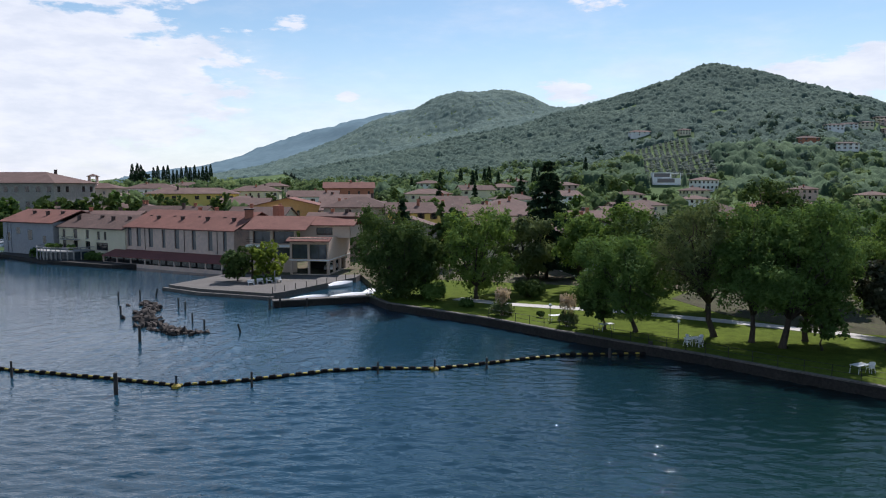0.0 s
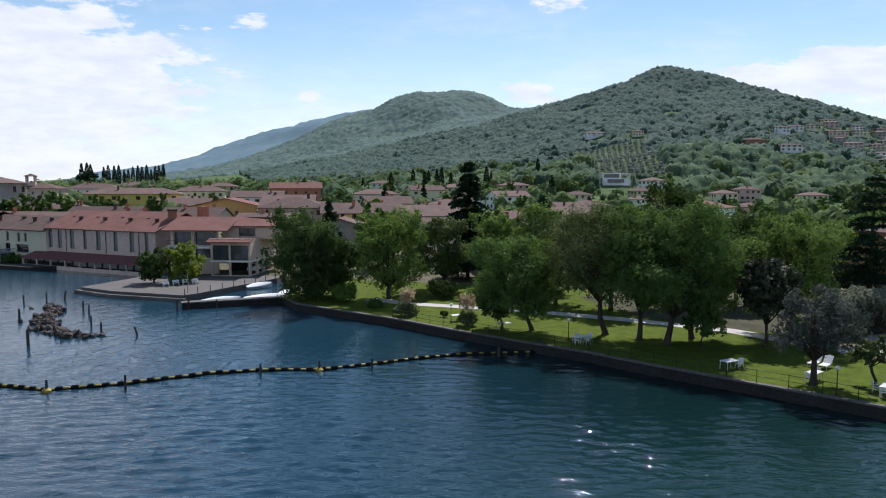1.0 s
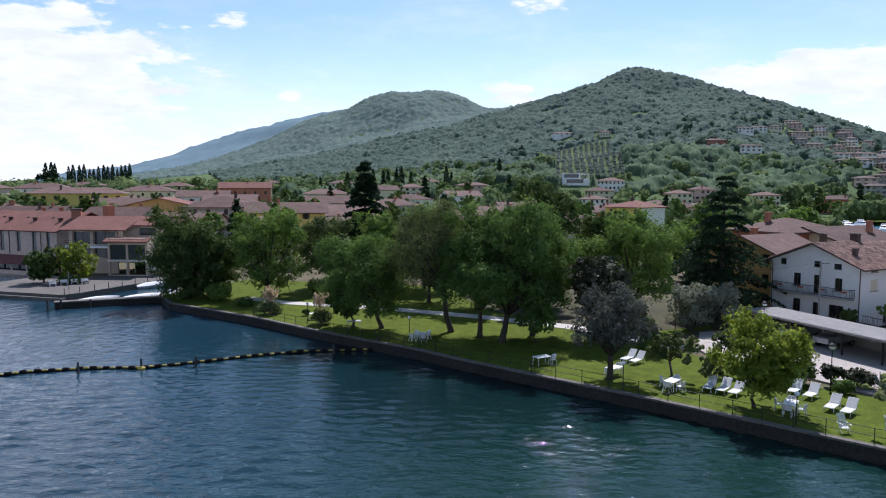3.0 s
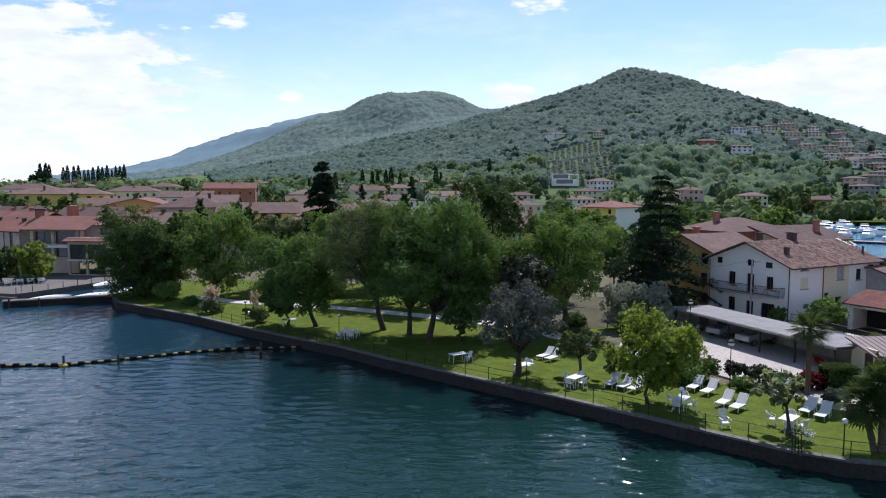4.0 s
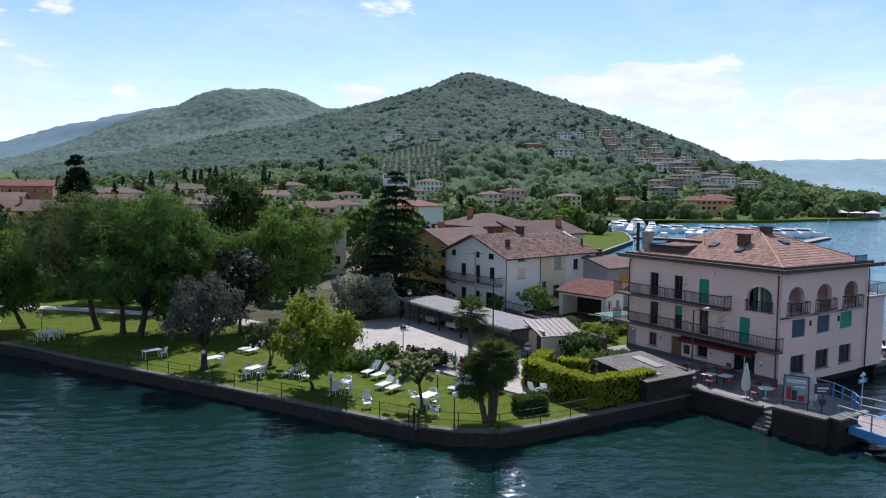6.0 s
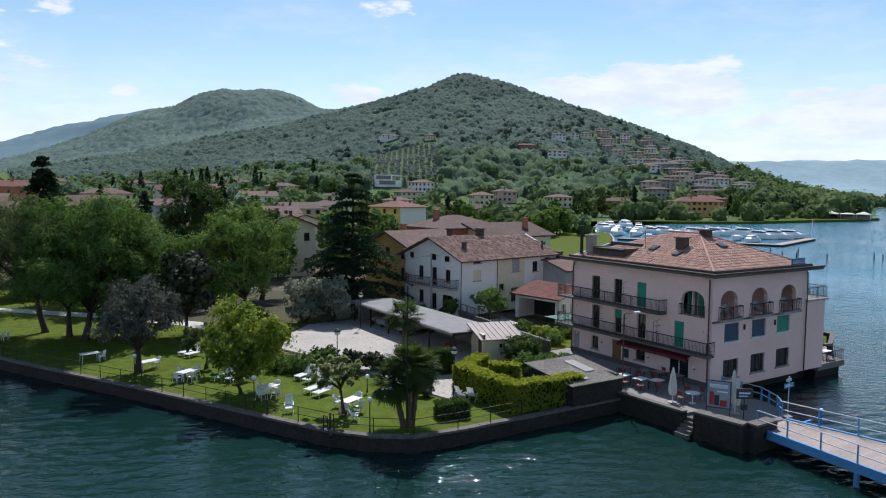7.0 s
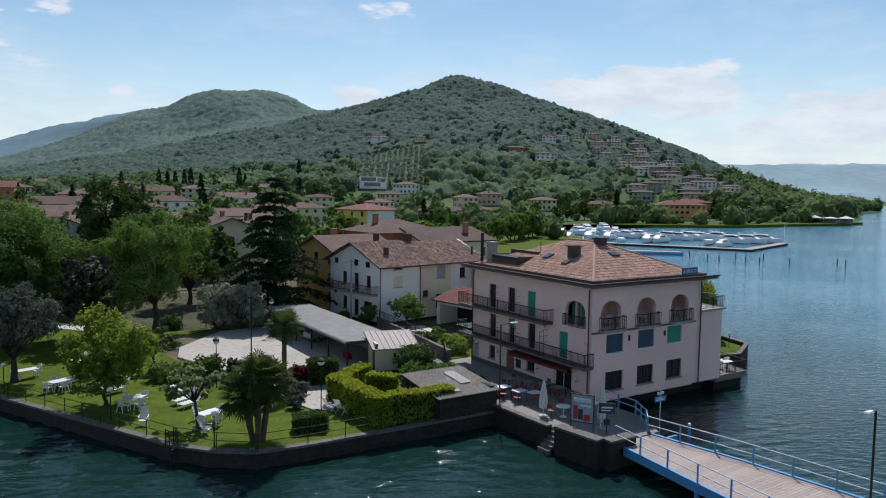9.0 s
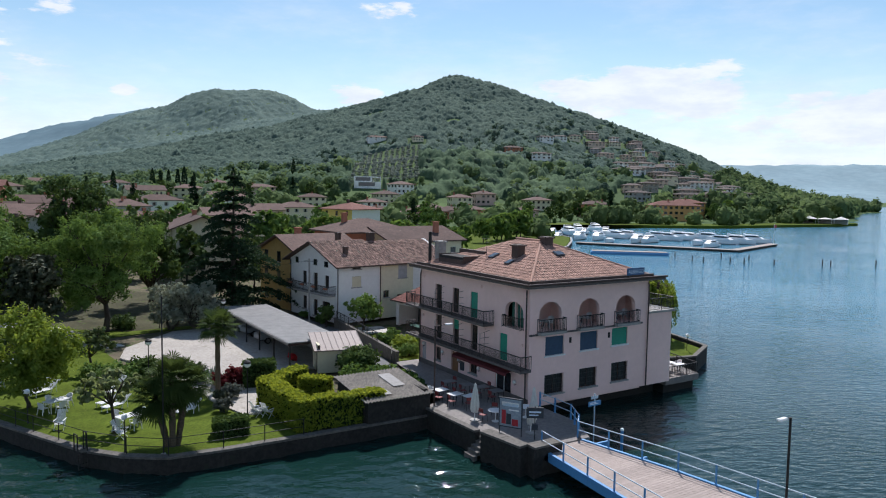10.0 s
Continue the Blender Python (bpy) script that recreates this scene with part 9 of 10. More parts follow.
yh = house("yellow_house", "bright yellow house with a white side wall and tiled roof", 144.3, 168.8, 1.4, 12, 12, 9.0, -68, "yellow_plaster", "red_roof", "hip", 1.9, 3, 3, 0.8, 16, None, faces=("front",))
part("side_wall", boxes((6.0, 6.06, -6.0, 6.0, -1.0, 8.9)), M["white_plaster"], yh, "white plastered side wall")
part("balcony", boxes((-4.0, 1.0, -7.2, -6.0, 5.6, 6.6)), M["yellow_plaster"], yh)
house("grey_outhouse", "grey house with an orange wooden shutter door", 104.5, 49.0, 1.0, 9, 7, 5.0, 4, "grey_plaster", "far_roof", "gable", 1.0, 1, 1, 0.5, 18, None, faces=())
tagged(mesh_object("shutter_door", boxes((102.5, 105.3, 45.32, 45.42, 2.9, 5.0)), M["orange_door"]), "wide orange wooden shutter door in the grey house", "door")
house("white_cottage", "small white cottage by the water", 102.0, 58.0, 1.0, 7, 7, 6.0, 4, "white_plaster", "far_roof", "gable", 1.2, 2, 2, 0.5, 19, None, faces=("front",))
OLD_TOWN = [
    (-30, 186, 20, 13, 7.0, -30, 'rose_plaster', 'gable', 'x'), (-8, 175, 16, 12, 7.4, -35, 'cream_plaster', 'gable', 'x'), (-46, 222, 18, 13, 7.5, -20, 'stone_plaster', 'hip', 'x'), (-16, 208, 18, 12, 7.6, -20, 'worn_plaster', 'gable', 'x'),
    (6, 196, 15, 12, 7.5, -22, 'cream_plaster', 'gable', 'x'), (-34, 252, 22, 13, 7.0, -12, 'rose_plaster', 'hip', 'x'), (2, 262, 18, 12, 7.5, -10, 'grey_plaster', 'gable', 'x'), (22, 160, 14, 11, 7.4, -24, 'beige_plaster', 'gable', 'x'),
    (36, 152, 13, 11, 6.6, -16, 'stone_plaster', 'gable', 'y'), (33, 212, 18, 12, 8.2, -14, 'worn_plaster', 'gable', 'x'), (53, 202, 16, 12, 8.0, -10, 'cream_plaster', 'gable', 'x'), (72, 205, 18, 12, 7.4, -6, 'rose_plaster', 'hip', 'x'),
    (70, 245, 16, 12, 8.0, -6, 'cream_plaster', 'gable', 'x'), (38, 262, 18, 12, 8.0, -12, 'brick_red', 'gable', 'x'), (90, 172, 15, 11, 6.8, -4, 'white_plaster', 'gable', 'x'), (56, 148, 14, 11, 6.4, -14, 'cream_plaster', 'gable', 'x'),
]
UPPER_TOWN = [
    (78, 142, 14, 11, 6.2, -8, 'worn_plaster', 'gable', 'x'), (104, 146, 13, 11, 6.6, 0, 'cream_plaster', 'gable', 'y'), (93, 128, 12, 10, 6.2, -6, 'rose_plaster', 'gable', 'x'), (30, 300, 20, 12, 7.4, -10, 'white_plaster', 'gable', 'x'),
    (92, 240, 17, 12, 7.2, 0, 'grey_plaster', 'hip', 'x'), (118, 205, 16, 11, 6.6, 0, 'cream_plaster', 'gable', 'x'), (112, 285, 18, 12, 7.0, 0, 'white_plaster', 'hip', 'x'), (140, 240, 15, 11, 6.8, 4, 'rose_plaster', 'gable', 'x'),
    (84, 320, 20, 12, 7.0, -4, 'cream_plaster', 'hip', 'x'), (150, 320, 18, 12, 7.0, 4, 'white_plaster', 'gable', 'x'), (165, 270, 16, 12, 6.5, 4, 'cream_plaster', 'hip', 'x'), (120, 360, 18, 12, 7.0, 0, 'cream_plaster', 'gable', 'x'),
    (-80, 300, 22, 14, 7.5, -20, 'cream_plaster', 'hip', 'x'), (-110, 330, 24, 14, 8.0, -24, 'stone_plaster', 'hip', 'x'), (8, 345, 22, 13, 7.0, -8, 'cream_plaster', 'hip', 'x'), (-40, 380, 24, 13, 7.0, -8, 'white_plaster', 'hip', 'x'),
]
for i, (x, y, w, d, h, r, wl2, k, al) in enumerate(OLD_TOWN + UPPER_TOWN):
    z = float(land(x, y)) - 0.3
    house("town_house", "old town house with shuttered windows and clay roof", x, y, z, w, d, h, r, wl2, "far_roof", k, None, 2, max(2, round(w / 4)), 0.6, 100 + i, "brown_shutter" if i % 2 else "grey_plaster", al, 2)
def in_sight_slope(x, y):
    e = 8.0
    gx, gy = (land(x + e, y) - land(x - e, y)) / (2 * e), (land(x, y + e) - land(x, y - e)) / (2 * e)
    return (gx * (x - 48) + gy * (y + 22)) / math.hypot(x - 48, y + 22)


# suburbs below the hill and villas on it
VILLAS = [(196, 415, 18, 10, 6, "rose_plaster"), (150, 400, 15, 11, 6, "cream_plaster"), (287, 398, 14, 11, 6.5, "white_plaster"), (300, 346, 13, 11, 6.5, "cream_plaster"), (322, 352, 13, 11, 7, "rose_plaster"), (262, 372, 14, 11, 6, "cream_plaster"),
          (232, 330, 13, 10, 6, "white_plaster"), (205, 350, 14, 10, 6, "cream_plaster"), (250, 300, 13, 10, 6, "rose_plaster"), (180, 455, 14, 10, 6, "cream_plaster"), (120, 455, 15, 10, 6, "white_plaster"), (340, 320, 14, 10, 6.5, "cream_plaster"),
          (424, 702, 24, 9, 4.6, "white_plaster"), (458, 672, 12, 9, 5.0, "cream_plaster"), (456, 497, 17, 11, 5.0, "brick_red"), (60, 400, 16, 11, 6, "cream_plaster"), (20, 430, 16, 11, 6, "rose_plaster"), (80, 520, 18, 11, 6, "cream_plaster"), (-30, 470, 18, 11, 6, "cream_plaster")]
for i, (x, y, w, d, h, wl2) in enumerate(VILLAS):
    house("villa", "villa with plastered walls and a low clay roof", x, y, float(land(x, y)) - 0.4, w, d, h, random.Random(i).uniform(-25, 10), wl2, "far_roof", "hip", None, 2, 4, 1.0, 200 + i, None, "x", 1, "villa", ("front", "left"), (1.5, 1.4))
mb = thing("modern_villa", pose(272, 418, float(land(272, 418)) - 0.3, 0, 0, -24), "white cubic modern villa with a dark glass front", "villa")
part("wall", boxes((-9, 9, -5, 5, -3, 3.4), (-9, 3, -4, 5, 3.4, 7.0)), M["white_paint"], mb)
part("glass_front", boxes((-6, 5, -5.1, -4.98, 0.4, 3.0), (-8, 2, -4.1, -3.98, 3.9, 6.4)), M["sea_glass"], mb)
part("pergola", boxes((3.4, 9, -4.6, -4.3, 6.4, 6.8), (8.6, 9, -4.6, -4.3, 3.4, 6.4), (3.4, 9, 4.0, 4.3, 6.4, 6.8)), M["white_paint"], mb)
rng = random.Random(42)
UPPER_VILLAGE = [(565, 581, 16), (606, 604, 16), (627, 603, 12), (672, 626, 16), (644, 586, 21), (670, 583, 14), (619, 560, 12), (610, 536, 17), (636, 530, 11), (687, 559, 10), (525, 432, 13), (524, 412, 15), (544, 420, 13), (523, 386, 14), (497, 395, 24), (518, 372, 13)]
LOWER_VILLAGE = [(497, 363, 12), (468, 347, 12), (498, 336, 16), (517, 355, 9), (546, 376, 15), (549, 366, 21), (598, 373, 17), (566, 353, 13), (536, 337, 14), (558, 333, 15), (485, 321, 26), (447, 343, 13), (451, 452, 17), (425, 317, 14), (516, 330, 11), (558, 401, 9)]
sites = [(x, y) for x, y, w in UPPER_VILLAGE + LOWER_VILLAGE]
more, tries = [], 0
while len(more) < 26 and tries < 60000:
    tries += 1
    x, y = rng.uniform(430, 720), rng.uniform(290, 660)
    z = float(land(x, y))
    az = math.degrees(math.atan2(x - 54, y + 24))
    el = math.degrees(math.atan2(z - 16, math.hypot(x - 54, y + 24)))
    if shore_dist(x, y) < 45 or not 43.0 < az < 55.0 or not max(0.4, 3.3 - 0.5 * (az - 43.6)) < el < 4.6 - 0.27 * (az - 43.6) or any(math.hypot(x - a, (y - b) * 0.7) < 15 for a, b in sites) or float(in_sight_slope(x, y)) < -0.05:
        continue
    sites.append((x, y))
    more.append((x, y, rng.uniform(9, 14)))
for k, (x, y, w) in enumerate(UPPER_VILLAGE + LOWER_VILLAGE + more):
    house("hill_villa", "hillside villa with pale walls and a clay roof", x, y, float(land(x, y)) - 0.3, w * 1.06, rng.uniform(8, 10), rng.uniform(4.4, 6.2), rng.uniform(-40, -8), rng.choice(("grey_plaster", "cream_plaster", "white_plaster", "white_plaster", "worn_plaster", "stone_plaster", "rose_plaster")), "hill_roof", "hip", 1.4, 2, max(3, round(w / 4)), 1.2, 300 + k, None, "x", 0, "villa", ("front", "left"), (2.1, 1.4))
house("orange_hotel", "long orange lakeside hotel with a tiled roof", 382, 251, 1.2, 27, 15, 9.0, -33, "orange_plaster", "red_roof", "hip", 2.6, 3, 9, 0.8, 400, None, "x", 2, "hotel", ("front", "left"), (1.6, 1.4))
house("orange_hotel", "rear wing of the orange lakeside hotel", 407, 263, 2.0, 20, 13, 9.5, -33, "ochre_plaster", "red_roof", "hip", 2.2, 3, 6, 0.8, 401, None, "x", 1, "hotel", ("front",), (1.6, 1.4))
house("low_house", "low house with a brown roof by the bay", 350, 280, 2.0, 18, 12, 8.0, -30, "brick_red", "far_roof", "hip", 2.0, 2, 4, 0.8, 402, None)
for i, (x, y) in enumerate(((232, 265), (250, 280), (215, 290), (272, 292), (300, 282), (190, 255), (172, 225), (205, 238))):
    house("bay_house", "low red-roofed house near the marina", x, y, 1.2, 13, 10, 5.5, -25, ("brick_red", "rose_plaster", "cream_plaster")[i % 3], "far_roof", "hip", None, 1, 4, 0.7, 420 + i, None)
ch = thing("chimney_stack", pose(1.9, 141.6, 0.9), "tall brick chimney stack behind the restaurant hall", "chimney")
part("shaft", boxes((-0.8, 0.8, -0.8, 0.8, -0.2, 10.6), bevel=0.04), M["brick_red"], ch)
part("cap", boxes((-0.95, 0.95, -0.95, 0.95, 10.6, 10.9), bevel=0.03), M["brown_trim"], ch)
pav = thing("lakeside_pavilion", pose(447.0, 203.9, 1.3, 0, 0, -62), "low open lakeside pavilion with white canvas roofs", "pavilion")
for k in range(4):
    bm = bmesh.new()
    roof_slab(bm, roof_planes_hip(-15.5 + 7.8 * k, -8.5 + 7.8 * k, -3.5, 3.5, 2.7, 1.5 if k % 2 else 0.8, 0.3), 0.12)
    part("canopy", bm, M["canvas"], pav)
    for x in (-15.3 + 7.8 * k, -8.7 + 7.8 * k):
        for y in (-3.3, 3.3):
            part("post", rods((((x, y, -0.3), (x, y, 2.7)),), 0.1), M["white_paint"], pav)
part("back_wall", boxes((-15.3, 14.7, 3.5, 3.7, -0.3, 2.6)), M["stone_plaster"], pav)
# ---- woods, groves and single trees of the town and the hills ----
def ico(sub):
    bm = bmesh.new()
    bmesh.ops.create_icosphere(bm, subdivisions=sub, radius=1.0)
    v = np.array([tuple(q.co) for q in bm.verts])
    f = np.array([[q.index for q in p.verts] for p in bm.faces])
    bm.free()
    return v, f


def leafy(name, label, places, radii, material_, seed, squash=0.95, per=34):
    """Tree crowns far off, each a dark heart with loose sprays of leaves around it, in one mesh; each tree has a tone of its own."""
    rng = np.random.RandomState(seed)
    v, f = ico(1)
    n = len(places)
    stretch = np.stack((rng.uniform(0.8, 1.25, n), rng.uniform(0.8, 1.25, n), squash * rng.uniform(0.75, 1.35, n)), 1) * radii[:, None]
    core = v[None] * (0.80 + 0.10 * rng.normal(size=(n, len(v), 1))) * stretch[:, None] + places[:, None]
    d = rng.normal(size=(n, per, 3))
    d[:, :, 2] = np.abs(d[:, :, 2]) * np.where(rng.rand(n, per) < 0.75, 1, -0.6)
    d *= (rng.uniform(0.72, 1.08, (n, per)) / np.linalg.norm(d, axis=2))[:, :, None]
    spray = leaf_quads(rng, (d * stretch[:, None] + places[:, None]).reshape(-1, 3), 0.42, 1.3, 0.2, 0.35, d.reshape(-1, 3) + np.array((0, 0, 0.3)), 0.5)
    mid = spray.mean(1, keepdims=True)
    spray = mid + (spray - mid) * np.repeat(radii, per)[:, None, None]
    m = n * len(v)
    tri = (f[None] + (np.arange(n) * len(v))[:, None, None]).reshape(-1, 3)
    q = m + np.arange(n * per)[:, None] * 4
    ob = indexed(name, np.concatenate((core.reshape(-1, 3), spray.reshape(-1, 3))), np.concatenate((tri, q + np.array((0, 1, 2)), q + np.array((0, 2, 3)))), material_, None, False)
    tone = rng.rand(n)
    ob.data.attributes.new("tone", "FLOAT", "POINT").data.foreach_set("value", np.concatenate((np.repeat(tone * 0.9, len(v)), np.repeat(tone, per * 4))).astype(np.float32))
    return tagged(ob, label, "woods", "", "stuff")


def canopy(name, label, x0, x1, y0, y1, res, cell, keep, material_, lo, hi, seed, rag=0.45):
    """A closed canopy: one dome for each tree, packed edge to edge over the ground; each tree has a tone of its own."""
    rng = np.random.RandomState(seed)
    gx, gy, cells = cell_grid(np.arange(x0, x1, res), np.arange(y0, y1, res))
    nx, ny = int((x1 - x0) / cell) + 4, int((y1 - y0) / cell) + 4
    jx, jy = rng.uniform(0, 1, (nx, ny)), rng.uniform(0, 1, (nx, ny))
    size, wide, tone = lo + (hi - lo) * rng.rand(nx, ny) ** 1.4, rng.uniform(0.68, 1.02, (nx, ny)) * cell, rng.rand(nx, ny)
    cx, cy = ((gx - x0) / cell).astype(int) + 1, ((gy - y0) / cell).astype(int) + 1
    best, hue = np.zeros(gx.shape), np.zeros(gx.shape)
    for dx in (-1, 0, 1):
        for dy in (-1, 0, 1):
            i, k = cx + dx, cy + dy
            d = np.hypot(gx - (x0 + (i - 1 + jx[i, k]) * cell), gy - (y0 + (k - 1 + jy[i, k]) * cell))
            dome = size[i, k] * np.sqrt(np.clip(1 - (d / wide[i, k]) ** 2, 0, 1))
            hue = np.where(dome > best, tone[i, k], hue)
            best = np.maximum(best, dome)
    ok = keep(gx, gy)
    gz = land(gx, gy) + np.where(ok, best + rag * res * rng.normal(size=gx.shape) * (best > 0.3) - 0.6, -2.0)
    cells = cells[ok.ravel()[cells].any(axis=1)]
    ob = indexed(name, np.stack((gx, gy, gz), -1).reshape(-1, 3), cells, material_, None, True)
    ob.data.attributes.new("tone", "FLOAT", "POINT").data.foreach_set("value", hue.ravel().astype(np.float32))
    return tagged(ob, label, "woods", "", "stuff")


def scatter(rng, x0, x1, y0, y1, step, keep):
    gx, gy = np.meshgrid(np.arange(x0, x1, step), np.arange(y0, y1, step))
    p = np.stack((gx.ravel(), gy.ravel()), 1) + rng.uniform(-0.5, 0.5, (gx.size, 2)) * step
    return p[keep(p[:, 0], p[:, 1])]


HOUSES = np.array([(o.location.x, o.location.y) for o in scene.objects if o.parent is None and o.get("category") in ("house", "villa", "hotel", "building")])


def clear_of_houses(x, y, r):
    ok = np.ones(x.shape, bool)
    for hx, hy in HOUSES:
        d = math.hypot(hx - 30, hy + 10)
        vx, vy = (hx - 30) / d, (hy + 10) / d
        ok &= (np.abs((x - hx) * vy - (y - hy) * vx) > r) | (np.abs((x - hx) * vx + (y - hy) * vy + r * 0.6) > r * 1.6)
    return ok


def in_grove(x, y):
    """The terraced olive grove on the slope."""
    along_ = 293 + 0.56 * (y - 432)
    return (np.abs(x - along_) < 27 + 0.03 * (y - 432)) & (y > 412) & (y < 656)


def in_sight(x, y):
    """Slopes that face the lake."""
    e = 6.0
    gx, gy = (land(x + e, y) - land(x - e, y)) / (2 * e), (land(x, y + e) - land(x, y - e)) / (2 * e)
    return (gx * (x - 30) + gy * (y + 10)) / np.hypot(x - 30, y + 10) > -0.12


rng = np.random.RandomState(12)
hill = lambda x, y: (land(x, y) > 13 + 6 * wobble(x, y, 120, 9)) & in_sight(x, y) & (shore_dist(x, y) > 20) & clear_of_houses(x, y, 10.5) & ~in_grove(x, y) & (wobble(x, y, 85, 21) > -0.9) & (np.arctan2(x - 30, y + 10) > -0.25)
foot = lambda x, y: np.hypot(x - 30, y + 10) < 640 + 45 * wobble(x, y, 90, 51)
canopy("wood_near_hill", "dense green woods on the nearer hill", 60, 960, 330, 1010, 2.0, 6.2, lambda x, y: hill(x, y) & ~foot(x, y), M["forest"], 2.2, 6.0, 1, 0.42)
canopy("wood_hill_foot", "tall dark green woods at the foot of the hill", 60, 720, 330, 700, 2.0, 8.6, lambda x, y: hill(x, y) & foot(x, y), M["forest_low"], 3.0, 8.5, 3, 0.45)
p = scatter(rng, 60, 800, 330, 680, 19, hill)
r = rng.uniform(2.6, 5.2, len(p)) * (0.9 + 0.2 * wobble(p[:, 0], p[:, 1], 60, 31))
leafy("hill_trees", "taller trees standing out of the hill woods", np.stack((p[:, 0], p[:, 1], land(p[:, 0], p[:, 1]) + r * 0.7), 1), r.clip(2.0), M["hill_leaf"], 1, 1.0, 34)
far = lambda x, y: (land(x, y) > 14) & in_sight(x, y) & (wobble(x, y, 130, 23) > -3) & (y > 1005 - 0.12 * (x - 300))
canopy("wood_far_hill", "green woods on the farther hill, haze put into their colour", -150, 760, 900, 1500, 3.6, 7.0, far, M["forest_far"], 1.5, 4.5, 2, 0.3)
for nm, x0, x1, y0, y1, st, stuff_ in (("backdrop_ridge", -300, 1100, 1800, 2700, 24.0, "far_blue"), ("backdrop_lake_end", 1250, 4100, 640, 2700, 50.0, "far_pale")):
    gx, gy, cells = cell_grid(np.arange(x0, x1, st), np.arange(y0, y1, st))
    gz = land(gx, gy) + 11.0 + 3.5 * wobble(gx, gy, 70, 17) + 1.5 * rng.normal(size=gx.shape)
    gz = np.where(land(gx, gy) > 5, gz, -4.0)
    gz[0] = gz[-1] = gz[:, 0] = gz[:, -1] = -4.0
    tagged(indexed(nm, np.stack((gx, gy, gz), -1).reshape(-1, 3), cells, M[stuff_], None, True), "distant wooded ridge with haze put into its blue colour", "backdrop", "", "structure")
p = scatter(rng, 470, 1150, 215, 640, 10.5, lambda x, y: (shore_dist(x, y) > 7) & (shore_dist(x, y) < 170) & (land(x, y) < 60) & clear_of_houses(x, y, 13))
r = 2.6 + 4.6 * rng.rand(len(p)) ** 1.6
leafy("point_woods", "dense green woods on the low point across the bay", np.stack((p[:, 0], p[:, 1], land(p[:, 0], p[:, 1]) + r * 0.95), 1), r, M["forest_leaf"], 7, 1.25, 30)
# olive grove in rows
rows = []
for i in range(37):
    y = 424 + 6.2 * i
    for k in range(11):
        rows.append((293 + 0.56 * (y - 432) + (5.2 + 0.006 * (y - 432)) * (k - 5) + rng.normal() * 0.4, y + rng.normal() * 0.4))
p = np.array(rows)
r = rng.uniform(1.7, 2.3, len(p))
leafy("olive_grove", "rows of grey-green olive trees on a terraced slope", np.stack((p[:, 0], p[:, 1], land(p[:, 0], p[:, 1]) + r * 0.6), 1), r, M["grove"], 5, 0.66, 30)
# shrubs and gardens between the houses, down to the bay
low = lambda x, y: (shore_dist(x, y) > 8) & (land(x, y) < 34) & clear_of_houses(x, y, 14) & (np.hypot(x - 372, y - 236) > 24) & ((y > 215) | ((x > 118) & (y > 150))) & (wobble(x, y, 55, 41) > -0.35) & ~in_grove(x, y) & (np.arctan2(x - 30, y + 10) > -0.3)
p = scatter(rng, -140, 640, 150, 640, 8.0, low)
p = p[rng.rand(len(p)) < 0.72]
r = 1.5 + 4.0 * rng.rand(len(p)) ** 1.5
leafy("garden_trees", "garden trees and shrubs between the houses", np.stack((p[:, 0], p[:, 1], land(p[:, 0], p[:, 1]) + r * 0.75), 1), r, M["forest_leaf"], 6, 1.05, 32)


def town_tree(kind, seed, leaf, h, rad, count=700, size=0.8):
    if kind == "cone":
        return conifer("town_conifer", "dark conifer among the houses", 0, 0, 0, h, rad, seed, count=count, size=size, tiers=16, thin=0.5)
    return broadleaf("town_tree", "leafy green tree among the houses", 0, 0, 0, h, rad, leaf, 0.12, 0.2, count, size, 11, 0.46, seed, flat_bottom=0.7, hollow=0.65, twigs=0)


PROTOS = [town_tree("leaf", 71, "leaf_mid", 9, 3.6), town_tree("leaf", 72, "leaf_fresh", 8, 3.4), town_tree("leaf", 73, "leaf_dark", 10, 4.0), town_tree("leaf", 74, "leaf_wispy", 8.5, 3.2), town_tree("cone", 75, "leaf_cedar", 14, 3.6, 1000)]
prng = random.Random(5)
trees_bay = [(184, 150, 1), (188, 153, 1), (192, 156, 1), (196, 159, 1), (200, 161, 1), (204, 164, 1), (176, 146, 1), (103, 92, 1), (108, 96, 1), (114, 101, 1), (121, 105, 1), (128, 108, 1), (136, 112, 1), (143, 116, 1), (150, 122, 1), (118, 93, 1), (132, 100, 1), (112, 84, 1), (158, 130, 1), (122, 168, 1), (128, 150, 1), (150, 175, 1), (160, 165, 1)]
trees_quarter = [(96, 84, 2), (88, 82, 2), (80, 90, 2), (73, 108, 2), (66, 104, 0), (57, 112, 2), (84, 118, 0), (99, 112, 0), (92, 96, 3), (70, 128, 0), (86, 150, 2), (100, 165, 0), (46, 132, 0), (38, 128, 2), (30, 134, 4), (26, 150, 0), (14, 152, 0), (68, 158, 2), (110, 160, 3), (96, 200, 2), (150, 205, 0), (165, 190, 2), (178, 180, 0), (170, 160, 0), (185, 205, 2)]
trees_west = [(60, 225, 0), (20, 252, 2), (-6, 236, 2), (-28, 232, 2), (-58, 248, 2), (-66, 262, 0), (-48, 272, 2), (-76, 245, 0), (-52, 236, 0), (-86, 260, 2), (-52, 214, 2), (-47, 208, 0), (-58, 222, 2), (-40, 214, 2), (-63, 228, 0), (-54, 228, 2), (-46, 226, 0), (-38, 225, 2), (-60, 210, 2), (-20, 290, 2), (-45, 300, 0), (12, 285, 2), (46, 288, 0), (60, 280, 2), (76, 272, 4), (100, 262, 2), (130, 262, 0), (160, 300, 2)]
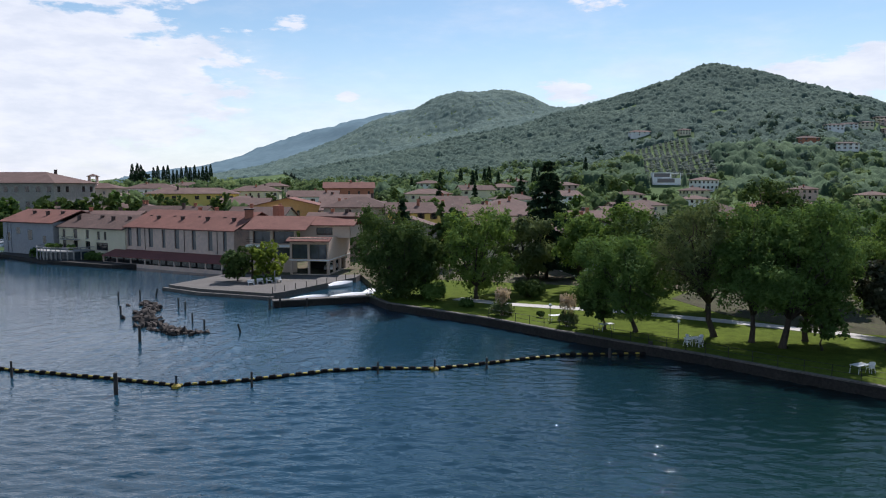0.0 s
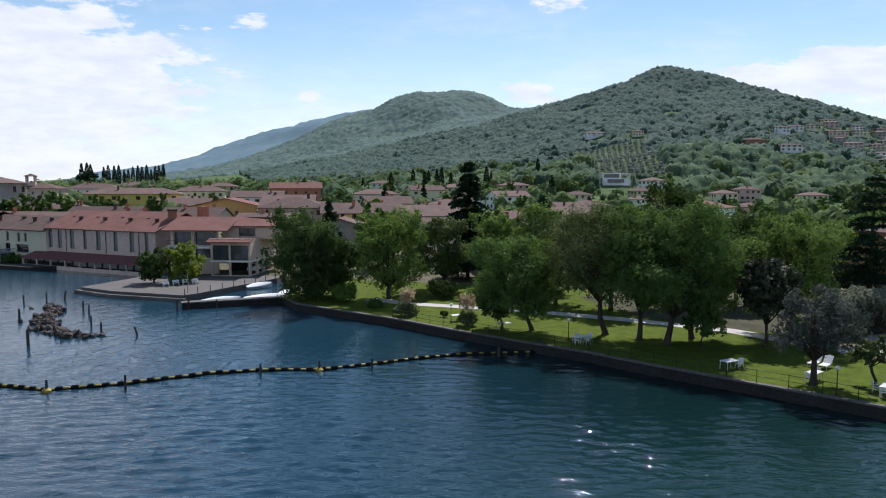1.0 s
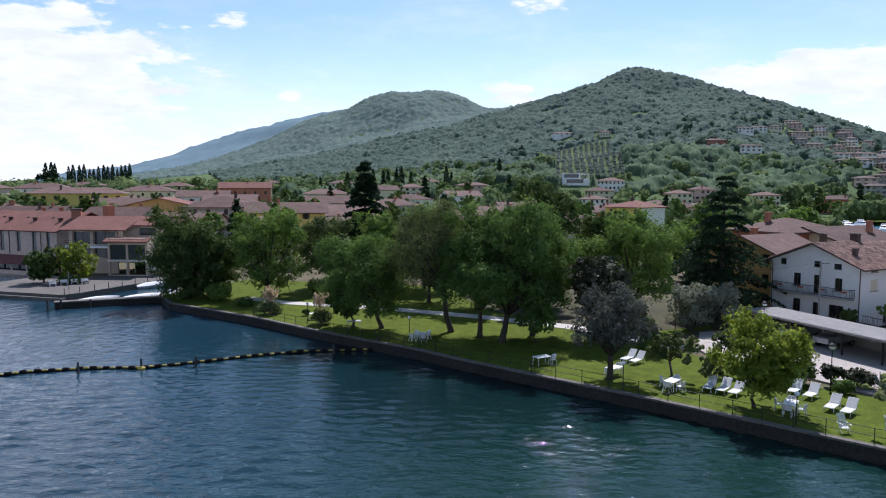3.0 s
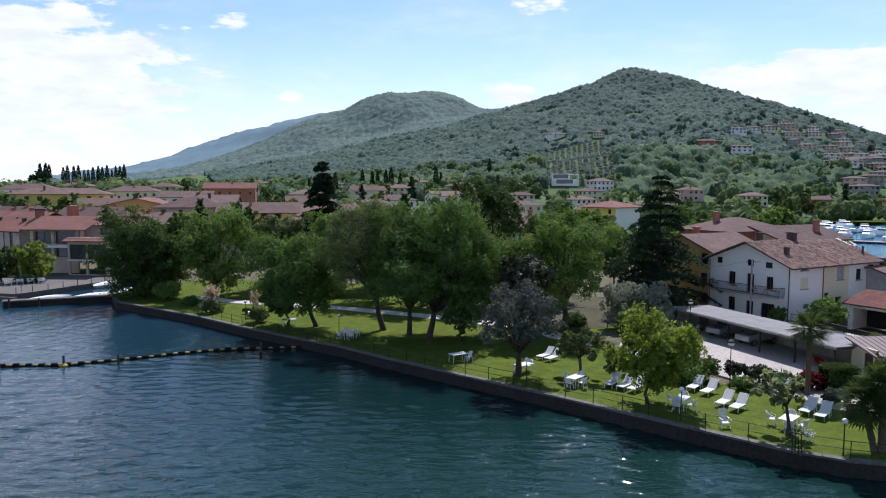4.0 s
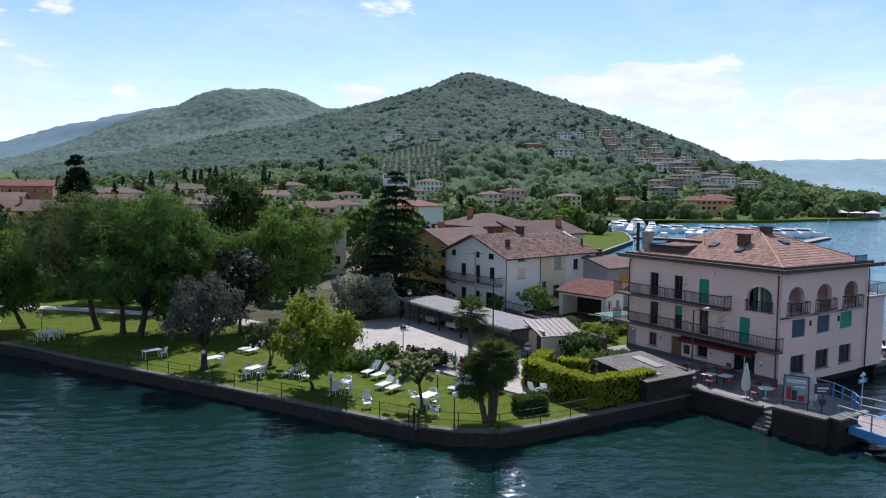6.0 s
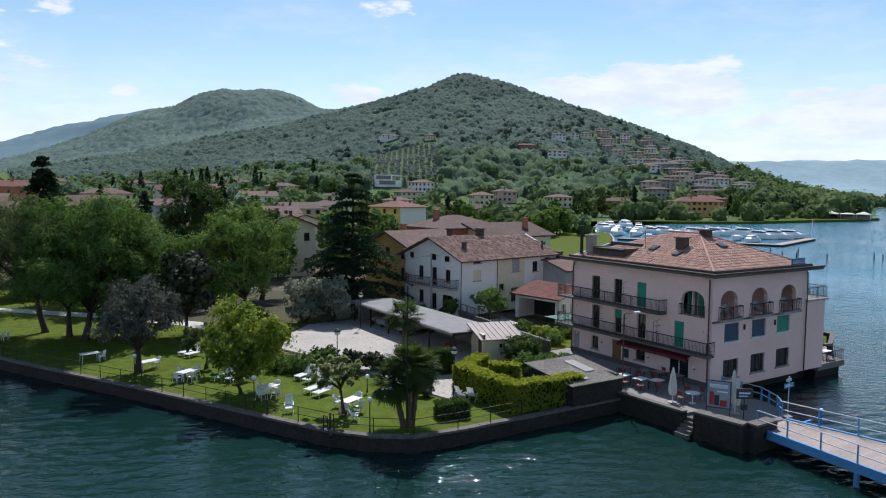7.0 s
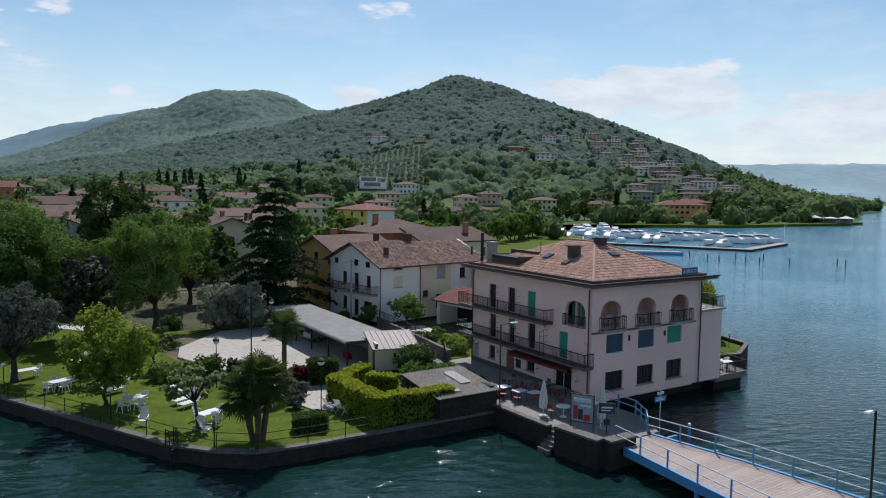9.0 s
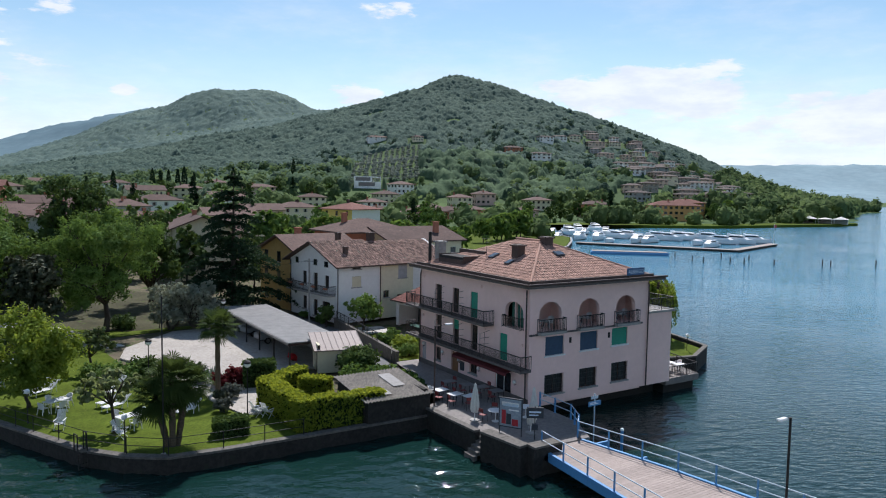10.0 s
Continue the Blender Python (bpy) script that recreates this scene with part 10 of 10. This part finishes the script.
trees_shore = [(196, 222, 4), (206, 230, 0), (222, 246, 2), (238, 250, 0), (246, 240, 2), (262, 252, 1), (276, 250, 1), (286, 262, 0), (296, 256, 2), (308, 262, 2), (318, 252, 0), (326, 268, 2), (338, 256, 4), (412, 236, 2)]
trees_slope = [(110, 330, 4), (96, 345, 2), (140, 345, 4), (132, 372, 2), (160, 372, 0), (180, 385, 2), (205, 380, 4), (222, 395, 2), (240, 408, 0), (212, 430, 2), (160, 430, 2), (140, 425, 4), (172, 440, 2), (100, 420, 4), (84, 440, 2), (50, 455, 0), (30, 465, 2)]
trees_point = [(404, 240, 0), (412, 250, 4), (420, 262, 4), (428, 244, 2), (440, 236, 0), (452, 240, 2), (466, 228, 0), (480, 224, 2), (494, 220, 2), (508, 216, 0), (522, 212, 2), (540, 214, 0), (560, 212, 2), (580, 216, 2), (600, 225, 0)]
for x, y, k in trees_bay + trees_quarter + trees_west + trees_shore + trees_slope + trees_point:
    s = prng.uniform(0.75, 1.25)
    if float(shore_dist(x, y)) < 4:
        continue
    copy_thing(PROTOS[k], pose(x, y, float(land(x, y)) - 0.1, 0, 0, prng.uniform(0, 360)) @ Matrix.Scale(s, 4))
for x, y, s in ((-63, 228, 1.05), (-56, 226, 0.95), (-50, 222, 1.1), (-45, 218, 1.2), (-40, 216, 1.3), (-35, 222, 1.25), (-69, 234, 1.1), (-30, 234, 1.2), (-22, 246, 1.2)):
    copy_thing(PROTOS[2], pose(x, y, float(land(x, y)) - 0.1, 0, 0, prng.uniform(0, 360)) @ Matrix.Scale(s, 4))
prng2 = random.Random(31)
for k in range(230):
    x, y = prng2.uniform(455, 800), prng2.uniform(205, 380)
    sd = float(shore_dist(x, y))
    if not 16 < sd < 75 or not bool(clear_of_houses(np.array(x), np.array(y), 12)):
        continue
    copy_thing(PROTOS[prng2.choice((0, 1, 1, 3, 3, 2))], pose(x, y, float(land(x, y)) - 0.2, 0, 0, prng2.uniform(0, 360)) @ Matrix.Scale(prng2.uniform(0.7, 1.25), 4))
for k, (x, y) in enumerate(((98, 88), (105, 108), (75, 100), (90, 108), (64, 112))):
    PROTOS[k].matrix_world = pose(x, y, 0.9)
cy = cypress("cypress", "tall dark cypress on the skyline", -96, 916, float(land(-96, 916)), 22, 2.2, 81)
for i, x in enumerate((-118, -113, -108, -90, -84, -79, -74, -69, -64, -59, -54, -49, -45, -40, -36, -31)):
    s = prng.uniform(0.75, 1.1) * (1.3 if x < -105 else 1.0)
    copy_thing(cy, pose(x, 905 + prng.uniform(-8, 8), float(land(x, 905)) - 0.5, 0, 0, prng.uniform(0, 360)) @ Matrix.Scale(s, 4))
for x, y in ((148, 442), (153, 440), (158, 445), (163, 441), (140, 450), (186, 436), (191, 440), (110, 392), (236, 462)):
    copy_thing(cy, pose(x, y, float(land(x, y)) - 0.5, 0, 0, prng.uniform(0, 360)) @ Matrix.Scale(prng.uniform(0.6, 0.8), 4))
broadleaf("umbrella_pine", "dark broad umbrella pine on the skyline", -84, 690, float(land(-84, 690)), 17, 10, "leaf_cedar", 0.3, 0.5, 1500, 1.4, 12, 0.5, 83)
# ---- marina and the far side of the bay ----
def motorboat(m, length, label, cabin=True):
    """A white motor cruiser: hull, deck, windscreen, cabin top and a boot stripe."""
    t = thing("motorboat", m, label, "boat", "boats in the marina")
    n, rows = 10, []
    bm = bmesh.new()
    for i in range(n):
        f = i / (n - 1)
        w = length * 0.165 * (1.0 if f < 0.5 else max(0.03, math.cos((f - 0.5) * 3.14) ** 0.7))
        x, zt = length * (f - 0.5), 0.9 + 0.55 * f * f
        rows.append([bm.verts.new(q) for q in ((x, -w, zt), (x, -w * 0.86, 0.2), (x, 0, -0.3), (x, w * 0.86, 0.2), (x, w, zt))])
    for a, b in zip(rows, rows[1:]):
        for k in range(4):
            bm.faces.new((a[k], a[k + 1], b[k + 1], b[k]))
        bm.faces.new((a[4], a[0], b[0], b[4]))
    bm.faces.new(rows[0])
    part("hull", bm, M["boat_white"], t, smooth_=False)
    if cabin:
        def frustum(x0, x1, w, z0, x2, x3, w2, z1):
            b = bmesh.new()
            vs = [b.verts.new((x * length, y * length, z)) for x, y, z in ((x0, -w, z0), (x1, -w * 0.8, z0), (x1, w * 0.8, z0), (x0, w, z0), (x2, -w2, z1), (x3, -w2 * 0.85, z1), (x3, w2 * 0.85, z1), (x2, w2, z1))]
            for q in ((4, 5, 6, 7), (0, 1, 5, 4), (1, 2, 6, 5), (2, 3, 7, 6), (3, 0, 4, 7)):
                b.faces.new([vs[i] for i in q])
            return b
        part("cabin", frustum(-0.26, 0.34, 0.135, 0.9, -0.24, 0.20, 0.12, 1.65), M["boat_white"], t)
        part("windscreen", frustum(-0.20, 0.175, 0.112, 1.65, -0.2, 0.09, 0.10, 2.0), M["boat_dark"], t)
        part("cabin_top", frustum(-0.27, 0.12, 0.115, 2.0, -0.25, 0.07, 0.10, 2.22), M["boat_white"], t)
        part("cockpit_cover", frustum(-0.44, -0.26, 0.125, 0.9, -0.40, -0.27, 0.11, 1.75), M["boat_white"], t)
        part("radar_arch", rods((((-0.22 * length, -0.11 * length, 1.0), (-0.26 * length, -0.10 * length, 2.5)), ((-0.26 * length, -0.10 * length, 2.5), (-0.26 * length, 0.10 * length, 2.5)), ((-0.26 * length, 0.10 * length, 2.5), (-0.22 * length, 0.11 * length, 1.0))), 0.06), M["boat_white"], t)
    else:
        part("cover", boxes((-0.42 * length, 0.2 * length, -0.13 * length, 0.13 * length, 0.9, 1.35), bevel=0.15), M["boat_white"], t)
    return t


B0 = motorboat(pose(222, 166, 0, 0, 0, 215), 9.0, "white motor cruiser moored in the marina")
B1 = motorboat(pose(217, 170, 0, 0, 0, 215), 7.0, "white motorboat under a pale cover", False)
mrng = random.Random(9)
for x, y, r, k in ((272.6, 124.3, 290, 1.3), (264.6, 124.6, 285, 1.35), (259.2, 126.7, 285, 1.3), (267.3, 138, 280, 1.35), (241.8, 118, 200, 1.0), (245.9, 126.4, 205, 1.2), (265.6, 144.7, 280, 1.2), (261.8, 146.1, 285, 1.3), (255.1, 145.5, 280, 1.25), (253.9, 149, 275, 1.3),
                   (238.7, 139.9, 200, 1.1), (234.8, 141.3, 205, 1.2), (250.7, 159.7, 270, 1.25), (246.5, 161.5, 270, 1.2), (225.4, 144.9, 210, 1.1), (232.2, 156.8, 215, 1.2), (227.4, 161.2, 215, 1.25), (240.8, 180.5, 250, 1.5), (258.1, 194.3, 240, 1.4), (271.9, 198.5, 240, 1.4), (279, 205, 240, 1.2)):
    copy_thing(B1 if (x, y) in ((245.9, 126.4), (225.4, 144.9)) else B0, pose(x, y, 0, 0, 0, r + mrng.uniform(-6, 6)) @ Matrix.Scale(k, 4))
for k in range(10):
    f = k / 9
    copy_thing(B0 if mrng.random() < 0.75 else B1, pose(231 + 29 * f, 198 - 23 * f, 0, 0, 0, 225 + mrng.uniform(-8, 8)) @ Matrix.Scale(mrng.uniform(0.8, 1.3), 4))
for x, y, r in ((-58, 208, 40), (-62, 216, 20), (-64, 226, 100), (-66, 238, 60), (-71, 250, 30), (-75, 266, 80)):
    copy_thing(B0, pose(x, y, 0, 0, 0, r) @ Matrix.Scale(0.8, 4))
dock = thing("floating_dock", pose(0, 0, 0), "low dark wooden dock behind the marina lawn", "dock")
part("deck", boxes((-19, 19, -0.9, 0.9, 0.45, 0.62)), M["wood_pole"], dock).matrix_local = pose(241, 183, 0, 0, 0, -38)
for k in range(5):
    part("pile", rods((((0, 0, -2.5), (0, 0, 0.5)),), 0.16), M["wood_pole"], dock).matrix_local = pose(227 + 6.4 * k, 194 - 5.0 * k, 0)
dock = thing("floating_dock", pose(0, 0, 0), "long pale floating dock in the marina", "dock")
bm = bmesh.new()
prism(bm, [(209.5, 143.0), (232.4, 101.6), (269.6, 113.6), (268.8, 116.0), (234.0, 104.8), (211.8, 144.4)], 0.05, 0.55)
part("body", bm, M["wood_pole"], dock)
bm = bmesh.new()
prism(bm, [(209.3, 143.1), (232.3, 101.4), (269.9, 113.5), (269.0, 116.2), (234.1, 105.0), (212.0, 144.5)], 0.55, 0.68)
part("deck", bm, M["deck"], dock)
barge = thing("work_barge", pose(197.6, 109.6, 0, 0, 0, -42), "long low blue barge beside the dock", "boat")
part("hull", boxes((-10, 10, -2.0, 2.0, -0.6, 0.75), bevel=0.25), M["blue_iron"], barge)
part("deck", boxes((-9.6, 9.6, -1.7, 1.7, 0.75, 0.85)), M["deck"], barge)
fp = thing("flagpole", pose(268.6, 114.4, 0.6), "white flagpole with a flag at the dock's end", "pole")
part("pole", rods((((0, 0, 0), (0, 0, 6.5)),), 0.06), M["white_paint"], fp)
part("flag", boxes((0.06, 1.3, -0.02, 0.02, 5.2, 6.2)), M["sign_red"], fp)
for x, y in ((203, 99), (198.5, 90), (197.5, 86), (210.8, 91), (203.7, 83.2), (204.5, 80), (207.7, 74.4), (219, 69.5), (218.2, 67.1), (229, 62.5), (215, 86), (238, 60)):
    water_pole(x, y, 1.35, 0.15)
slab("lawn_bay", [(108, 44), (120, 73), (150, 100), (180, 120), (191.5, 127.6), (206.5, 142.6), (220, 157.5), (225, 168), (222, 190), (190, 186), (140, 150), (112, 110), (102, 80)], 1.1, M["grass"], "green lawn beside the marina", 0.5)
slab("lawn_far", [(226, 206), (265, 233), (298, 225.5), (321, 214.5), (347, 201.5), (362, 197.5), (409, 197.5), (445, 193.5), (479, 198.5), (496, 216), (470, 216), (430, 214), (375, 216), (335, 234), (300, 248), (240, 232)], 1.3, M["grass"], "green shore lawn across the bay", 1.8)
for x, y, s in ((331.9, 242.2, 6), (364.7, 249.4, 6), (373.7, 247.6, 6), (309.0, 234.5, 3.5), (378.3, 212.7, 4)):
    t = thing("parasol", pose(x, y, 1.3), "large white parasol on the far lawn", "parasol", "white parasols on the far lawn")
    part("pole", rods((((0, 0, 0), (0, 0, 2.6)),), 0.06), M["white_paint"], t)
    bm = bmesh.new()
    lathe(bm, ((s * 0.5, 2.3), (s * 0.5, 2.36), (s * 0.05, 3.3)), 10)
    part("canopy", bm, M["canvas"], t)
run_wall("wall_marina", [(226, 205), (223, 190), (226, 168), (220.5, 157), (207, 142), (192, 127), (180, 119), (150, 99)], -2.5, 1.16, 0.5, M["shore_wall"], "stone quay wall of the marina", M["concrete"])
